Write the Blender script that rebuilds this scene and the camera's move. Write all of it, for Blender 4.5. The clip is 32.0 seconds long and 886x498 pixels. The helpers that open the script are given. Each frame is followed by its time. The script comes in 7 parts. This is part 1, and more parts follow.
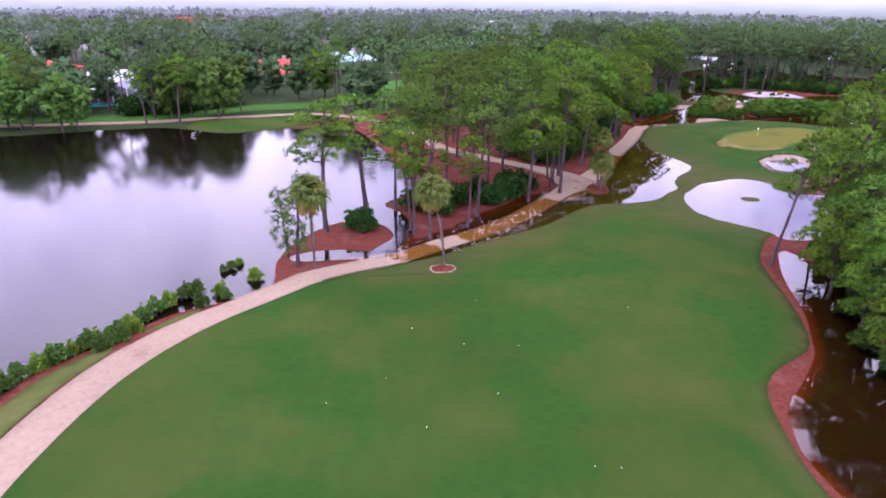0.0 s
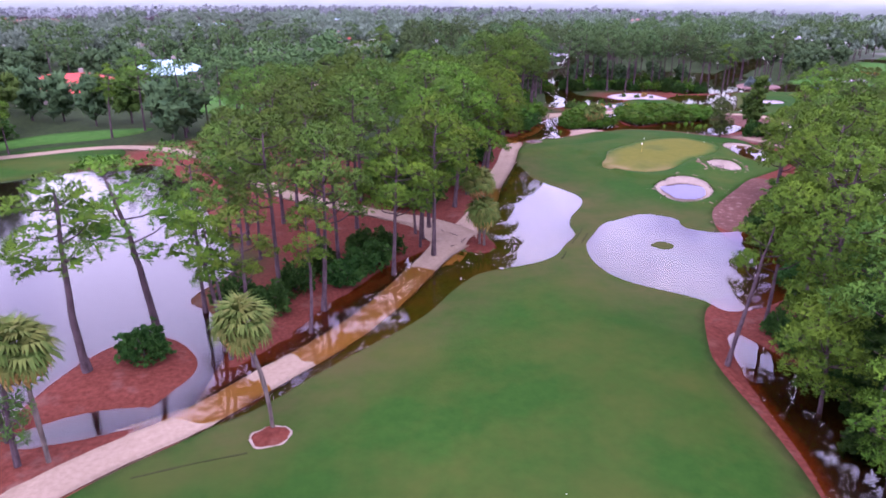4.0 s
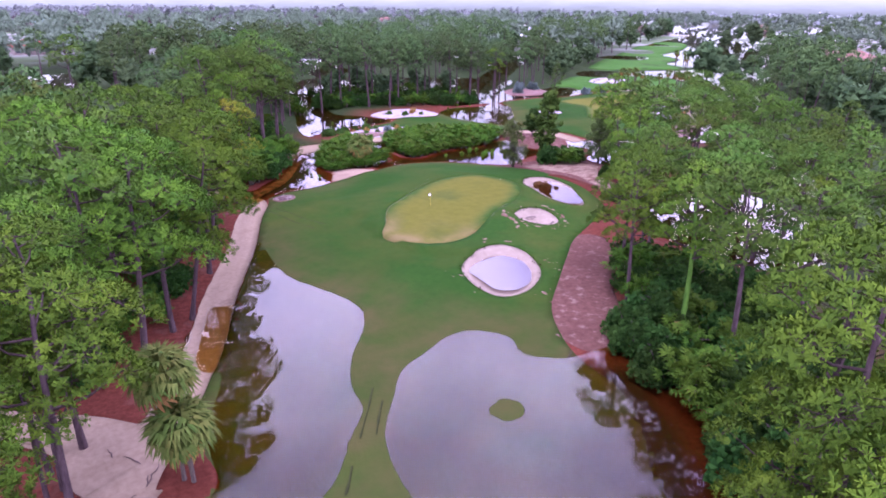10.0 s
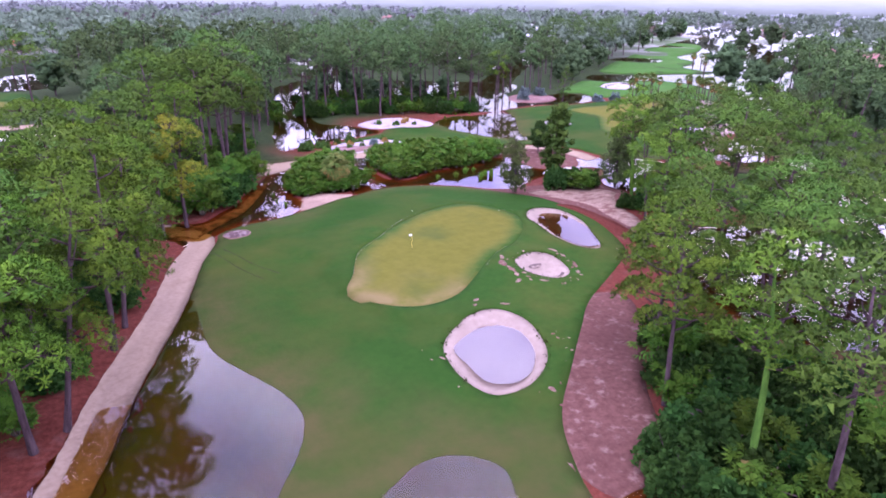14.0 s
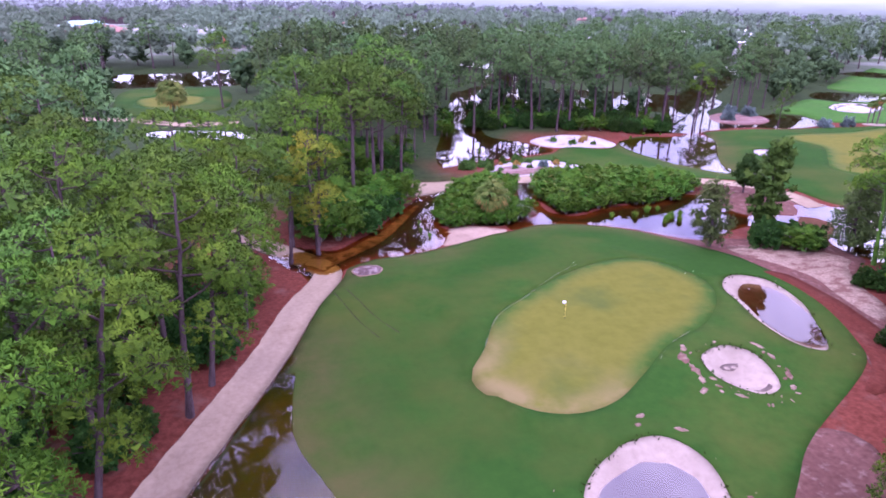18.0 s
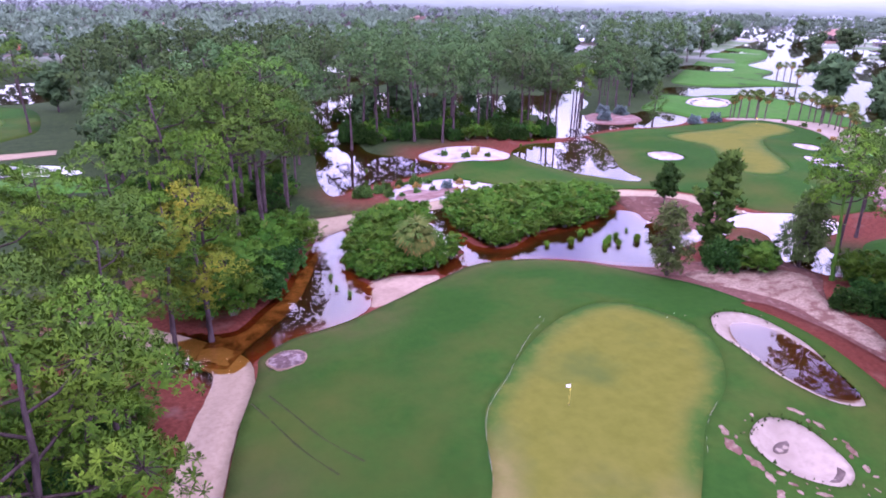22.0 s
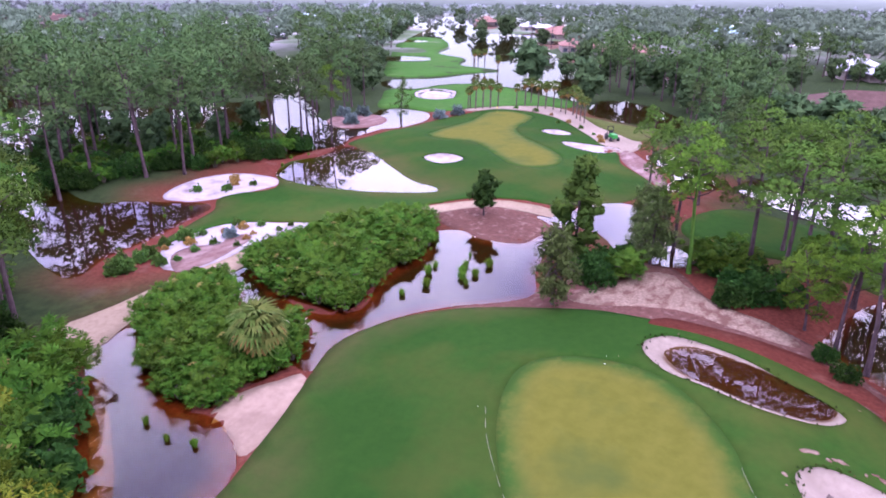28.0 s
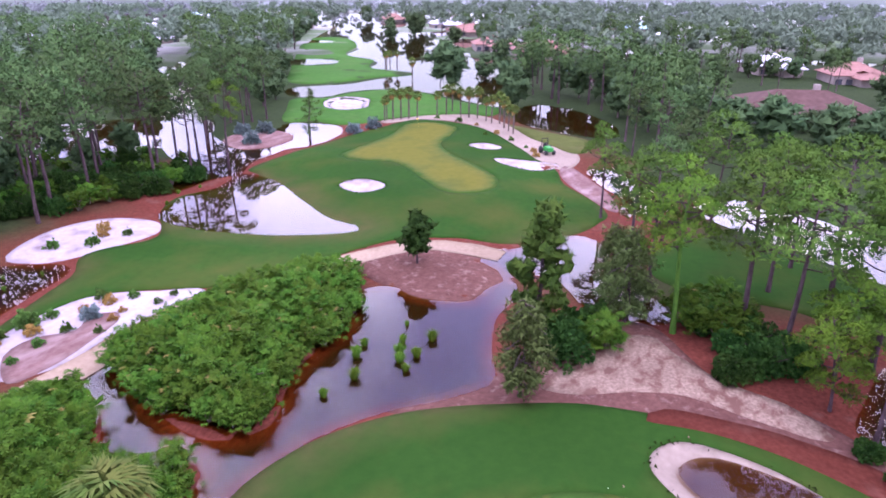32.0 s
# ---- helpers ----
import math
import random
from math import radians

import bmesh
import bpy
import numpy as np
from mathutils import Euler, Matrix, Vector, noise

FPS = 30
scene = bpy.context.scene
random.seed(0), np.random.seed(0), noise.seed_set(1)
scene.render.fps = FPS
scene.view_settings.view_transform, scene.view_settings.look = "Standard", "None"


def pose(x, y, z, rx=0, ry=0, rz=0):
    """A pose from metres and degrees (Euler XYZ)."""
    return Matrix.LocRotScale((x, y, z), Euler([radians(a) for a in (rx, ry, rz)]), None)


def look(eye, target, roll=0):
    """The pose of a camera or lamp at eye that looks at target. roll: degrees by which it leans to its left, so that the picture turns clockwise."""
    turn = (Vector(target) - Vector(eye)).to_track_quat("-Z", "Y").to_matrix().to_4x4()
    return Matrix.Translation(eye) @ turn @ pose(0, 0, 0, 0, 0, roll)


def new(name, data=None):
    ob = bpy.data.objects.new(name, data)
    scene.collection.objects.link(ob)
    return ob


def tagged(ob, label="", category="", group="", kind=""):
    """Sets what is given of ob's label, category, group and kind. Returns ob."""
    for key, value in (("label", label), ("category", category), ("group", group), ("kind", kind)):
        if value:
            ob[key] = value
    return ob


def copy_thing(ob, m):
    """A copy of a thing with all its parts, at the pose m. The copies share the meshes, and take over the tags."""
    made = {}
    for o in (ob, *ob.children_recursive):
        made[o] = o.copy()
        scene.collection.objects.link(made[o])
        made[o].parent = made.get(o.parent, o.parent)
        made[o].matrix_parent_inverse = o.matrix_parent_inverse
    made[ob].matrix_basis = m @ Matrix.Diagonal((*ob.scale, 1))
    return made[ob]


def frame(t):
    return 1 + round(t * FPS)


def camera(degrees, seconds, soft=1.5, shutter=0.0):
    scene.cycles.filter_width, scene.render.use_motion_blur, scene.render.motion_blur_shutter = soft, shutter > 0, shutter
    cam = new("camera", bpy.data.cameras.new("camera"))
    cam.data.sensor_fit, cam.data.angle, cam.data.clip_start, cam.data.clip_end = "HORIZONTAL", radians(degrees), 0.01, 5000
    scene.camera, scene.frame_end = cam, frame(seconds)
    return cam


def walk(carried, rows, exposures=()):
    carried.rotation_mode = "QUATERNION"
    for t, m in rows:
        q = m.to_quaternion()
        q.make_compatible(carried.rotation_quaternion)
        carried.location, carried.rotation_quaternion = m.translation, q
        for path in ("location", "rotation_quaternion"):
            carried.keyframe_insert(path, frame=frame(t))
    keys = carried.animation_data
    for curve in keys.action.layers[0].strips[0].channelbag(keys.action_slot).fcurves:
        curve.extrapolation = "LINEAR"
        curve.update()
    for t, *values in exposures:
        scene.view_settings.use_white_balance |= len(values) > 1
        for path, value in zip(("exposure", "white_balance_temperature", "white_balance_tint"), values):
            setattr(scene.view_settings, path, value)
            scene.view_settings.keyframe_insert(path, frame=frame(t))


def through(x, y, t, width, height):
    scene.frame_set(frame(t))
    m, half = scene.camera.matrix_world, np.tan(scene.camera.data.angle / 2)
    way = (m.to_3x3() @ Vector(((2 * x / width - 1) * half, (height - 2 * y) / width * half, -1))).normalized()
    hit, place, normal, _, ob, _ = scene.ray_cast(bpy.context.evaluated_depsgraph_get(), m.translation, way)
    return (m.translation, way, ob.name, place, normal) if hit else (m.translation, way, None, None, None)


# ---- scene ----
from mathutils import geometry

cam = camera(68.3, 32.0, 1.8)
PATH = [
    (0, (2.452, 0.402, 24.144), (2.46, 2.268, 23.427), 0.4),
    (0.5, (2.465, 3.254, 24.11), (2.502, 5.121, 23.393), 0.3),
    (1, (2.558, 6.141, 24.144), (2.663, 8.005, 23.426), 0.3),
    (1.5, (2.71, 9.032, 24.279), (2.868, 10.892, 23.561), 0.3),
    (2, (3.017, 11.976, 24.365), (3.23, 13.83, 23.647), 0.3),
    (2.5, (3.372, 14.865, 24.467), (3.692, 16.703, 23.746), 0.2),
    (3, (4.03, 17.855, 24.599), (4.387, 19.686, 23.877), 0.2),
    (3.5, (4.778, 20.803, 24.807), (5.167, 22.626, 24.081), 0.1),
    (5.5, (8.688, 32.462, 24.932), (9.154, 34.267, 24.208), 0.5),
    (6, (9.868, 35.454, 24.927), (10.395, 37.242, 24.204), 0.5),
    (6.5, (11.014, 38.668, 24.874), (11.658, 40.418, 24.151), 0.4),
    (7, (12.165, 41.649, 24.813), (12.966, 43.332, 24.089), 0.4),
    (7.5, (13.397, 44.312, 24.782), (14.312, 45.936, 24.058), 0.3),
    (8, (14.652, 46.749, 24.746), (15.6, 48.354, 24.022), 0.3),
    (8.5, (15.833, 48.997, 24.792), (16.808, 50.585, 24.066), 0.2),
    (9, (17.079, 50.984, 24.862), (18.069, 52.562, 24.134), 0.2),
    (9.5, (18.367, 52.755, 24.993), (19.377, 54.319, 24.263), 0.2),
    (10, (19.71, 54.502, 25.08), (20.734, 56.057, 24.348), 0.2),
    (10.5, (21.23, 56.35, 25.01), (22.261, 57.899, 24.278), 0.2),
    (11, (22.604, 58.093, 24.88), (23.64, 59.639, 24.147), 0.3),
    (11.5, (23.9, 59.727, 24.761), (24.941, 61.269, 24.028), 0.3),
    (12, (25.09, 61.221, 24.732), (26.139, 62.758, 24.0), 0.4),
    (12.5, (26.365, 62.539, 24.763), (27.419, 64.072, 24.028), 0.5),
    (13, (27.647, 63.902, 24.728), (28.696, 65.437, 23.991), 0.5),
    (13.5, (28.845, 65.263, 24.658), (29.874, 66.812, 23.921), 0.5),
    (15.5, (33.668, 69.963, 24.601), (34.626, 71.558, 23.866), 0.6),
    (16, (34.856, 71.208, 24.6), (35.774, 72.826, 23.865), 0.6),
    (16.5, (35.974, 72.539, 24.618), (36.801, 74.206, 23.885), 0.6),
    (17, (36.851, 74.015, 24.652), (37.577, 75.728, 23.919), 0.6),
    (17.5, (37.39, 75.752, 24.705), (38.022, 77.502, 23.971), 0.6),
    (18, (37.661, 77.577, 24.783), (38.197, 79.357, 24.045), 0.6),
    (18.5, (37.633, 79.525, 24.873), (38.125, 81.317, 24.134), 0.6),
    (19, (37.493, 81.533, 24.888), (38.04, 83.308, 24.147), 0.7),
    (19.5, (37.29, 83.595, 24.842), (37.903, 85.348, 24.102), 0.7),
    (20, (37.005, 85.699, 24.797), (37.733, 87.409, 24.058), 0.7),
    (20.5, (36.668, 87.728, 24.735), (37.48, 89.4, 23.997), 0.8),
    (21, (36.222, 89.733, 24.738), (37.114, 91.364, 24.0), 0.8),
    (21.5, (35.844, 91.638, 24.727), (36.777, 93.246, 23.99), 0.7),
    (22, (35.558, 93.511, 24.721), (36.526, 95.097, 23.983), 0.7),
    (22.5, (35.279, 95.32, 24.701), (36.301, 96.872, 23.962), 0.8),
    (23, (34.944, 97.037, 24.673), (36.023, 98.549, 23.933), 0.8),
    (23.5, (34.692, 98.85, 24.615), (35.835, 100.314, 23.873), 0.8),
    (24, (34.48, 100.625, 24.622), (35.671, 102.049, 23.88), 0.8),
    (24.5, (34.365, 102.373, 24.654), (35.598, 103.761, 23.911), 0.7),
    (25, (34.368, 104.107, 24.611), (35.66, 105.44, 23.868), 0.7),
    (25.5, (34.444, 105.775, 24.568), (35.801, 107.042, 23.824), 0.6),
    (27.5, (35.547, 112.151, 24.579), (37.102, 113.161, 23.83), 0.5),
    (28, (36.214, 113.52, 24.646), (37.811, 114.46, 23.896), 0.4),
    (28.5, (37.068, 114.833, 24.737), (38.704, 115.706, 23.986), 0.3),
    (29, (38.193, 115.985, 24.833), (39.85, 116.815, 24.08), 0.3),
    (29.5, (39.543, 116.991, 24.943), (41.22, 117.777, 24.19), 0.3),
    (30, (41.033, 117.871, 25.022), (42.726, 118.622, 24.267), 0.3),
    (30.5, (42.671, 118.665, 25.018), (44.368, 119.405, 24.262), 0.2),
    (31, (44.42, 119.485, 24.959), (46.123, 120.213, 24.202), 0.1),
    (31.5, (46.174, 120.302, 24.908), (47.879, 121.02, 24.149), 0.1),
    (32, (47.999, 121.179, 24.967), (49.706, 121.894, 24.207), 0.1),
]
walk(cam, [(t, look(eye, target, roll)) for t, eye, target, roll in PATH], [(0, -0.36, 5740, 42), (3, -0.30, 5600, 49), (6, -0.14, 5420, 57), (13, -0.11, 5480, 51), (19.5, -0.07, 5330, 56), (26, -0.17, 5450, 48), (32, -0.15, 5550, 43)])

# ---- world and light ----
world = bpy.data.worlds.new("overcast_sky")
scene.world = world
world.use_nodes = True
wn, wl = world.node_tree.nodes, world.node_tree.links
wn.clear()
sky = wn.new("ShaderNodeTexSky")
sky.sky_type, sky.sun_disc = "NISHITA", False
sky.sun_elevation, sky.sun_rotation = radians(68), radians(212)
cloud = wn.new("ShaderNodeTexNoise")
cloud.noise_dimensions = "4D"
cloud.inputs["W"].default_value = 0.7
cloud.inputs["Scale"].default_value, cloud.inputs["Detail"].default_value = 2.5, 6.0
cloud.inputs["Roughness"].default_value = 0.55
ramp = wn.new("ShaderNodeValToRGB")
ramp.color_ramp.elements[0].position, ramp.color_ramp.elements[1].position = 0.38, 0.55
ramp.color_ramp.elements[0].color = (0.44, 0.44, 0.68, 1)
ramp.color_ramp.elements[1].color = (1.14, 1.11, 1.22, 1)
lift = wn.new("ShaderNodeVectorMath")
lift.operation = "SCALE"
lift.inputs["Scale"].default_value = 62.0
blend = wn.new("ShaderNodeMix")
blend.data_type = "RGBA"
blend.inputs["Factor"].default_value = 0.9
back, wout = wn.new("ShaderNodeBackground"), wn.new("ShaderNodeOutputWorld")
back.inputs["Strength"].default_value = 0.1
wl.new(cloud.outputs["Fac"], ramp.inputs["Fac"])
wl.new(ramp.outputs["Color"], lift.inputs[0])
wl.new(sky.outputs["Color"], blend.inputs[6])
wl.new(lift.outputs[0], blend.inputs[7])
# the cloud thins to a bright white haze low over the horizon
where, part_z, low_sky, haze = wn.new("ShaderNodeTexCoord"), wn.new("ShaderNodeSeparateXYZ"), wn.new("ShaderNodeMapRange"), wn.new("ShaderNodeMix")
low_sky.interpolation_type = "SMOOTHSTEP"
low_sky.inputs["From Min"].default_value, low_sky.inputs["From Max"].default_value = 0.20, 0.05
haze.data_type = "RGBA"
haze.inputs[7].default_value = (20.5, 22.0, 21.5, 1)
toward, tip_z = wn.new("ShaderNodeVectorMath"), wn.new("ShaderNodeMath")
toward.operation, tip_z.operation = "DOT_PRODUCT", "MULTIPLY_ADD"
toward.inputs[1].default_value = (0.97, 0.25, 0.0)
tip_z.inputs[1].default_value = -0.09
wl.new(where.outputs["Generated"], part_z.inputs[0])
wl.new(where.outputs["Generated"], toward.inputs[0])
wl.new(toward.outputs["Value"], tip_z.inputs[0])
wl.new(part_z.outputs["Z"], tip_z.inputs[2])
wl.new(tip_z.outputs[0], low_sky.inputs["Value"])
wl.new(low_sky.outputs[0], haze.inputs["Factor"])
wl.new(blend.outputs[2], haze.inputs[6])
wl.new(haze.outputs[2], back.inputs["Color"])
wl.new(back.outputs[0], wout.inputs["Surface"])

sun = new("sun", bpy.data.lights.new("sun", "SUN"))
sun.data.energy, sun.data.angle, sun.data.color = 2.3, radians(26), (1.0, 0.95, 0.88)
sun.matrix_world = look((-25, -40, 120), (0, 0, 0))


# ---- materials ----
def material(name, rough=0.8, spec=0.3):
    m = bpy.data.materials.new(name)
    m.use_nodes = True
    n = m.node_tree.nodes
    b = n["Principled BSDF"]
    b.inputs["Roughness"].default_value = rough
    b.inputs["Specular IOR Level"].default_value = spec
    return m, n, m.node_tree.links, b


def mix(n, l, fac, a, b, mode="MIX"):
    """A colour mix; each input is a socket, a number or a colour."""
    x = n.new("ShaderNodeMix")
    x.data_type, x.blend_type = "RGBA", mode
    for key, v in ((0, fac), (6, a), (7, b)):
        if isinstance(v, bpy.types.NodeSocket):
            l.new(v, x.inputs[key])
        elif key:
            x.inputs[key].default_value = (*v, 1)
        else:
            x.inputs[0].default_value = v
    return x.outputs[2]


def noisy(n, l, scale, low=0.35, high=0.65, detail=4.0, rough=0.6, stretch=None):
    """A noise in metres of the object, spread between low and high."""
    tc, x, r = n.new("ShaderNodeTexCoord"), n.new("ShaderNodeTexNoise"), n.new("ShaderNodeMapRange")
    x.inputs["Scale"].default_value, x.inputs["Detail"].default_value, x.inputs["Roughness"].default_value = scale, detail, rough
    r.inputs["From Min"].default_value, r.inputs["From Max"].default_value = low, high
    if stretch:
        mp = n.new("ShaderNodeMapping")
        mp.inputs["Scale"].default_value, mp.inputs["Rotation"].default_value = stretch[:3], (0, 0, radians(stretch[3]))
        l.new(tc.outputs["Object"], mp.inputs["Vector"])
        l.new(mp.outputs[0], x.inputs["Vector"])
    else:
        l.new(tc.outputs["Object"], x.inputs["Vector"])
    l.new(x.outputs["Fac"], r.inputs["Value"])
    return r.outputs["Result"]


def bumped(n, l, b, height, strength=0.4, distance=0.05):
    bp = n.new("ShaderNodeBump")
    bp.inputs["Strength"].default_value, bp.inputs["Distance"].default_value = strength, distance
    l.new(height, bp.inputs["Height"])
    l.new(bp.outputs[0], b.inputs["Normal"])


def below(n, l, top, bottom):
    """1 under the height bottom, 0 over top: for silt, damp edges and depth darkening."""
    g, s, r = n.new("ShaderNodeNewGeometry"), n.new("ShaderNodeSeparateXYZ"), n.new("ShaderNodeMapRange")
    l.new(g.outputs["Position"], s.inputs[0])
    l.new(s.outputs["Z"], r.inputs["Value"])
    r.inputs["From Min"].default_value, r.inputs["From Max"].default_value = top, bottom
    return r.outputs["Result"]


def ground_material(name, dark, light, patch, scales=(2.5, 0.25, 0.06), patchy=(0.5, 0.75), rough=0.95, bump=0.5, silt=True, stretch=None, damp=None, bed=(0.0, -0.15)):
    m, n, l, b = material(name, rough, 0.02)
    fine = noisy(n, l, scales[0], 0.3, 0.7, 5)
    c = mix(n, l, fine, dark, light)
    c = mix(n, l, noisy(n, l, scales[1], *patchy, 5, 0.6, stretch), c, patch)
    c = mix(n, l, noisy(n, l, scales[2], 0.3, 0.7, 3), c, mix(n, l, 0.5, c, tuple(v * 0.6 for v in dark)))
    if damp:
        edge = n.new("ShaderNodeMath")
        edge.operation = "MULTIPLY"
        l.new(below(n, l, 0.42, 0.03), edge.inputs[0])
        l.new(noisy(n, l, 0.3, 0.2, 0.7, 4), edge.inputs[1])
        c = mix(n, l, edge.outputs[0], c, damp)
    # silt, and a bed painted darker with depth for light lost in water
    if silt:
        c = mix(n, l, below(n, l, *bed), c, (0.026, 0.019, 0.015))
    l.new(c, b.inputs["Base Color"])
    bumped(n, l, b, noisy(n, l, scales[0] * 3, 0.2, 0.8, 4), bump, 0.06)
    return m


BEACHSAND = ground_material("wet_beach_sand", (0.20, 0.142, 0.100), (0.26, 0.190, 0.138), (0.16, 0.110, 0.078), (2.0, 0.4, 0.1), (0.5, 0.8), bump=0.2, silt=False)
LITTER = ground_material("root_litter", (0.055, 0.034, 0.032), (0.125, 0.085, 0.080), (0.20, 0.16, 0.15), (5.0, 2.0, 0.3), (0.5, 0.63))
STRAW = ground_material("pine_straw", (0.060, 0.016, 0.010), (0.112, 0.034, 0.021), (0.135, 0.058, 0.038), (3.0, 0.35, 0.08), (0.55, 0.75))
TURF = ground_material("mown_turf", (0.0125, 0.040, 0.0056), (0.0185, 0.053, 0.0072), (0.046, 0.053, 0.0105), (1.4, 0.085, 0.035), (0.44, 0.72), bump=0.25, damp=(0.046, 0.044, 0.014), bed=(-0.08, -0.4))
ROUGH = ground_material("house_lawn", (0.025, 0.075, 0.012), (0.04, 0.11, 0.016), (0.05, 0.09, 0.022), (0.8, 0.1, 0.04))
DRYTURF = ground_material("rough_turf", (0.045, 0.06, 0.014), (0.07, 0.08, 0.02), (0.085, 0.075, 0.03), (0.8, 0.15, 0.05))
SAND = ground_material("pale_sand", (0.185, 0.148, 0.110), (0.245, 0.200, 0.155), (0.14, 0.105, 0.078), (2.0, 0.5, 0.1), (0.55, 0.8), bump=0.3, silt=False)
WHITESAND = ground_material("white_sand", (0.25, 0.22, 0.22), (0.34, 0.305, 0.31), (0.13, 0.095, 0.09), (2.0, 0.5, 0.1), (0.52, 0.72), bump=0.3, silt=False)
SOIL = ground_material("sandy_soil", (0.105, 0.058, 0.050), (0.17, 0.105, 0.09), (0.24, 0.18, 0.16), (1.6, 0.3, 0.08), (0.45, 0.7), bump=0.5, stretch=(1, 2.2, 1, 30))
MULCH = ground_material("littered_mulch", (0.068, 0.032, 0.024), (0.118, 0.060, 0.045), (0.19, 0.132, 0.104), (2.5, 1.3, 0.1), (0.55, 0.72))
BARESAND = ground_material("washed_sand", (0.125, 0.085, 0.058), (0.255, 0.190, 0.135), (0.105, 0.056, 0.040), (4.0, 0.6, 0.12), (0.48, 0.60), silt=False, stretch=(1, 1.8, 1, 40))
DAMPSAND = ground_material("damp_sand", (0.075, 0.055, 0.045), (0.12, 0.09, 0.075), (0.05, 0.035, 0.028), (2.0, 0.6, 0.1), rough=0.6, bump=0.3, silt=False)
CONCRETE = ground_material("worn_path", (0.190, 0.142, 0.092), (0.250, 0.192, 0.130), (0.14, 0.098, 0.062), (3.0, 0.35, 0.07), (0.6, 0.8), bump=0.2, silt=False)


def green_material():
    m, n, l, b = material("putting_turf", 0.9, 0.02)
    c = mix(n, l, noisy(n, l, 0.9, 0.3, 0.7, 5), (0.062, 0.066, 0.009), (0.078, 0.079, 0.012))
    c = mix(n, l, noisy(n, l, 0.16, 0.5, 0.75, 4), c, (0.040, 0.056, 0.011))
    at = n.new("ShaderNodeAttribute")
    at.attribute_name = "dry"
    dry = n.new("ShaderNodeMath")
    dry.operation = "MULTIPLY"
    l.new(at.outputs["Fac"], dry.inputs[0])
    l.new(noisy(n, l, 0.5, 0.25, 0.6, 5), dry.inputs[1])
    c = mix(n, l, dry.outputs[0], c, (0.118, 0.094, 0.036))
    collar, fringe = n.new("ShaderNodeAttribute"), n.new("ShaderNodeMath")
    collar.attribute_name, fringe.operation = "fringe", "MULTIPLY"
    fringe.use_clamp = True
    l.new(collar.outputs["Fac"], fringe.inputs[0])
    l.new(noisy(n, l, 0.7, 0.1, 0.55, 4), fringe.inputs[1])
    c = mix(n, l, fringe.outputs[0], c, (0.022, 0.052, 0.008))
    l.new(c, b.inputs["Base Color"])
    bumped(n, l, b, noisy(n, l, 4, 0.2, 0.8, 3), 0.15, 0.03)
    return m


GREEN = green_material()


def floor_material():
    """Raked pine straw near the course; wild undergrowth where the attribute says so."""
    m, n, l, b = material("forest_floor", 0.95, 0.02)
    straw = mix(n, l, noisy(n, l, 3.0, 0.3, 0.7, 5), (0.058, 0.016, 0.010), (0.108, 0.033, 0.021))
    straw = mix(n, l, noisy(n, l, 0.35, 0.55, 0.75, 5), straw, (0.108, 0.058, 0.042))
    wild = mix(n, l, noisy(n, l, 1.2, 0.3, 0.7, 5), (0.012, 0.020, 0.008), (0.026, 0.040, 0.013))
    wild = mix(n, l, noisy(n, l, 0.05, 0.52, 0.62, 4), wild, (0.022, 0.034, 0.012))
    at = n.new("ShaderNodeAttribute")
    at.attribute_name = "wild"
    c = mix(n, l, at.outputs["Fac"], straw, wild)
    # beyond the course: gardens, roads and yards between the trees
    town, over = mix(n, l, noisy(n, l, 0.03, 0.45, 0.6, 5), (0.085, 0.12, 0.06), (0.24, 0.235, 0.22)), n.new("ShaderNodeMath")
    over.operation, over.use_clamp = "SUBTRACT", True
    over.inputs[1].default_value = 1.0
    l.new(at.outputs["Fac"], over.inputs[0])
    c = mix(n, l, over.outputs[0], c, town)
    # flooded floor: silt colour that also paints in the darkness of deeper water
    c = mix(n, l, below(n, l, 0.0, -0.12), c, (0.018, 0.012, 0.011))
    l.new(c, b.inputs["Base Color"])
    bumped(n, l, b, noisy(n, l, 9, 0.2, 0.8, 4), 0.5, 0.06)
    return m


FLOOR = floor_material()


def water_material(name, tint, rough=0.012, ripple=0.0, ripple_scale=0.12, ior=1.46):
    m = bpy.data.materials.new(name)
    m.use_nodes = True
    n, l = m.node_tree.nodes, m.node_tree.links
    n.clear()
    out, ms = n.new("ShaderNodeOutputMaterial"), n.new("ShaderNodeMixShader")
    tr, gl, fr = n.new("ShaderNodeBsdfTransparent"), n.new("ShaderNodeBsdfGlossy"), n.new("ShaderNodeFresnel")
    tr.inputs["Color"].default_value = (*tint, 1)
    gl.inputs["Roughness"].default_value = rough
    fr.inputs["IOR"].default_value = ior
    if ripple:
        bp = n.new("ShaderNodeBump")
        bp.inputs["Strength"].default_value, bp.inputs["Distance"].default_value = 0.3, ripple
        l.new(noisy(n, l, ripple_scale, 0.2, 0.8, 3), bp.inputs["Height"])
        l.new(bp.outputs[0], gl.inputs["Normal"])
    l.new(fr.outputs[0], ms.inputs[0])
    l.new(tr.outputs[0], ms.inputs[1])
    l.new(gl.outputs[0], ms.inputs[2])
    l.new(ms.outputs[0], out.inputs["Surface"])
    return m


WATER = water_material("tannin_water", (0.94, 0.73, 0.33))
LAKEWATER = water_material("lake_water", (0.45, 0.36, 0.30), 0.10, 0.03, 0.25, 1.36)
RAINWATER = water_material("rain_water", (0.60, 0.55, 0.60), ior=1.7)
POOLWATER = water_material("pool_water", (0.42, 0.27, 0.15))


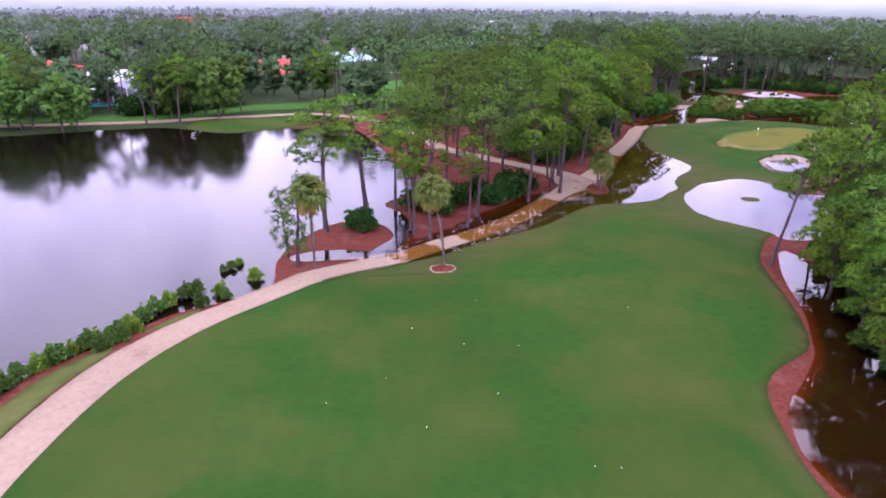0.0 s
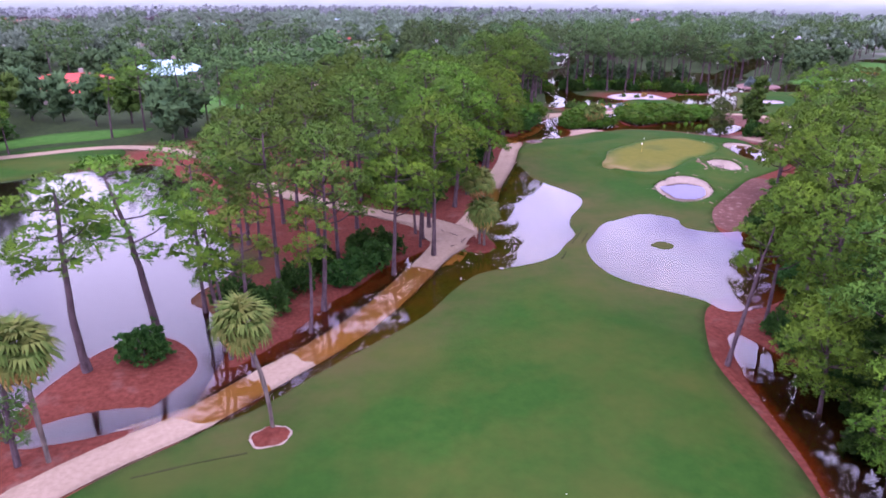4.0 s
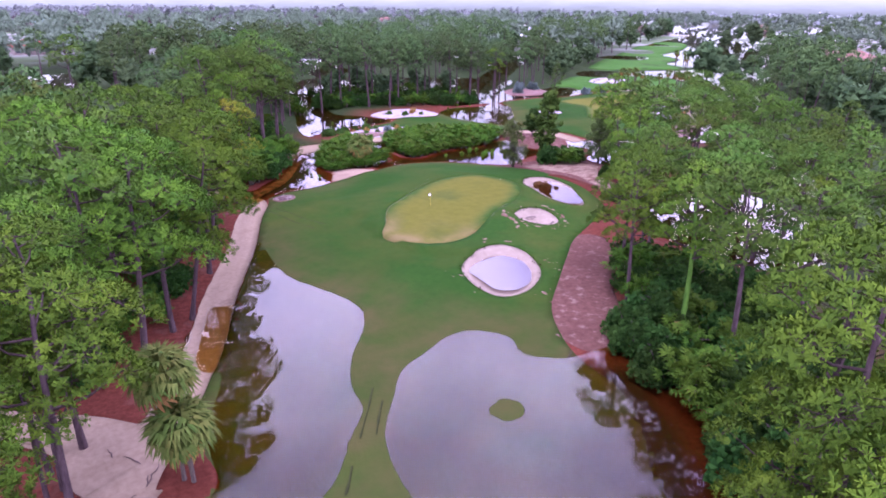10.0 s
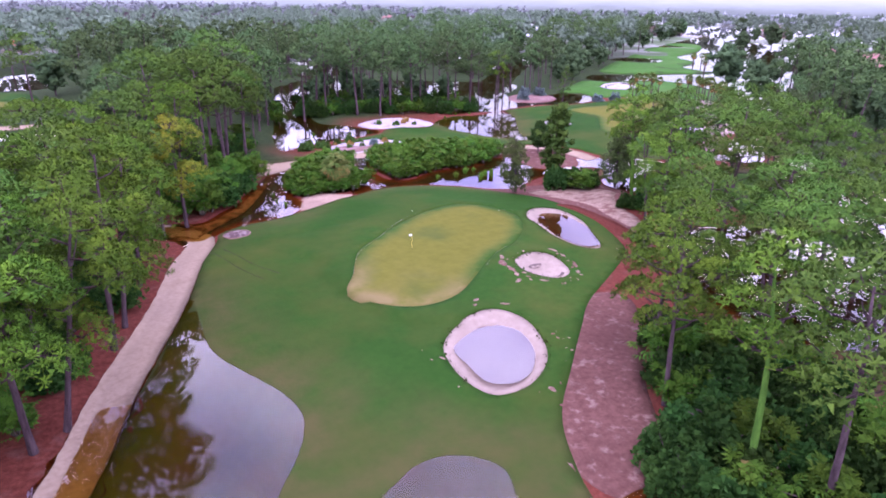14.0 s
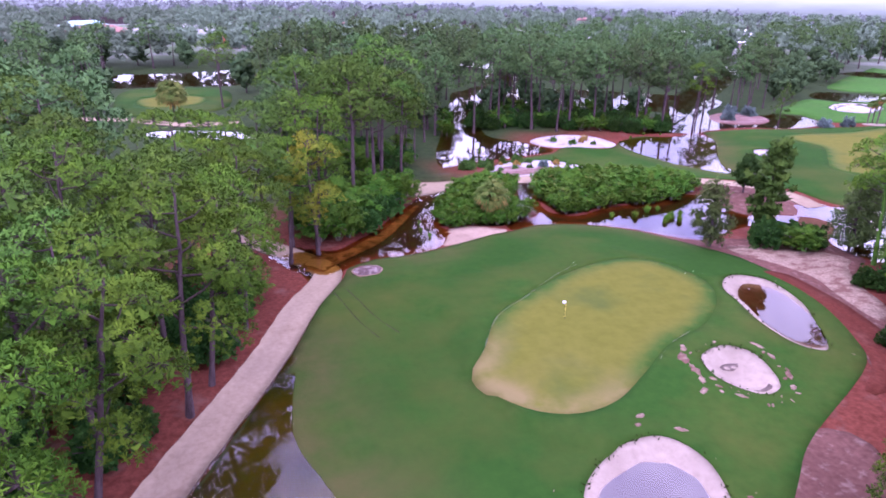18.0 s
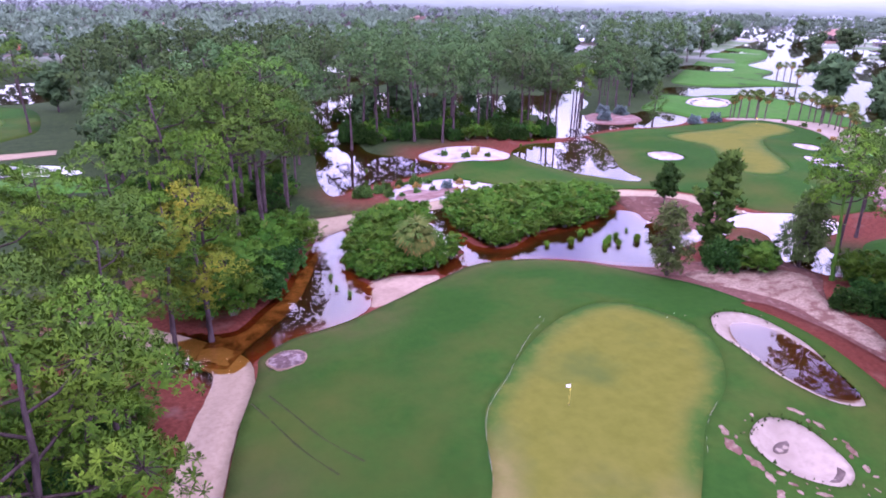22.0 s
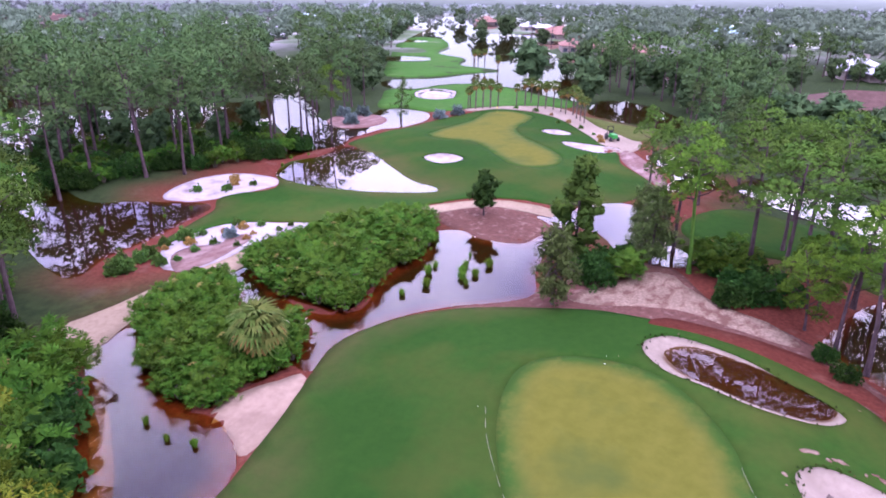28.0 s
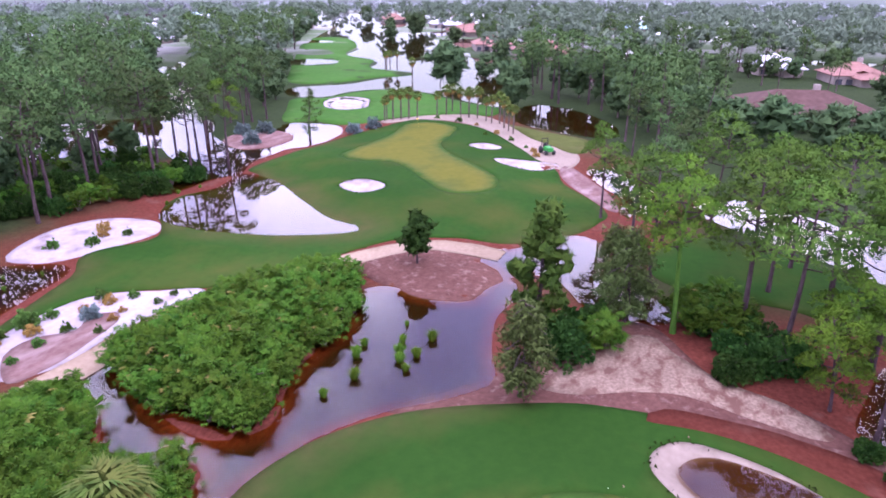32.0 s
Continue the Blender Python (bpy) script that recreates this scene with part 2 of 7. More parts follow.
def leaf_material(name, a, b2, tip, through=0.25, vary=0.35):
    m, n, l, b = material(name, 0.7, 0.03)
    g, oi = n.new("ShaderNodeNewGeometry"), n.new("ShaderNodeObjectInfo")
    c = mix(n, l, g.outputs["Random Per Island"], a, b2)
    c = mix(n, l, noisy(n, l, 0.45, 0.45, 0.75, 3), c, tip)
    hs = n.new("ShaderNodeHueSaturation")
    hr, vr = n.new("ShaderNodeMapRange"), n.new("ShaderNodeMapRange")
    hr.inputs["To Min"].default_value, hr.inputs["To Max"].default_value = 0.480, 0.512
    vr.inputs["To Min"].default_value, vr.inputs["To Max"].default_value = 1 - vary, 1 + vary
    l.new(oi.outputs["Random"], hr.inputs["Value"])
    l.new(oi.outputs["Random"], vr.inputs["Value"])
    l.new(hr.outputs[0], hs.inputs["Hue"])
    l.new(vr.outputs[0], hs.inputs["Value"])
    l.new(c, hs.inputs["Color"])
    l.new(hs.outputs[0], b.inputs["Base Color"])
    tr, ms = n.new("ShaderNodeBsdfTranslucent"), n.new("ShaderNodeMixShader")
    ms.inputs[0].default_value = through
    l.new(hs.outputs[0], tr.inputs["Color"])
    l.new(b.outputs[0], ms.inputs[1])
    l.new(tr.outputs[0], ms.inputs[2])
    l.new(ms.outputs[0], n["Material Output"].inputs["Surface"])
    return m


NEEDLE = leaf_material("pine_needles", (0.026, 0.064, 0.008), (0.064, 0.132, 0.011), (0.108, 0.190, 0.014), 0.10, 0.22)
YELLOWNEEDLE = leaf_material("yellowing_needles", (0.075, 0.13, 0.012), (0.13, 0.19, 0.018), (0.30, 0.27, 0.02), 0.3, 0.15)
BROADLEAF = leaf_material("broad_leaves", (0.030, 0.072, 0.015), (0.066, 0.13, 0.022), (0.075, 0.14, 0.024))
DARKLEAF = leaf_material("dark_shrub_leaves", (0.010, 0.033, 0.007), (0.025, 0.066, 0.011), (0.038, 0.085, 0.014))
PALMETTO = leaf_material("palmetto_leaves", (0.016, 0.048, 0.005), (0.035, 0.088, 0.007), (0.066, 0.116, 0.010), 0.15, 0.25)
PALMLEAF = leaf_material("palm_fronds", (0.036, 0.068, 0.012), (0.072, 0.112, 0.020), (0.12, 0.125, 0.03), 0.2, 0.2)
DEADFROND = leaf_material("dead_fronds", (0.16, 0.10, 0.03), (0.28, 0.17, 0.05), (0.2, 0.11, 0.03), 0.2, 0.2)
DRYLEAF = leaf_material("dry_palmetto", (0.075, 0.085, 0.018), (0.13, 0.12, 0.03), (0.15, 0.11, 0.03), 0.15, 0.2)
BLUELEAF = leaf_material("silver_leaves", (0.07, 0.10, 0.09), (0.13, 0.17, 0.16), (0.10, 0.14, 0.12), 0.15, 0.2)
REEDLEAF = leaf_material("marsh_grass", (0.05, 0.12, 0.012), (0.12, 0.22, 0.02), (0.16, 0.22, 0.03), 0.3, 0.2)
BANKNEEDLE = leaf_material("bank_needles", (0.027, 0.062, 0.010), (0.056, 0.112, 0.015), (0.086, 0.152, 0.019), 0.10, 0.28)
# these four put the haze of distance into the leaf colour: greyer, bluer
HAZENEEDLE = leaf_material("haze_tinted_needles", (0.028, 0.058, 0.018), (0.052, 0.092, 0.028), (0.072, 0.118, 0.032), 0.12, 0.30)
HAZEOAK = leaf_material("haze_tinted_leaves", (0.030, 0.058, 0.024), (0.052, 0.088, 0.032), (0.056, 0.094, 0.033), 0.25, 0.2)
NEARHAZELEAF = leaf_material("haze_tinted_canopy", (0.070, 0.100, 0.064), (0.096, 0.130, 0.082), (0.106, 0.142, 0.088), 0.25, 0.3)
FARHAZELEAF = leaf_material("haze_greyed_foliage", (0.185, 0.208, 0.200), (0.225, 0.248, 0.238), (0.225, 0.25, 0.24), 0.3, 0.3)


def bark_material(name, a, b2):
    m, n, l, b = material(name, 0.95, 0.02)
    c = mix(n, l, noisy(n, l, 3.0, 0.35, 0.65, 5, 0.7, (1, 1, 0.25, 0)), a, b2)
    l.new(c, b.inputs["Base Color"])
    bumped(n, l, b, noisy(n, l, 9.0, 0.3, 0.7, 4, 0.6, (1, 1, 0.3, 0)), 0.7, 0.04)
    return m


BARK = bark_material("pine_bark", (0.034, 0.023, 0.024), (0.088, 0.062, 0.062))
TWIG = bark_material("dark_pine_limbs", (0.026, 0.018, 0.016), (0.062, 0.044, 0.040))
PALMBARK = bark_material("palm_bark", (0.055, 0.044, 0.035), (0.13, 0.105, 0.085))
VINEBARK = bark_material("vine_covered_bark", (0.03, 0.08, 0.012), (0.07, 0.15, 0.02))


def plain(name, a, b2, scale=1.0, rough=0.8, spec=0.05, metal=0.0):
    m, n, l, b = material(name, rough, spec)
    l.new(mix(n, l, noisy(n, l, scale, 0.3, 0.7, 5), a, b2), b.inputs["Base Color"])
    b.inputs["Metallic"].default_value = metal
    return m


STUCCO = plain("pale_stucco", (0.19, 0.16, 0.135), (0.25, 0.215, 0.185), 0.6)
WHITEROOF = plain("white_metal_roof", (0.36, 0.36, 0.38), (0.45, 0.45, 0.47), 0.3, 0.45)
REDROOF = plain("red_clay_roof_tiles", (0.26, 0.04, 0.03), (0.34, 0.07, 0.05), 0.8)
BROWNROOF = plain("brown_roof_tiles", (0.050, 0.028, 0.022), (0.078, 0.046, 0.037), 0.8)
PINKROOF = plain("pink_roof_tiles", (0.15, 0.08, 0.062), (0.21, 0.12, 0.095), 0.8)
SLATEROOF = plain("green_grey_roof", (0.22, 0.34, 0.33), (0.32, 0.45, 0.44), 0.5)
GLASS = plain("window_glass", (0.03, 0.035, 0.045), (0.06, 0.065, 0.075), 0.3, 0.08, 0.6)
METALWHITE = plain("white_painted_metal", (0.7, 0.7, 0.7), (0.8, 0.8, 0.8), 2.0, 0.4)
SCREEN = plain("grey_insect_screen", (0.10, 0.105, 0.12), (0.16, 0.165, 0.18), 2.0, 0.6)
TRACTORGREEN = plain("green_machine_paint", (0.02, 0.16, 0.03), (0.03, 0.21, 0.04), 2.0, 0.35)
RUBBER = plain("black_rubber", (0.02, 0.02, 0.02), (0.035, 0.033, 0.03), 4.0, 0.8)
FLAGCLOTH = plain("white_cloth", (0.75, 0.75, 0.76), (0.82, 0.82, 0.83), 3.0)
FLAGYELLOW = plain("yellow_cloth", (0.75, 0.55, 0.05), (0.85, 0.62, 0.06), 3.0)
STICK = plain("yellow_painted_stick", (0.55, 0.45, 0.08), (0.65, 0.52, 0.10), 3.0, 0.4)


# ---- plan tools ----
def smooth(points, closed=True, step=0.8):
    """A soft curve through the points, as evenly spaced pairs."""
    p, n = np.array(points, float), len(points)
    out = []
    for i in range(n if closed else n - 1):
        a, b, c, d = (p[(i + k) % n] if closed else p[min(max(i + k, 0), n - 1)] for k in (-1, 0, 1, 2))
        s = max(2, int(np.linalg.norm(c - b) / step))
        for t in np.arange(s) / s:
            out.append(0.5 * (2 * b + (c - a) * t + (2 * a - 5 * b + 4 * c - d) * t**2 + (3 * b - a - 3 * c + d) * t**3))
    if not closed:
        out.append(p[-1])
    return np.array(out)


def line_distance(P, poly, closed, reach):
    """The distance of the places P from a line, up to reach; and for a closed one whether they lie inside."""
    dist, inside = np.full(len(P), float(reach)), np.zeros(len(P), bool)
    lo, hi = poly.min(0) - reach, poly.max(0) + reach
    near = np.where(((P >= lo) & (P <= hi)).all(1))[0]
    q = P[near]
    if not len(q):
        return dist, inside
    best, odd = np.full(len(q), reach**2), np.zeros(len(q), bool)
    ends = np.roll(poly, -1, 0) if closed else poly[1:]
    for a, b in zip(poly, ends):
        ab = b - a
        t = np.clip(((q - a) @ ab) / max(ab @ ab, 1e-9), 0, 1)
        off = q - a - t[:, None] * ab
        best = np.minimum(best, (off**2).sum(1))
        if closed and a[1] != b[1]:
            odd ^= ((a[1] > q[:, 1]) != (b[1] > q[:, 1])) & (q[:, 0] < (b[0] - a[0]) * (q[:, 1] - a[1]) / (b[1] - a[1]) + a[0])
    dist[near], inside[near] = np.sqrt(best), odd
    return dist, inside


def signed(P, poly, reach=10.0):
    d, inside = line_distance(P, poly, True, reach)
    return np.where(inside, -d, d)


def soft(v, a, b):
    t = np.clip((v - a) / (b - a), 0, 1)
    return t * t * (3 - 2 * t)


def waves(P, size, seed):
    r = np.random.RandomState(seed)
    z = np.zeros(len(P))
    for k in range(7):
        a, s = r.uniform(0, 6.3), size * r.uniform(0.5, 1.6)
        z += np.sin((P[:, 0] * np.cos(a) + P[:, 1] * np.sin(a)) / s * 6.28 + r.uniform(0, 6.3)) / 7
    return z


# ---- the plan ----
MAIN_PATH = smooth([(-20.6, -12), (-20.9, 16), (-21.0, 28.5), (-20.5, 35.4), (-19.4, 40.2), (-17.4, 44.6), (-14.7, 48.6), (-11.3, 52.9), (-7.1, 57.0), (-2.5, 60.2),
    (1.3, 63.5), (6.9, 68.5), (11.5, 73.8), (16.8, 81.6), (21.2, 87.9), (24.7, 93.4), (28.5, 100.7), (31.7, 108.2), (36.7, 118.4), (40.2, 126.6),
    (43.2, 132.9), (43.0, 136.2), (40.2, 140.3), (34, 147)], False)
BRANCH_PATH = smooth([(21.5, 88.8), (19.5, 93.3), (16.8, 95.6), (13.6, 98.6), (8, 104), (4, 108), (1.6, 112), (-3, 122), (-12, 136), (-25, 143), (-42, 138), (-62, 131), (-90, 126)], False)
CLEARING_PATH = smooth([(-16, 229), (-8, 226), (2, 222), (10.8, 219.2), (15.3, 217.6), (20, 214.4), (27, 211), (36, 210)], False)
NORTH_PATH = smooth([(52, 158), (58, 158.5), (63, 159), (68.2, 159.2), (74.3, 159.3), (81.7, 158.7), (85.8, 157.8), (94, 153.1), (98.7, 150.3), (102.8, 146.8), (104.5, 142),
    (104.6, 138.6)], False)
LAWN_WEST = [(-19.4, 4), (-19.6, 18), (-19.6, 28.5), (-19.0, 35.2), (-17.9, 39.7), (-16.0, 43.8), (-13.4, 47.6), (-10.2, 51.6), (-6.2, 55.6), (-1.7, 58.9), (2.3, 62.2), (7.9, 67.3),
    (12.6, 72.8), (17.9, 80.8), (22.4, 87.0), (26.0, 92.8), (29.8, 100.2), (33.1, 107.5), (38.0, 117.7), (41.6, 126.1), (44.7, 132.6)]
LAWN_NORTH = [(45.6, 135.0), (48.4, 136.5), (51.0, 136.7), (54.0, 137.2), (56.7, 137.9), (59.8, 138.7), (62.2, 139.5), (64.6, 140.6), (68.3, 141.7), (71.7, 141.1),
    (74.8, 139.6), (77.7, 137.1), (79.9, 134), (81.4, 130.6), (82.6, 126.8), (83.3, 121.4), (82.9, 116.2), (82.1, 112.4), (80.2, 109.6), (77.0, 106.6)]
LAWN_EAST = [(67.7, 101.6), (63.8, 98.6), (59, 94.6), (54.8, 91), (52.5, 87.5), (51.2, 84.1), (50.5, 79), (45, 71), (39.5, 68.2), (37.4, 66.1), (35.6, 63.2), (33.9, 59.8), (33.2, 56.4),
    (32.8, 53.3), (32.3, 50.4), (31.3, 46.3), (29.7, 42.8), (25.5, 39.3), (23.7, 36.2), (22.9, 31.1), (22.8, 27.4), (24, 14), (20, 3), (0, 1)]
LAWN_1 = smooth(LAWN_WEST + LAWN_NORTH + LAWN_EAST)
LAWN_2 = smooth([(73.5, 168.8), (79.5, 171.4), (84.9, 173.3), (88.5, 176), (94, 172.8), (98.4, 176), (101, 179), (107, 181.5), (113, 179), (118.5, 178.2), (120.8, 181.8), (128.1, 181.2), (136.3, 180.5),
    (145, 179.2), (153.9, 174.9), (159.2, 172.8), (159.3, 166), (155.8, 158.2), (146.3, 149.2), (139.9, 144.7), (135.1, 140.6), (129, 138), (122, 131.7), (116.9, 131.4), (112.1, 134.1), (107.6, 139),
    (106.4, 144), (103.5, 149.6), (98, 152.8), (93.6, 155.2), (88.5, 158.6), (86.9, 159.8), (84.6, 164.1), (82.5, 166.9), (79.2, 168.2)])
LAWN_3 = smooth([(150.8, 197.1), (160, 203), (172.3, 209.8), (177, 204.4), (185.2, 203.3), (192.1, 197.6), (192, 186.8), (184.2, 173.5), (181.1, 164.1), (171, 162), (170, 167), (166.3, 172.5), (160, 177.2), (154.4, 180.7), (152.6, 186), (153.5, 192.3)])
LAWN_4 = smooth([(290.4, 287), (252, 264), (214.5, 240.1), (196.2, 227.9), (195, 218.8), (201, 212.9), (211.6, 209.7), (224.6, 203.6), (231.4, 222.3), (249.1, 231.3), (261.9, 249.3), (292.4, 262.1), (322, 284), (322, 300)])
LAWN_5 = smooth([(104.6, 124.2), (110, 125), (116, 121.4), (115, 114), (112, 105), (106, 99), (99, 102), (98.6, 106.4), (101.8, 113), (102.2, 119)])
LAWN_6 = smooth([(164, 156.5), (161, 149), (158, 142), (151.8, 138.6), (146.2, 140.4), (149.9, 145), (155.1, 150.6)])
LAWN_11 = smooth([(-25.2, 14), (-25.2, 30), (-24.6, 37), (-23.0, 41.2), (-21.6, 42.8), (-21.2, 41.2), (-22.3, 36.2), (-22.9, 29), (-22.9, 14)])
LAWN_12 = smooth([(-20.2, 44.6), (-19.0, 47.0), (-17.4, 48.9), (-17.2, 48.2), (-18.6, 45.8)], step=0.5)
LAWN_7 = smooth([(-48, 129.5), (-42, 141), (-32, 146.5), (-25, 144), (-22, 136), (-28.6, 128.7), (-38.1, 124.2)])
LAWN_8 = smooth([(-120, 128), (-95, 130), (-70, 131), (-52, 135), (-40, 147), (-26, 152), (-22, 160), (-38, 158), (-54, 146), (-72, 140), (-96, 138), (-120, 136)])
LAWN_9 = smooth([(-8, 172), (2, 182), (10, 200), (4, 214), (-12, 206), (-20, 186)])
LAWN_10 = smooth([(12.2, 226), (8.8, 257), (18.8, 264), (32.8, 256.3), (34.2, 232), (30, 224), (23.4, 221.3)])
LAWN_13 = smooth([(24, 198), (32, 195), (40, 190.5), (42, 184), (34, 186), (26, 192)])
GREEN_1 = smooth([(50.3, 112.6), (52.4, 115.8), (55.1, 120.4), (58.6, 123), (63.4, 126.0), (67.7, 127.7), (71.2, 128.0), (73.6, 126.6), (75.0, 123.6), (74.9, 120.4), (73.2, 117.4), (69.9, 114.6), (65.6, 112.7),
    (61.8, 109.9), (58.2, 107.5), (55.3, 106.9), (52.9, 107.8), (51.1, 109.9)])
GREEN_2 = smooth([(130.1, 172), (135.9, 171.9), (144.6, 171.3), (153.8, 172.6), (157.2, 169.4), (155, 163.6), (148.7, 161.9), (142.4, 161.1), (136.6, 156.8), (131, 150.3), (126.8, 146.5), (121.9, 145.6),
    (119.1, 148.3), (119.4, 151.4), (123, 155.4), (129, 162.5), (128.4, 167.5)])
GREEN_3 = smooth([(16, 234), (22, 231), (28, 236), (28, 246), (20, 250), (14, 244)])
BUNKERS = {
    "one": smooth([(52.8, 101.5), (55.4, 103.3), (58.7, 103.7), (60.1, 101.3), (59.2, 97.8), (57.4, 95.5), (54.8, 94.2), (52.4, 94.5), (51.6, 96.5), (51.8, 99.1)], step=0.5),
    "two": smooth([(66.8, 110.7), (69.2, 111.4), (70.6, 109.9), (70, 106.9), (68.9, 105.8), (67.5, 105.8), (66.1, 107.5), (66, 109.3)], step=0.5),
    "three": smooth([(77.7, 121.7), (79.7, 121.5), (81, 119.8), (80.4, 115.8), (78.4, 112.1), (76.8, 109.5), (75.8, 109.2), (74.6, 110.6), (74.3, 113.7), (75, 117.1), (75.6, 119.7)], step=0.5),
    "four": smooth([(117.2, 164.7), (119.5, 164.4), (120.5, 162.4), (119.1, 159), (117, 158.8), (115.4, 161)], step=0.6),
    "five": smooth([(143.1, 156.6), (145, 156.2), (146, 154.4), (145.1, 151.9), (143.2, 151.8), (141.9, 153.8)], step=0.6),
    "six": smooth([(136.9, 150.3), (138.2, 147), (138.4, 141.3), (135, 141.6), (133, 144), (134.2, 148.2)], step=0.6),
    "seven": smooth([(169.7, 200.3), (175, 202), (179.5, 200.6), (178, 193.9), (172, 190.4), (167.7, 188.9), (164, 191.8), (165, 196.5)], step=0.8),
}
ISLAND = smooth([(41.6, 82.3), (42.8, 83.0), (43.8, 82.7), (43.8, 81.4), (42.7, 80.6), (41.6, 81.1)], step=0.4)
SHRUB_1 = smooth([(61.6, 153.6), (64.6, 157.4), (67.8, 158.4), (71.0, 157.6), (71.2, 155.0), (68.6, 151.6), (68.2, 147.6), (68.6, 145.0), (65.4, 143.0), (62.4, 142.6), (60.4, 143.8), (58.6, 143.6), (57.6, 145.6), (59.4, 149.3)])
SHRUB_2 = smooth([(74.8, 156.9), (78, 158.2), (81.5, 158.0), (87.6, 156.8), (93.6, 153.2), (95.0, 149.6), (91.2, 147.6), (86, 145.8), (81, 146.2), (77.2, 145.4), (74.4, 144.2), (72.4, 146.2), (73.2, 151.4)])
SHRUB_GAP = smooth([(72.6, 157.6), (74.4, 156.8), (72.4, 152.6), (69.8, 148.2), (68.4, 146.6), (67.2, 148.4), (68.4, 151.0), (71.2, 154.2)], step=0.5)
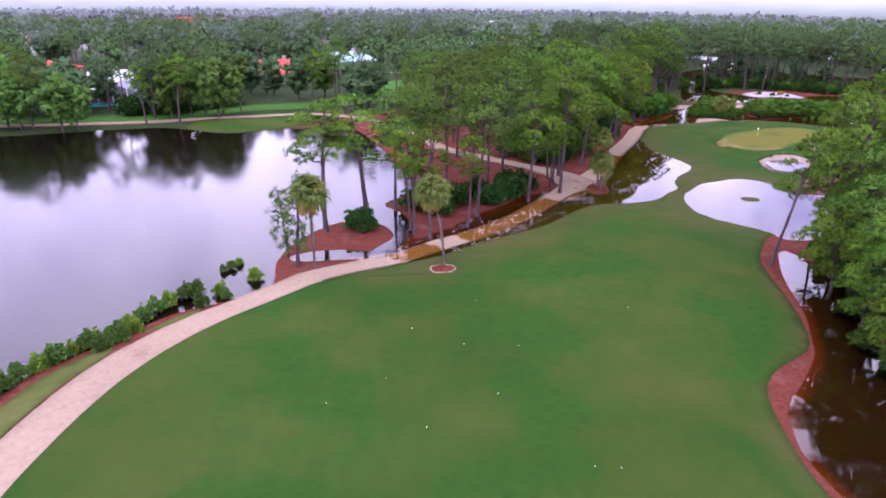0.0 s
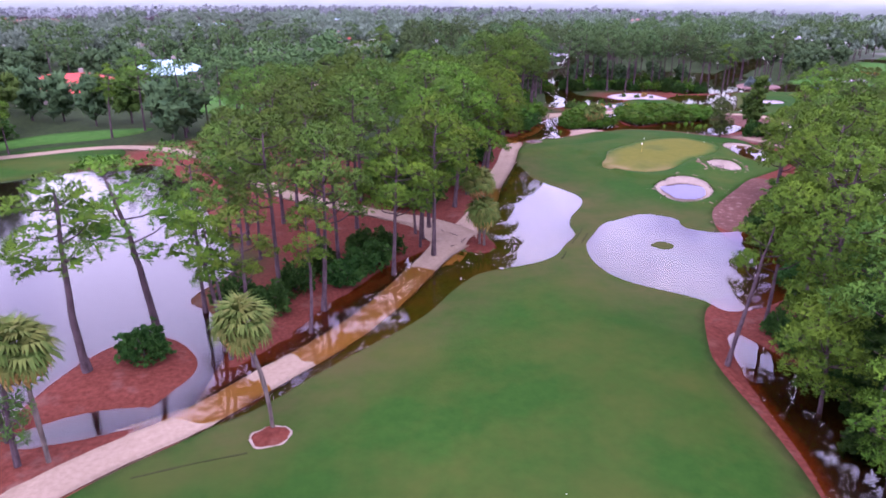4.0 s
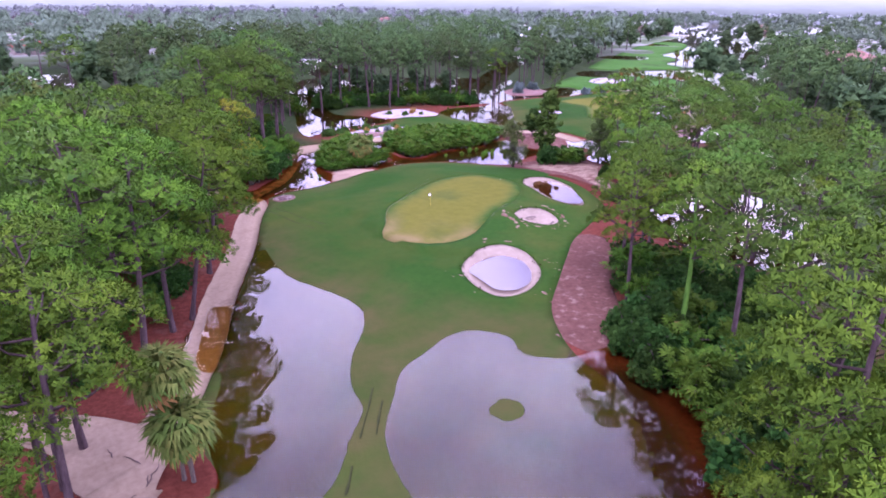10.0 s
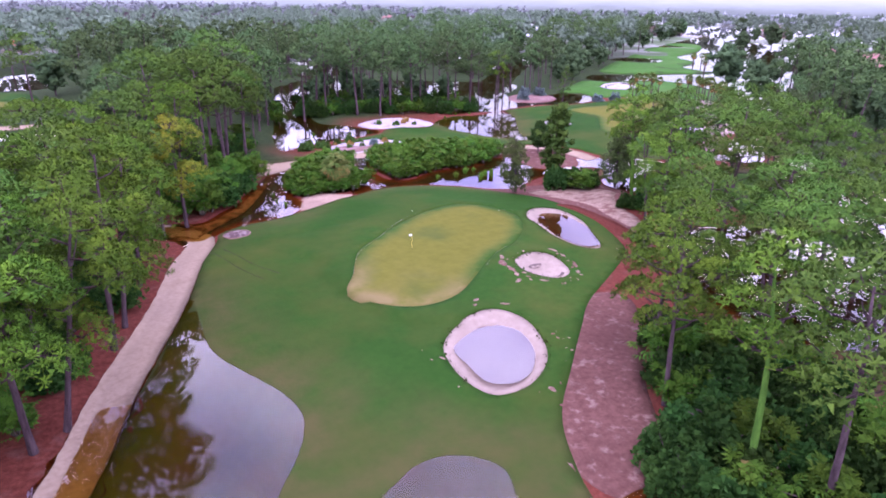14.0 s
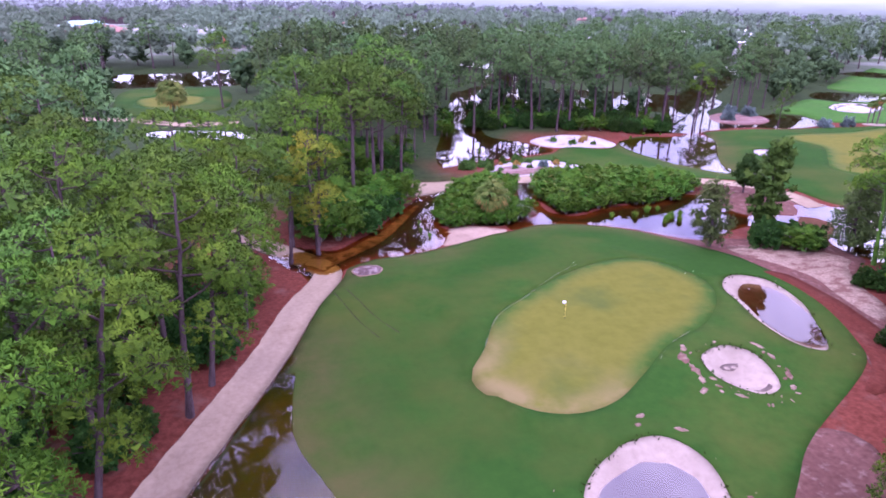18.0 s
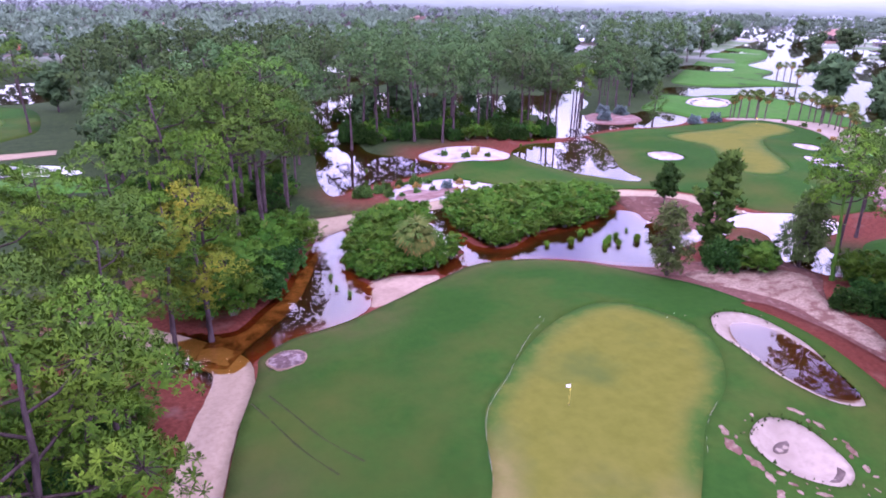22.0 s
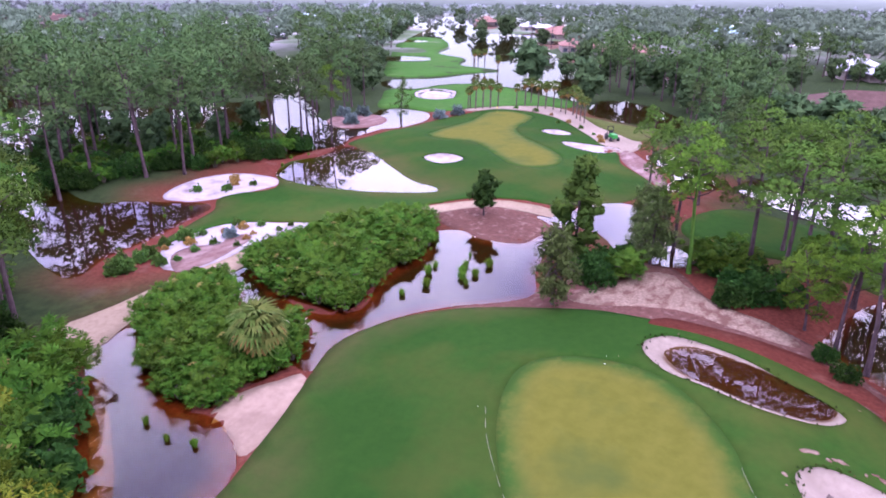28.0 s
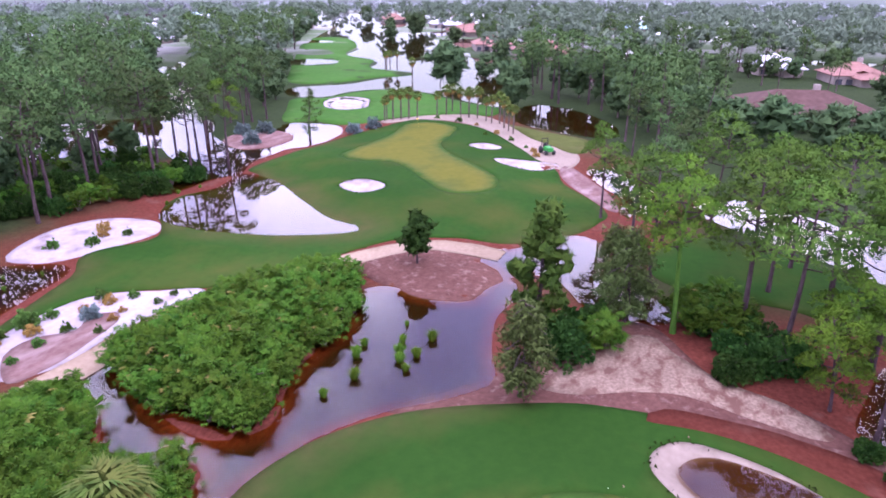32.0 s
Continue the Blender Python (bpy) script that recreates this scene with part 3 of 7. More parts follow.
POND = {
    "shrub_isle": (SHRUB_1, 0.3, 0.12),
    "shrub_bank": (SHRUB_2, 0.3, 0.12),
    "shrub_gap": (SHRUB_GAP, 0.3, 0.4),
    "lawn_west": (smooth([(39.4, 120.6), (38.6, 113), (38.6, 109.9), (39.8, 106.2), (41.1, 102.3), (41.2, 99.3), (39.8, 96.5), (37.2, 93.2), (35.5, 89.8), (35.0, 87), (32.9, 84.6), (30.7, 81.8), (28.5, 80.5),
        (26.2, 79.8), (22.7, 79.2), (20.6, 78.0), (18.2, 75.5), (15.1, 71.6), (12.2, 69.1), (9.2, 66.9), (5, 63.6), (2, 61), (-1.5, 59.5), (-4.6, 61.9), (-2.3, 64.5), (1.7, 67.9), (5.6, 72.8), (7.7, 76.0), (11.6, 79.4), (15.4, 84.0), (19.0, 86.4),
        (22.2, 84.2), (24.2, 84.0), (25.2, 85.4), (25.4, 87.5), (26, 90.6), (28.4, 96.0), (27.8, 99.8), (29.6, 103.4), (31.8, 105.2), (34.5, 110), (37.2, 116)]), 0.05, 0.45),
    "lawn_east": (smooth([(39.3, 89.6), (41.8, 90.7), (44.9, 92), (47, 91.7), (48.5, 90.2), (48.9, 88.7), (48, 86.9), (49.3, 85.2), (51.3, 84.1), (54.8, 83.8), (55.4, 80.4), (53.6, 76), (51.6, 72.2), (48, 68.6),
        (43.4, 66.6), (39.8, 66.6), (39.2, 68.8), (37.5, 70.9), (35.2, 73.3), (33.8, 75.9), (33.6, 79.5), (34.8, 83.8), (37.3, 87.1)]), 0.04, 0.5),
    "woods_south": (smooth([(37.8, 63.4), (35.1, 58.1), (33.7, 53.3), (32.5, 48.6), (30.7, 44.1), (29.7, 41.9), (26.9, 38.2), (24.7, 35.7), (23.7, 33.0), (23.2, 30.0), (24.2, 25), (28, 18), (40, 20), (46, 32),
        (45, 44), (41, 52), (39.5, 58)]), 0.12, 0.6),
    "big": (smooth([(-26.2, 20), (-26.2, 30), (-25.9, 36.5), (-25.0, 39.4), (-23.4, 41.8), (-21.8, 44.2), (-20.2, 46.8), (-18.3, 48.9), (-16.2, 50.2), (-13.8, 52), (-12.6, 54.6), (-13.4, 58.5), (-13.2, 63), (-11.6, 68),
        (-9.2, 71.5), (-6.2, 72.5), (-3.6, 70), (-2.6, 66.6), (-4.4, 63.2), (-5.4, 60.8), (-4, 60.5), (-2, 63), (-0.8, 66), (-0.8, 71), (-2.4, 75.5), (-4.6, 78.8), (-1.6, 84), (-1.8, 90.1)]
        + [(-4.6, 100.1), (-9.8, 117.2), (-16.7, 130.7), (-28.3, 127.6), (-38.1, 123.6), (-50.9, 128.6), (-60.7, 126.3), (-69.6, 122.7), (-78, 119.2), (-100, 112), (-130, 90), (-130, 40), (-80, 15)]), 0.12, 1.0),
    "creek": (smooth([(59.4, 157.4), (55.8, 152.5), (52.4, 148.0), (50.2, 144.6), (47.6, 142.2), (45.0, 139.8), (41.8, 140.8), (39.2, 139.8), (39.6, 137.0), (41.4, 134.6), (43.6, 133.4), (45.4, 134.9), (46.6, 135.6), (48.6, 136.5),
        (51, 136.7), (54, 137.2), (55.8, 138.3), (57.0, 140.4), (57.8, 142.4), (57.0, 145.4), (58.6, 148.5), (61.8, 153.4), (62.6, 156.2)]), 0.06, 0.4),
    "shrub_side": (smooth([(93.3, 147.1), (94.4, 145.4), (93.4, 143.2), (93.3, 140.9), (94.3, 138.1), (97, 137.6), (99.6, 136.2), (97, 134.6), (92.6, 135.1), (87.5, 133.9), (83.8, 132.4), (80.9, 134.3), (78.4, 137.1), (76.1, 139),
        (74.1, 140.2), (71.9, 141), (69.7, 141.6), (67.6, 141.6), (64.4, 140.7), (65.4, 143.2), (69.4, 144.6), (69.2, 149.6), (71.6, 155.4), (73.6, 158.2), (75.2, 157.2), (72.6, 151.6), (71.4, 146.0), (74.0, 143.4)]
        + [(77.6, 144.8), (81.4, 145.6), (86, 145.2), (90.6, 147.8)]), 0.09, 0.5),
    "cypress_side": (smooth([(103.0, 140.6), (105.4, 138.9), (108.2, 137.4), (112.0, 134.8), (113.0, 131.8), (109.8, 129.2), (105.5, 129.0), (102.6, 126.6), (100, 122.6), (96.6, 122.2), (95.8, 125.8), (96.4, 128.6), (100.6, 131.8), (101.6, 135), (99.6, 136.6), (101.4, 138.2)]), 0.1, 0.4),
    "grey": (smooth([(100.3, 178.4), (107.1, 181), (112.4, 180), (118.5, 181), (117.7, 174.9), (112.6, 167.6), (107.7, 160.4), (106.7, 156.2), (105, 155.1), (102.6, 158.6), (100.5, 162.9), (99.3, 167.8), (98.8, 172)]), 0.08, 0.5),
    "brown": (smooth([(65, 169.2), (70, 171), (75.6, 171.6), (80.8, 173), (85.0, 174), (86.4, 176.2), (84.6, 180), (82.4, 184), (79.5, 189), (82, 200), (88, 218), (97, 240), (90, 243), (82, 222), (76, 205), (70, 188), (66.5, 178)]), 0.09, 0.6),
    "north": (smooth([(107, 184), (114, 183), (119, 181.6), (124, 183.6), (133, 184), (142, 183), (148, 187), (150, 194), (141, 195.5), (134, 198), (152, 219), (180, 246), (212, 276), (205, 282), (172, 250), (146, 226), (126, 203), (118, 192)]), 0.1, 0.5),
    "far": (smooth([(176.8, 214), (179, 206), (187, 204.6), (194, 199.6), (194.4, 187.6), (186.7, 174.1), (184, 163.2), (207.2, 168.4), (236, 182), (274, 206), (318, 230), (372, 286), (412, 338),
        (357.9, 320.4), (330, 302), (328, 287), (293, 259.8), (264.6, 248.8), (251.6, 230.3), (232.9, 221), (226.6, 202.6), (210.8, 208.3), (199.2, 211.3), (187.4, 221)]), 0.1, 0.5),
    "far_south": (smooth([(176, 159), (187.2, 159.1), (186, 149.6), (173, 139), (162.3, 136.8), (160.6, 141), (163.2, 147.6), (167.5, 155.8)]), 0.1, 0.5),
    "north_pool": (smooth([(4, 268), (19.5, 270.9), (34, 266), (44, 280), (36, 297.7), (14.3, 301.5), (-2, 290)]), 0.1, 0.5),
    "woods_east": (smooth([(86.4, 110.6), (90.6, 109.8), (97.2, 107), (100, 102), (96, 92), (86, 84), (78, 86), (76, 94), (80, 103), (83, 107.2)]), 0.1, 0.5),
    "south_far": (smooth([(110, 96), (124, 104), (134, 118), (126, 122), (114, 108), (104, 97)]), 0.1, 0.5),
    "wood_north": (smooth([(87, 226), (91, 240), (100, 251), (120, 242), (138, 230), (150, 217), (142, 206), (130, 201.5), (115, 212), (101, 219)]), 0.12, 0.5),
    "north_gap": (smooth([(98, 239), (103, 249), (103, 262), (108, 271), (113, 262), (110, 248), (104, 237)]), 0.12, 0.5),
    "path_dip": (smooth([(29.6, 97.2), (27.2, 97.0), (27.7, 100.2), (29.3, 104.4), (30.9, 107.8), (33.0, 107.4), (32.0, 103.2)], step=0.5), 0.22, 0.12),
    "bank_pool": (smooth([(11.6, 77.6), (13.6, 80.2), (14.6, 79.6), (13.0, 76.8), (11.0, 74.8), (9.2, 72.4), (8.4, 73.0), (9.6, 75.4)], step=0.5), 0.10, 0.15),
    "bank_puddle": (smooth([(4.6, 69.6), (6.4, 71.4), (7.2, 70.8), (5.2, 68.6), (3.0, 66.6), (2.2, 67.2)], step=0.5), 0.10, 0.15),
    "straw_flood": (smooth([(5.0, 68.4), (9.4, 72.6), (13.4, 77.6), (16.6, 82.0), (15.6, 83.8), (12.4, 81.4), (8.6, 76.6), (5.4, 72.6), (3.4, 69.4)], step=0.5), 0.10, 0.05),
    "clearing_pool": (smooth([(20, 206), (26, 207.5), (36, 202.5), (38.5, 196.5), (31, 198), (22, 202)]), 0.1, 0.4),
    "islet_gap": (smooth([(-12.5, 61.2), (-9.5, 62.6), (-6.5, 62.8), (-4.6, 62.0), (-5.5, 60.6), (-8.0, 60.0), (-9.5, 59.8), (-12, 59.8)], step=0.5), 0.10, 0.12),
    "cart_side": (smooth([(121, 129.5), (128, 131), (134, 135), (139, 137), (142, 133), (134, 128), (126, 124)]), 0.1, 0.4),
    "sand_north": (smooth([(148.8, 196), (152.2, 192), (151.7, 185.5), (145.4, 181.6), (137.5, 181.6), (133.8, 184.6), (141.3, 190)]), 0.1, 0.3),
}


def height(P):
    """The ground's height at places P. The flood stands at 0."""
    z = 0.42 + 0.10 * waves(P, 30, 3) + 0.03 * waves(P, 6, 4)
    far = np.hypot(P[:, 0] - 40, P[:, 1] - 80)
    away = soft(far, 150, 230) * (P[:, 0] > 15)
    z += away * (0.75 * waves(P, 55, 9) - 0.24)
    z += 0.55 * soft(-signed(P, GREEN_1, 14), -14, 1) + 0.6 * soft(-signed(P, GREEN_2, 14), -14, 1)
    for name, (poly, slope, deep) in POND.items():
        d = signed(P, poly, 0.6 / slope if slope < 0.06 else 9)
        if name == "lawn_east":
            d = np.maximum(d, -signed(P, ISLAND, 9) * 0.8)
        reach = 0.6 / slope if slope < 0.06 else 9
        near = d < reach * 0.98
        z = np.where(near, np.minimum(z, np.maximum(d * slope, -deep)), z)
    z += 0.075 * soft(-signed(P, POND["straw_flood"][0], 4), -0.5, 0.8) * waves(P, 2.4, 12)
    for poly in BUNKERS.values():
        d = signed(P, poly, 6)
        z += 0.16 * soft(-d, -3.0, 0.0) - 0.62 * soft(-d, -0.1, 1.9)
        z = np.where(d < 0.3, np.maximum(z, 0.05), z)
    # the land falls away gently beyond the course
    out = np.maximum(far - 430, 0)
    east = soft(np.arctan2(P[:, 0] - 40, np.maximum(P[:, 1] - 80, 1)), 0.0, 1.1)
    return z - (0.012 + 0.036 * east) * out**2 / (out + 200)


# ---- mesh tools ----
def mesh_of(name, verts, faces, mat, flat=False):
    me = bpy.data.meshes.new(name)
    me.from_pydata([tuple(v) for v in verts], [], [tuple(f) for f in faces])
    me.materials.append(mat)
    me.update()
    if not flat:
        me.polygons.foreach_set("use_smooth", [True] * len(me.polygons))
    return me


def leaf_mesh(name, verts, mats, kinds=None):
    """A mesh of loose triangles, three vertices each; kinds: which of the materials each one has."""
    n = len(verts) // 3
    me = bpy.data.meshes.new(name)
    me.vertices.add(3 * n)
    me.vertices.foreach_set("co", np.asarray(verts, np.float32).ravel())
    me.loops.add(3 * n)
    me.loops.foreach_set("vertex_index", np.arange(3 * n, dtype=np.int32))
    me.polygons.add(n)
    me.polygons.foreach_set("loop_start", np.arange(0, 3 * n, 3, dtype=np.int32))
    me.polygons.foreach_set("loop_total", np.full(n, 3, np.int32))
    for m in mats:
        me.materials.append(m)
    if kinds is not None:
        me.polygons.foreach_set("material_index", np.asarray(kinds, np.int32))
    me.update(calc_edges=True)
    return me


SOFT_NORMALS = {}


def clump_mesh(name, verts, hearts, mats, kinds=None, normals=None):
    """Loose leaf triangles whose shading follows the clump each belongs to; hearts: the middle of that clump, for each triangle."""
    v = np.asarray(verts, float).reshape(-1, 3, 3).copy()
    if normals is None:
        g = np.cross(v[:, 1] - v[:, 0], v[:, 2] - v[:, 0])
        g /= np.linalg.norm(g, axis=1)[:, None] + 1e-9
        out = v.mean(1) - hearts
        out /= np.linalg.norm(out, axis=1)[:, None] + 1e-9
        turn = (g * out).sum(1) < 0
        v[turn, 1], v[turn, 2] = v[turn, 2].copy(), v[turn, 1].copy()
        g[turn] *= -1
        normals = out * 0.8 + g * 0.25
        normals /= np.linalg.norm(normals, axis=1)[:, None] + 1e-9
    me = leaf_mesh(name, v.reshape(-1, 3), mats, kinds)
    me.polygons.foreach_set("use_smooth", [True] * len(me.polygons))
    at = me.attributes.new("custom_normal", "FLOAT_VECTOR", "POINT")
    at.data.foreach_set("vector", np.repeat(normals, 3, 0).astype(np.float32).ravel())
    SOFT_NORMALS[me.name] = normals
    return me


def structure(name, me, label, category):
    return tagged(new(name, me), label, category, kind="structure")


def piece(name, me, parent, label=""):
    ob = new(name, me)
    ob.parent = parent
    return tagged(ob, label) if label else ob


def filled(outline, grid, holes=()):
    """Triangles over a closed outline, with points inside on an even grid."""
    from_, to = outline.min(0), outline.max(0)
    gx, gy = np.meshgrid(np.arange(from_[0], to[0], grid), np.arange(from_[1], to[1], grid))
    P = np.stack([gx.ravel(), gy.ravel()], 1)
    P = P[signed(P, outline, 2.0) < -0.45 * grid]
    for hole in holes:
        P = P[np.abs(signed(P, hole, 2.0)) > 0.3]
    pts, edges = [Vector(p) for p in outline] + [Vector(p) for p in P], []
    for hole in holes:
        k, m = len(pts), len(hole)
        pts += [Vector(p) for p in hole]
        edges += [(k + i, k + (i + 1) % m) for i in range(m)]
    v, _, f, *_ = geometry.delaunay_2d_cdt(pts, edges, [list(range(len(outline)))], 1, 1e-4)
    v = np.array([tuple(p) for p in v])
    f = np.array([tuple(x) for x in f])
    for hole in holes:
        f = f[signed(v[f].mean(1), hole, 2.0) > 0]
    return v, [tuple(x) for x in f.tolist()]


def overlay(name, outline, grid, lift, mat, holes=(), edge=0.12):
    """A sheet over the ground inside an outline, with a turned-down edge."""
    xy, faces = filled(outline, grid, holes)
    z = height(xy)
    z += lift * np.clip(z / 0.3, 0.0, 1.0)
    verts = np.column_stack([xy, z]).tolist()
    count = {}
    for f in faces:
        for a, b in zip(f, f[1:] + f[:1]):
            count[(a, b)] = 1
    rim = [(a, b) for a, b in count if (b, a) not in count]
    low = {}
    for a, _ in rim:
        low[a] = len(verts)
        verts.append((verts[a][0], verts[a][1], verts[a][2] - edge - lift))
    faces = list(faces) + [(b, a, low[a], low[b]) for a, b in rim if a in low and b in low]
    return mesh_of(name, verts, faces, mat)


def ribbon(name, line, half, lift, mat, floor=None, thick=0.14, across=4):
    """A slab along a line; half: its half width, or one for each point."""
    half = np.broadcast_to(half, len(line))
    way = np.gradient(line, axis=0)
    way /= np.linalg.norm(way, axis=1)[:, None] + 1e-9
    side = np.stack([way[:, 1], -way[:, 0]], 1)
    n = len(line)
    rows = [line + side * (half * u)[:, None] for u in np.linspace(-1, 1, across + 1)]
    r = np.random.RandomState(n)
    rough = min(0.03, 0.2 * half.min())
    rows[0] += side * r.normal(0, rough, (n, 1))
    rows[-1] += side * r.normal(0, rough, (n, 1))
    verts = []
    for xy in rows:
        z = height(xy) + lift
        if floor is not None:
            z = np.maximum(z, floor + 0.035 * waves(xy, 2.6, 5) + 0.02 * waves(xy, 1.1, 8))
        verts += np.column_stack([xy, z]).tolist()
    k = across + 1
    for row in (0, across):
        verts += [(x, y, z - thick) for x, y, z in verts[row * n : (row + 1) * n]]
    faces = [(i * n + j, (i + 1) * n + j, (i + 1) * n + j + 1, i * n + j + 1) for i in range(across) for j in range(n - 1)]
    faces = [f[::-1] for f in faces]
    faces += [(k * n + j, j, j + 1, k * n + j + 1) for j in range(n - 1)]
    faces += [(across * n + j, (k + 1) * n + j, (k + 1) * n + j + 1, across * n + j + 1) for j in range(n - 1)]
    return mesh_of(name, verts, faces, mat)


# ---- ground, lawns, paths, water ----
def spread(a, b, step, far):
    """Even steps from a to b, growing beyond, as far as far."""
    grow = [step * 1.35**k for k in range(1, 26)]
    out = np.cumsum(grow)
    out = out[out < far]
    return np.concatenate([a - out[::-1], np.arange(a, b, step), b + out])


def build_ground():
    xs, ys = spread(-90, 200, 1.0, 4200), spread(-10, 235, 1.0, 4200)
    gx, gy = np.meshgrid(xs, ys)
    P = np.stack([gx.ravel(), gy.ravel()], 1)
    z = height(P)
    for lawn in (LAWN_1, LAWN_2):
        z -= 0.35 * soft(-signed(P, lawn, 4), 0.6, 2.0)
    for line in (MAIN_PATH, BRANCH_PATH, NORTH_PATH):
        z -= 0.15 * (line_distance(P, line, False, 3.0)[0] < 1.5)
    nx = len(xs)
    faces = [(j * nx + i, j * nx + i + 1, (j + 1) * nx + i + 1, (j + 1) * nx + i) for j in range(len(ys) - 1) for i in range(nx - 1)]
    tame = np.minimum(line_distance(P, LAWN_1, True, 40)[0], np.minimum(line_distance(P, BRANCH_PATH[:60], False, 40)[0], line_distance(P, LAWN_2, True, 40)[0] + 8))
    wild = soft(tame + 5 * waves(P, 14, 6), 12, 24) * ~line_distance(P, LAWN_1, True, 4)[1]
    wild = wild + soft(np.hypot(P[:, 0] - 40, P[:, 1] - 80), 230, 380)
    me = mesh_of("ground", np.column_stack([P, z]), faces, FLOOR)
    me.attributes.new("wild", "FLOAT", "POINT").data.foreach_set("value", wild.astype(np.float32))
    structure("ground", me, "reddish pine-straw forest floor, flooded in its hollows", "ground")


build_ground()


for lawn, grid, name, mat, label in (
    (LAWN_1, 0.9, "fairway", TURF, "mown green fairway turf, partly under flood water"),
    (LAWN_2, 1.1, "fairway", TURF, "mown green turf of a second golf hole"),
    # the next two take the brighter lawn colour to imitate haze over them
    (LAWN_3, 2.5, "fairway", ROUGH, "mown turf beyond the second green, coloured brighter for haze"),
    (LAWN_4, 4.0, "fairway", ROUGH, "long green fairway between flood pools, coloured brighter for haze"),
    (LAWN_5, 1.5, "fairway", TURF, "mown green turf behind the pines"),
    (LAWN_6, 2.0, "rough_lawn", DRYTURF, "yellowish rough grass beside the sand"),
    (LAWN_7, 1.5, "fairway", TURF, "mown tongue of turf on the lake shore"),
    (LAWN_8, 3.0, "lawn", ROUGH, "bright green lawn behind the lakeside houses"),
    (LAWN_9, 2.5, "lawn", ROUGH, "bright green clearing in the woods"),
    (LAWN_11, 1.0, "rough_lawn", DRYTURF, "strip of rough grass between path and lake"),
    (LAWN_12, 0.7, "rough_lawn", DRYTURF, "small strip of rough grass by the lake"),
    (LAWN_13, 2.0, "lawn", ROUGH, "bright green strip of lawn beside a flooded path"),
    (LAWN_10, 2.5, "fairway", TURF, "mown turf round a distant green"),
):
    inner = [h for h in [GREEN_1, GREEN_2, GREEN_3, *BUNKERS.values()] if signed(h.mean(0)[None], lawn, 2.0)[0] < 0]
    structure(name, overlay(name, lawn, grid, 0.06, mat, inner), label, "lawn")

for outline, grid, label in ((GREEN_1, 0.7, "olive putting green with a dry brown rim"), (GREEN_2, 1.0, "olive putting green of the second hole"), (GREEN_3, 1.2, "distant olive putting green")):
    me = overlay("putting_green", outline, grid, 0.055, GREEN, edge=0.05)
    co = np.array([v.co[:2] for v in me.vertices])
    d = -signed(co, outline, 6)
    rim = 1 - soft(d, 0.3, 2.6)
    if outline is GREEN_1:
        side = soft((co - (62, 118)) @ np.array([-0.80, -0.60]), 2.0, 13.0)
        rim = rim * (0.15 + 0.85 * side) + 0.35 * side * soft(waves(co, 9, 8), -0.1, 0.5)
    else:
        rim = rim * 0.25
    edge = 1.15 * (1 - soft(d, 0.15, 1.8)) * ((1 - 0.9 * soft(side, 0.0, 0.6)) if outline is GREEN_1 else 1)
    me.attributes.new("fringe", "FLOAT", "POINT").data.foreach_set("value", edge.astype(np.float32))
    at = me.attributes.new("dry", "FLOAT", "POINT")
    at.data.foreach_set("value", rim.astype(np.float32))
    structure("putting_green", me, label, "putting green")

wide = 1.4 + 0.9 * np.exp(-((np.hypot(*(MAIN_PATH - (21.0, 88.5)).T) / 3.0) ** 2)) + 0.3 * (MAIN_PATH[:, 1] < 55)
bed = np.interp(MAIN_PATH[:, 1], [59, 60, 63.5, 64.5, 66, 67.5, 80, 82.5, 95.5, 97.5, 106, 108, 131.8, 133.2, 141.5, 144], [0.04, -0.03, -0.03, 0.03, 0.03, -0.06, -0.05, 0.05, 0.05, -0.06, -0.05, 0.05, 0.05, -0.07, -0.07, 0.05])
structure("path", ribbon("path", MAIN_PATH, wide, 0.025, CONCRETE, bed), "pale sandy cart path, under water in places", "path")
wide = 1.35 + 1.6 * np.exp(-((np.hypot(*(BRANCH_PATH - (21.0, 89.5)).T) / 3.5) ** 2))
structure("path", ribbon("path", BRANCH_PATH, wide, 0.085, CONCRETE, 0.02), "pale sandy cart path branching through the pines", "path")
wide = 1.3 + 1.5 * np.exp(-((np.hypot(*(NORTH_PATH - (57, 158)).T) / 5.0) ** 2))
structure("path", ribbon("path", NORTH_PATH, wide, 0.07, CONCRETE, 0.03), "pale concrete cart path beside the waste sand", "path")

structure("path", ribbon("path", CLEARING_PATH, 1.7, 0.09, CONCRETE, 0.05), "pale cart path across a distant clearing", "path")


def grown(poly, by):
    way = np.roll(poly, -1, 0) - np.roll(poly, 1, 0)
    way /= np.linalg.norm(way, axis=1)[:, None] + 1e-9
    area = np.sum(poly[:, 0] * np.roll(poly[:, 1], -1) - np.roll(poly[:, 0], -1) * poly[:, 1])
    return poly + np.stack([way[:, 1], -way[:, 0]], 1) * by * (1 if area > 0 else -1)


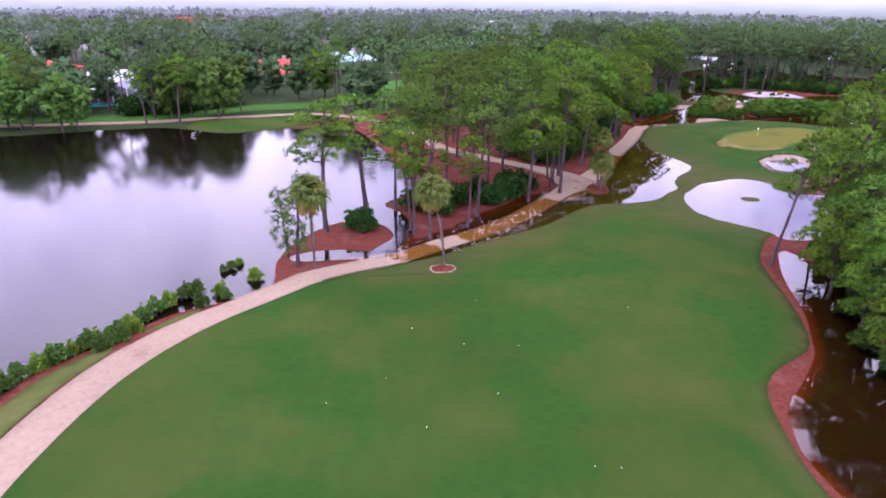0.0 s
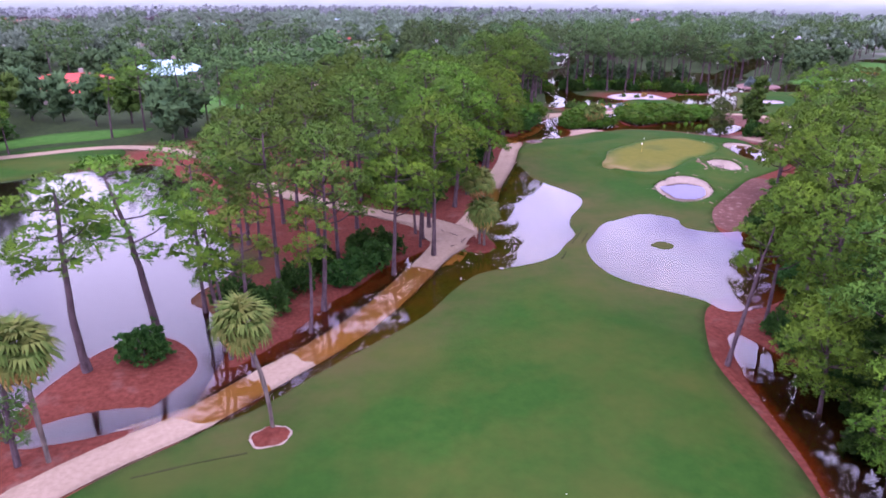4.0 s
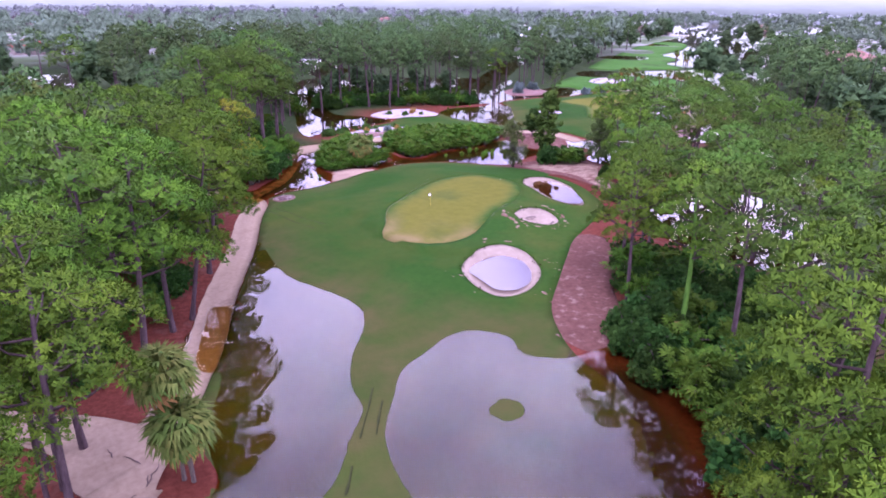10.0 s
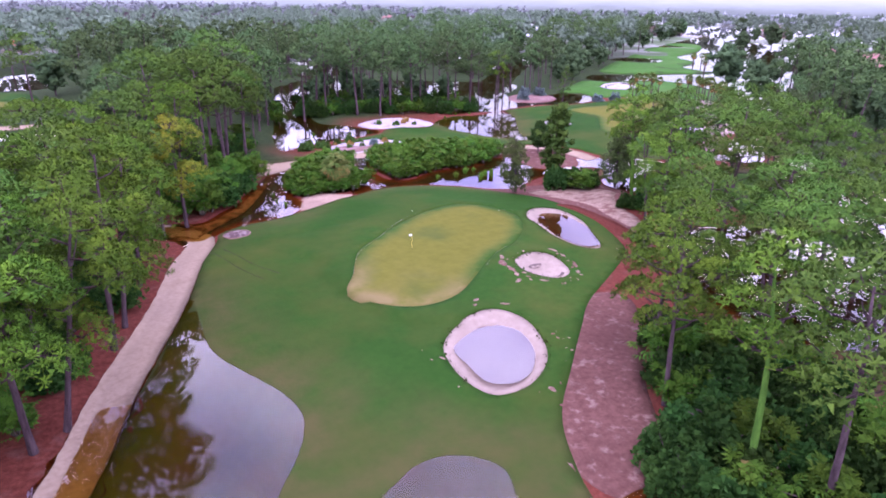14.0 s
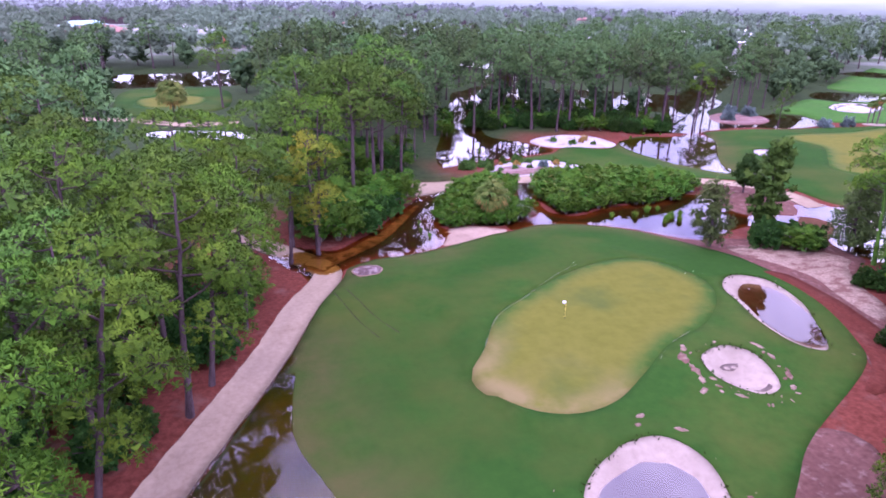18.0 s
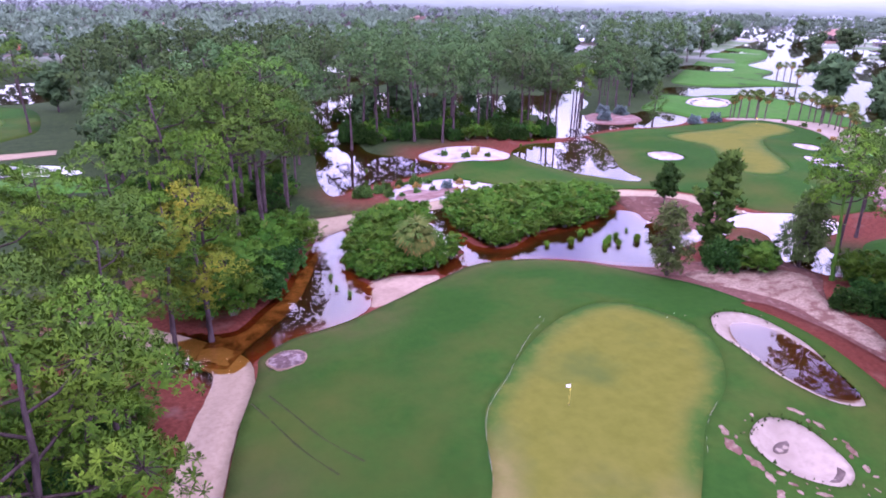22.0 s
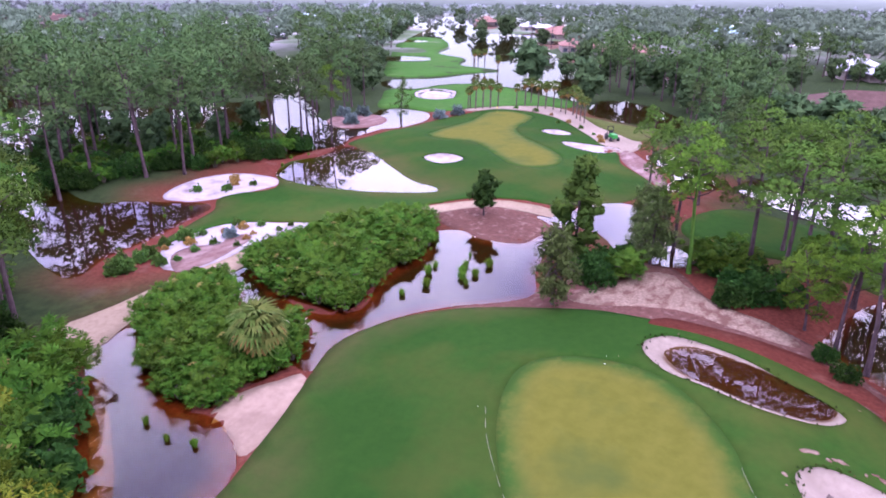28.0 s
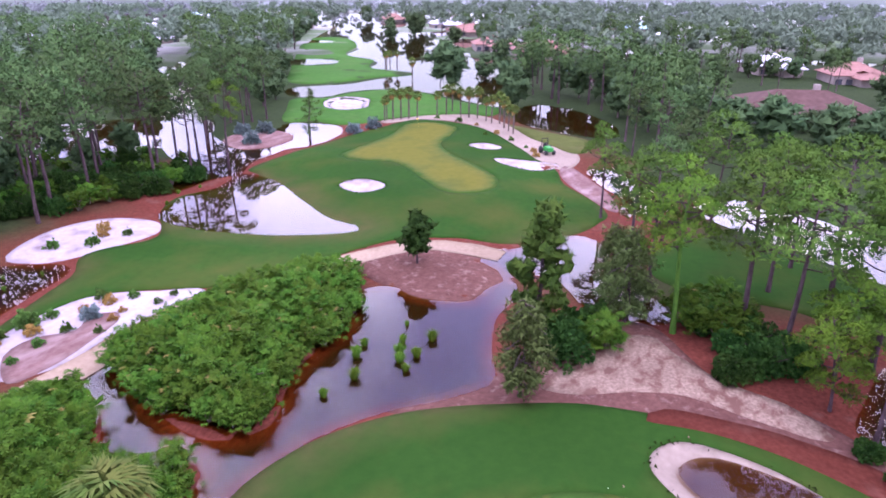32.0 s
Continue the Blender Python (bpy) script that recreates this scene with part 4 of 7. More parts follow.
SANDS = (
    ("sand_flat", [(57.4, 142.6), (59.2, 143.0), (60.6, 142.6), (62.6, 141.6), (64.6, 141.0), (62.2, 139.5), (59.8, 138.7), (57.0, 138.0), (55.9, 138.4), (57.0, 140.4)], BEACHSAND, "smooth pale sand flat at the water's edge"),
    ("sandy_soil", [(78.3, 137.2), (80.8, 135), (83.6, 133), (86.4, 131.2), (89, 129), (92.5, 128), (95.4, 126.6), (95.2, 123.6), (91.5, 121.2), (88.4, 118.4), (87.2, 114.4), (85.6, 111), (82, 107.8), (79.6, 106.2), (78.6, 106.8),
        (80.4, 109.4), (82.3, 112.3), (83.1, 116.2), (83.5, 121.4), (82.8, 126.8), (81.6, 130.6)], MULCH, "bare pinkish sandy soil along the edge of the lawn"),
    ("sandy_soil", [(82.3, 122.4), (82.5, 118.6), (81.7, 114.0), (80.2, 110.2), (78.2, 107.0), (75.0, 104.6), (76.4, 104.2), (80.5, 107.0), (83.5, 110.0), (84.2, 114.0), (84.4, 118.0), (84.1, 121.5)], STRAW, "strip of red pine straw beds along the lawn"),
    ("bare_sand", [(84.0, 129.5), (87.3, 127.9), (92.2, 125.5), (93.6, 123.4), (91.3, 121.4), (89.1, 118.3), (87.6, 114.1), (85.6, 112.0), (84.8, 113.4), (85.2, 116.6), (86.2, 120.4), (85.2, 123.7), (83.6, 126.8)], BARESAND, "pale bare sand beds in the middle of the soil"),
    ("sandy_soil", [(96.7, 150.4), (100.8, 147.8), (103.0, 143.8), (103.2, 139.3), (100.2, 136.2), (97.4, 137.2), (94.2, 138.6), (93.2, 142.1), (94.4, 145.7)], MULCH, "low mound of brown sandy soil in the water"),
    ("waste_sand", [(70.6, 163.0), (73.2, 166.6), (76.2, 168.0), (80.3, 167.6), (82.9, 165.6), (84.6, 162.6), (86.2, 159.6), (81.7, 160.3), (78.3, 161.1), (74.9, 161.1), (72.4, 161.4)], WHITESAND, "white waste sand with brown earth patches and small shrubs"),
    ("sandy_soil", [(70.4, 161.6), (72.6, 165.0), (75.2, 165.4), (77.2, 163.6), (79.2, 164.4), (80.6, 163.2), (79.6, 161.8), (76, 161.2), (73, 161.0)], SOIL, "brown earth beds among white waste sand"),
    ("waste_sand", [(85.6, 182.4), (91.9, 183.8), (96.8, 181.4), (98.4, 177.2), (95.2, 174.2), (90.7, 175.2), (87.0, 177.6), (85.6, 179.8)], WHITESAND, "white waste sand tongue beside the brown water"),
    ("waste_sand", [(156, 178.5), (161.6, 175.2), (169.4, 171.2), (168.5, 163), (158.5, 151.5), (150.3, 143.4), (144.1, 139.7), (138.5, 139.8), (136.6, 141.0), (140.6, 144.9), (150.4, 152.4), (157.7, 160), (160.6, 166.6), (159.8, 172.6), (155, 176)], SAND, "pinkish sand bank round the second green"),
    ("sandy_soil", [(122.5, 130.6), (128.6, 136.4), (134.6, 139.6), (138.5, 139.6), (135, 136.6), (129, 133)], SOIL, "bare sandy soil below the second green"),
    ("sandy_soil", [(52.6, 88), (55, 91.2), (59.2, 94.8), (64, 98.8), (68, 101.8), (70.2, 100.2), (66.6, 95.4), (61.6, 91), (58.4, 87), (55.4, 84.8), (52.8, 84.4)], MULCH, "pinkish pine-straw bank beside the lawn"),
)
JUNCTION = [(19.4, 92.6), (21.0, 93.0), (23.2, 92.6), (24.4, 91.0), (23.4, 86.8), (21.9, 84.4), (20.0, 81.8), (17.6, 82.2), (18.5, 85.3), (18.8, 88.8), (17.6, 92.6), (16.0, 94.6), (17.0, 96.6)]
SANDS += (("path_apron", JUNCTION, CONCRETE, "pale sandy fork of two cart paths"),)
for name, pts, mat, label in SANDS:
    structure(name, overlay(name, grown(smooth(pts, step=0.7), 0.0 if "beds" in label or "flat" in name or "apron" in name else 0.45), 0.9, 0.09 if "beds" in label else 0.05, mat), label, "sand" if "sand" in name else "soil")

LIPGRASS = leaf_material("lip_grass", (0.018, 0.034, 0.008), (0.032, 0.050, 0.011), (0.05, 0.05, 0.015))
for key, outline in BUNKERS.items():
    wet = {"one": "half-filled with rain water", "three": "filled with brown rain water"}.get(key, "with pale raked sand")
    root = tagged(new("sand_bunker"), f"sand bunker {wet}, sunk in the turf", "bunker", "bunkers on the golf course")
    piece("sand", overlay("bunker_sand", outline, 0.6, 0.02, WHITESAND if key in ("four", "five", "six", "seven") else SAND, edge=0.02), root)
    r = np.random.RandomState(len(outline))
    way = np.repeat(outline, 6, 0) + r.normal(0, 0.16, (6 * len(outline), 2))
    way = way[r.uniform(0, 1, len(way)) < 0.35 + 0.3 * np.sin(np.arange(len(way)) * 0.05)]
    root_z = height(way) + 0.02
    tips = np.column_stack([way + r.normal(0, 0.06, way.shape), root_z + r.uniform(0.10, 0.24, len(way))])
    wide = np.column_stack([r.normal(0, 0.06, way.shape), np.zeros(len(way))])
    low = np.column_stack([way, root_z])
    lip = piece("turf_lip", leaf_mesh("turf_lip", np.stack([low - wide, low + wide, tips], 1).reshape(-1, 3), (LIPGRASS,)), root, "ragged dark turf edge of a bunker")
    tagged(lip, kind="stuff")

# the bare islet in the second hole's pond
rim = smooth([(130.8, 193), (130.6, 189.6), (133.6, 187.2), (138.2, 186.8), (142.2, 189.2), (143.6, 193.6), (139.6, 198.4), (134.2, 197.6)], step=0.5)
mid_rim, k = rim.mean(0), len(rim)
steps = [(1.06, -0.5), (1.0, 0.02), (0.9, 0.26), (0.55, 0.42)]
v = [(*(mid_rim + (p - mid_rim) * q), z) for q, z in steps for p in rim] + [(*mid_rim, 0.46)]
f = [(a * k + i, a * k + (i + 1) % k, (a + 1) * k + (i + 1) % k, (a + 1) * k + i) for a in range(3) for i in range(k)] + [(3 * k + i, 3 * k + (i + 1) % k, 4 * k) for i in range(k)]
structure("islet", mesh_of("islet", v, f, SOIL, True), "bare brown islet with silvery shrubs", "soil")

for pts, label in (
    ([(21.8, 84.9), (23.6, 83.7), (25.4, 85.2), (25.4, 88), (24.8, 89.8), (23.0, 87.8)], "red mulch mound under two palms"),
    ([(34.0, 58.6), (34.9, 61.8), (36.6, 64.4), (37.4, 63), (36, 59.4), (34.9, 56), (34.0, 54.6)], "red mulch bank under a leaning pine"),
):
    structure("mulch", overlay("mulch", smooth(pts, step=0.5), 0.6, 0.09, STRAW), label, "mulch")

# sand thrown out of the bunkers
r = np.random.RandomState(77)
for x, y, n, far in ((56, 98.8, 26, 5.2), (68.3, 108.4, 30, 3.3), (78, 115.6, 12, 6.2)):
    for k in range(n):
        a, q = r.uniform(0, 6.28), far * r.uniform(0.85, 1.25)
        if x == 56 and 1.2 < a < 2.4:
            continue
        px, py, s = x + math.cos(a) * q * 0.85, y + math.sin(a) * q, r.uniform(0.06, 0.32) * r.uniform(0.5, 1)
        if min(abs(signed(np.array([[px, py]]), poly, 3)[0]) for poly in BUNKERS.values()) < 0.2:
            continue
        turn, slim = r.uniform(0, 3.14), r.uniform(0.25, 0.7)
        ring = [(s * math.cos(t) * r.uniform(0.85, 1.25), s * slim * math.sin(t) * r.uniform(0.8, 1.25)) for t in np.arange(9) * 0.698]
        ring = [(px + u * math.cos(turn) - w * math.sin(turn), py + u * math.sin(turn) + w * math.cos(turn)) for u, w in ring]
        if signed(np.array(ring), min(BUNKERS.values(), key=lambda p: np.hypot(*(p.mean(0) - (px, py)))), 3).min() > 0.05 and signed(np.array(ring), GREEN_1, 3).min() > 0.05:
            structure("sand_patch", overlay("sand_patch", smooth(ring, step=0.2), 0.3, 0.07, BARESAND, edge=0.02), "thin patch of pale sand on turf beside a bunker", "sand")

for px, py, long, wide, turn in ((66.0, 111.8, 0.45, 0.22, 60), (65.2, 110.6, 0.70, 0.34, 70), (65.05, 109.2, 0.62, 0.26, 85), (64.8, 108.0, 0.42, 0.2, 60), (64.2, 107.0, 0.40, 0.22, 30), (71.6, 110.9, 0.55, 0.24, 110), (71.6, 109.4, 0.40, 0.2, 80),
                                 (71.1, 107.2, 0.62, 0.24, 60), (70.3, 105.9, 0.34, 0.2, 30), (66.2, 105.9, 0.4, 0.14, 140), (58.7, 105.7, 0.34, 0.18, 10), (58.0, 104.9, 0.26, 0.14, 30), (60.3, 103.9, 0.40, 0.18, 150)):
    a, ring = radians(turn), []
    for t in np.arange(14) * math.tau / 14:
        u, w = long * math.cos(t) * r.uniform(0.7, 1.25), wide * math.sin(t) * r.uniform(0.6, 1.35)
        ring.append((px + u * math.cos(a) - w * math.sin(a), py + u * math.sin(a) + w * math.cos(a)))
    structure("sand_patch", overlay("sand_patch", smooth(ring, step=0.2), 0.3, 0.065, BARESAND, edge=0.015), "worn bare sandy patch in turf beside a bunker", "sand")
for pts in ([(67.4, 109.5), (67.9, 109.8), (68.6, 109.9), (69.2, 109.7), (68.8, 109.4), (68.3, 109.2), (67.8, 109.3)], [(67.6, 106.4), (68.2, 106.5), (68.9, 106.7), (69.2, 106.9), (69.1, 106.4), (68.6, 106.2), (68.0, 106.1)]):
    structure("damp_sand", overlay("damp_sand", smooth(pts, step=0.2), 0.3, 0.05, DAMPSAND, edge=0.015), "dark damp hollow in bunker sand", "sand")

ROPE = plain("weathered_rope", (0.13, 0.13, 0.09), (0.21, 0.20, 0.15), 2.0)
for pts in ([(52.0, 115.2), (52.6, 116.2), (53.8, 118.4), (55.2, 120.3), (56.8, 121.6), (58.6, 122.8), (61.0, 124.8), (63.6, 126.7), (66.0, 128.0)], [(68.2, 113.9), (66.6, 113.2), (65.0, 112.2), (63.6, 111.0)]):
    structure("boundary_line", ribbon("boundary_line", smooth(pts, False, 0.5), 0.009, 0.06, ROPE, None, 0.02, 2), "thin white line along the putting green", "line")

# five muddy wheel ruts; the last strip paints the palm's shadow line
MUDSHADE = ground_material("mud_and_shadow", (0.022, 0.026, 0.010), (0.032, 0.036, 0.013), (0.036, 0.042, 0.014), (3.0, 0.8, 0.1))
for pts in ([(43.4, 129.3), (43.9, 126.6), (44.6, 123.4), (45.6, 120.4)], [(44.6, 129.6), (45.2, 126.8), (46.0, 123.6), (47.2, 120.6)], [(36.5, 88.6), (35.1, 86.6), (33.4, 84.3)], [(36.4, 87.0), (35.4, 85.6), (34.4, 84.1)], [(31.9, 82.3), (31.2, 81.2), (30.6, 80.4)], [(-4.7, 55.3), (-1.6, 55.9), (1.4, 56.2)]):
    structure("wheel_rut", ribbon("wheel_rut", smooth(pts, False, 0.4), np.random.RandomState(len(pts)).uniform(0.03, 0.08, len(smooth(pts, False, 0.4))), 0.064, MUDSHADE, None, 0.02, 2), "dark strip on wet turf: muddy wheel ruts and one palm shadow", "rut")

POOLS = (
    (smooth([(53.3, 100.9), (55.6, 102.2), (57.8, 102.6), (59.1, 100.9), (58.2, 97.8), (56.2, 95.6), (54.2, 95.1), (52.8, 96.2), (52.9, 98.4)], step=0.5), RAINWATER),
    (smooth([(78.6, 120.3), (80.2, 118.6), (79.6, 114.6), (77.9, 111.1), (76.6, 109.6), (75.0, 110.8), (74.9, 113.8), (75.6, 117.2), (77.0, 119.4)], step=0.5), POOLWATER),
)
for outline, mat in POOLS:
    xy, faces = filled(outline, 2.0)
    level = np.median(height(xy)) + 0.1
    structure("rain_pool", mesh_of("rain_pool", np.column_stack([xy, np.full(len(xy), level)]), faces, mat), "still rain water standing in a bunker", "water")


SILT = ground_material("orange_silt", (0.11, 0.062, 0.038), (0.20, 0.118, 0.072), (0.045, 0.022, 0.014), (1.2, 0.7, 0.15), (0.45, 0.6), silt=False)
creek_line = smooth([(41.8, 135.2), (44.0, 138.0), (46.8, 140.6), (49.2, 143.0), (51.2, 145.8), (53.4, 149.0), (56.0, 152.8)], False)
bed_mesh = ribbon("creek_bed", creek_line, 0.9 + 0.9 * np.sin(np.linspace(0.5, 2.9, len(creek_line))), 0.05, SILT, None, 0.05)
for v in bed_mesh.vertices:
    v.co.z = min(v.co.z, -0.04)
structure("creek_bed", bed_mesh, "orange silt bed seen through shallow creek water", "sand")

# One sheet of flood water; the ground rises through it wherever it is dry.
LAKE_LABEL = "wide grey lake under an overcast sky"


def build_water():
    big = POND["big"][0]
    structure("lake", mesh_of("lake", [(x, y, 0.0) for x, y in ((-400, -200), (-23.5, -200), (-23.5, 42), (-12, 52), (-6.5, 60.5), (-2.2, 62.2), (2, 80), (2, 112), (-12, 138), (-50, 134), (-400, 134))],
        [tuple(range(11))], LAKEWATER), LAKE_LABEL, "lake")
    around = [(-23.5, -200), (600, -200), (600, 500), (-60, 500), (-12, 138), (2, 112), (2, 80), (-2.2, 62.2), (-6.5, 60.5), (-12, 52), (-23.5, 42)]
    structure("flood_water", mesh_of("flood_water", [(x, y, 0.0) for x, y in around], [tuple(range(len(around)))], WATER), "tea-brown flood water standing over lawn, path and woods", "water")


build_water()


# ---- plants: tools ----
def unit(v):
    return v / (np.linalg.norm(v, axis=-1, keepdims=True) + 1e-9)


def tube(points, radii, sides=7):
    """A tapered tube through points."""
    p = np.array(points, float)
    way = unit(np.gradient(p, axis=0))
    ref = np.array([0.31, 0.17, 0.93]) if abs(way[0][2]) < 0.9 else np.array([1.0, 0.1, 0.0])
    a = unit(np.cross(way, ref))
    b = np.cross(way, a)
    ang = np.arange(sides) / sides * 2 * np.pi
    ring = np.cos(ang)[None, :, None] * a[:, None] + np.sin(ang)[None, :, None] * b[:, None]
    v = (p[:, None] + ring * np.array(radii)[:, None, None]).reshape(-1, 3)
    f = [(i * sides + j, i * sides + (j + 1) % sides, (i + 1) * sides + (j + 1) % sides, (i + 1) * sides + j) for i in range(len(p) - 1) for j in range(sides)]
    f.append(tuple(range((len(p) - 1) * sides, len(p) * sides)))
    return v, f


def joined(parts):
    verts, faces, k = [], [], 0
    for v, f in parts:
        verts.append(np.asarray(v))
        faces += [tuple(i + k for i in x) for x in f]
        k += len(v)
    return np.concatenate(verts), faces


def blades(r, centres, axes, count, length, width, spread_):
    """Sprays of narrow leaves: count triangles from each centre round its axis."""
    n = len(centres)
    d = unit(np.repeat(axes, count, 0) + r.normal(0, spread_, (n * count, 3)))
    c = np.repeat(centres, count, 0) + r.normal(0, 0.06 * length, (n * count, 3))
    s = unit(np.cross(d, r.normal(0, 1, d.shape))) * (width * r.uniform(0.7, 1.3, (n * count, 1)))
    tip = c + d * length * r.uniform(0.65, 1.15, (n * count, 1))
    v = np.stack([c - s * 0.35, tip - s, tip + s], 1).reshape(-1, 3)
    i = np.arange(n * count) * 3
    return v, np.stack([i, i + 1, i + 2], 1).tolist()


def inner(r, centres, sizes, count, size, slim=0.36, level=False):
    """The close-set foliage inside each puff: count leaf sprays lying every way."""
    c = np.repeat(np.asarray(centres, float), count, 0)
    s = np.repeat(np.asarray(sizes, float), count, 0)
    c = c + unit(r.normal(0, 1, c.shape)) * r.uniform(0, 1, (len(c), 1)) ** 0.5 * s
    a = unit(r.normal(0, 1, c.shape) * ((1, 1, 0.35) if level else (1, 1, 1)))
    t = unit(np.cross(a, r.normal(0, 0.35, c.shape) + (0, 0, 1) if level else r.normal(0, 1, c.shape)))
    q = size * r.uniform(0.6, 1.2, (len(c), 1))
    return np.stack([c - a * q, c + a * q * 0.7 + t * q * slim, c + a * q * 0.7 - t * q * slim], 1).reshape(-1, 3)


def pompoms(r, centres, radii, count, width, core=8, up=0.45):
    """Balls of needles or leaves: count slim triangles laid out over each ball, and its close-set heart."""
    n = len(centres)
    c, q = np.repeat(centres, count, 0), np.repeat(radii, count)[:, None]
    d = unit(r.normal(0, 1, (n * count, 3)) + (0, 0, up))
    t = unit(np.cross(d, r.normal(0, 1, d.shape)))
    lie = 1.0 if width > 0.16 else 0.45
    w = np.cross(d, t) * q * width * r.uniform(0.7, 1.3, (len(d), 1))
    base = c + d * q * 0.38 - t * q * 0.25 * lie
    tip = c + d * q * r.uniform(0.65, 1.1, (len(d), 1)) + t * q * lie * r.uniform(0.25, 0.6, (len(d), 1))
    v, hearts = np.stack([base - w, base + w, tip], 1).reshape(-1, 3), c - (0, 0, 0.3) * q
    if not core:
        return v, hearts
    o = np.array([(1, 0, 0), (0, 1, 0), (-1, 0, 0), (0, -1, 0), (0, 0, 1), (0, 0, -1)], float) * 0.56
    f = np.array([(0, 1, 4), (1, 2, 4), (2, 3, 4), (3, 0, 4), (1, 0, 5), (2, 1, 5), (3, 2, 5), (0, 3, 5)])
    if core == 4:
        o, f = np.array([(0.9, 0.1, -0.3), (-0.5, 0.8, -0.3), (-0.4, -0.8, -0.3), (0, 0, 0.8)]) * 0.66, np.array([(0, 1, 3), (1, 2, 3), (2, 0, 3), (1, 0, 2)])
    k = o[f].reshape(1, 3 * len(f), 3) * np.asarray(radii)[:, None, None] + np.asarray(centres)[:, None]
    return np.concatenate([v, k.reshape(-1, 3)]), np.concatenate([hearts, np.repeat(centres, len(f), 0)])


def florets(r, centres, radii, pads, middle, count, width, core=0.40):
    """Brushes of needles: count blades that spread from each centre, mostly up and out, round a small close-set heart; pads: the middle of the pad that each brush belongs to; middle: the crown's."""
    n = len(centres)
    c, q = np.repeat(centres, count, 0), np.repeat(radii, count)[:, None]
    d = unit(r.normal(0, 1, (n * count, 3)) + (0, 0, 0.55))
    s = unit(np.cross(d, r.normal(0, 1, d.shape))) * q * width * r.uniform(0.7, 1.3, (len(d), 1))
    base, tip = c + d * q * 0.12, c + d * q * r.uniform(0.7, 1.15, (len(d), 1))
    v = np.stack([base, tip - s, tip + s], 1).reshape(-1, 3)
    o, f = np.array([(0.9, 0.1, -0.3), (-0.5, 0.8, -0.3), (-0.4, -0.8, -0.3), (0, 0, 0.8)]) * core, np.array([(0, 1, 3), (1, 2, 3), (2, 0, 3), (1, 0, 2)])
    k = o[f].reshape(1, 12, 3) * np.asarray(radii)[:, None, None] + np.asarray(centres)[:, None]
    hearts = 0.35 * (c - (0, 0, 0.4) * q) + 0.43 * np.repeat(pads, count, 0) + 0.22 * np.asarray(middle)
    return np.concatenate([v, k.reshape(-1, 3)]), np.concatenate([hearts, np.repeat(0.6 * pads + 0.4 * np.asarray(middle), 4, 0)])


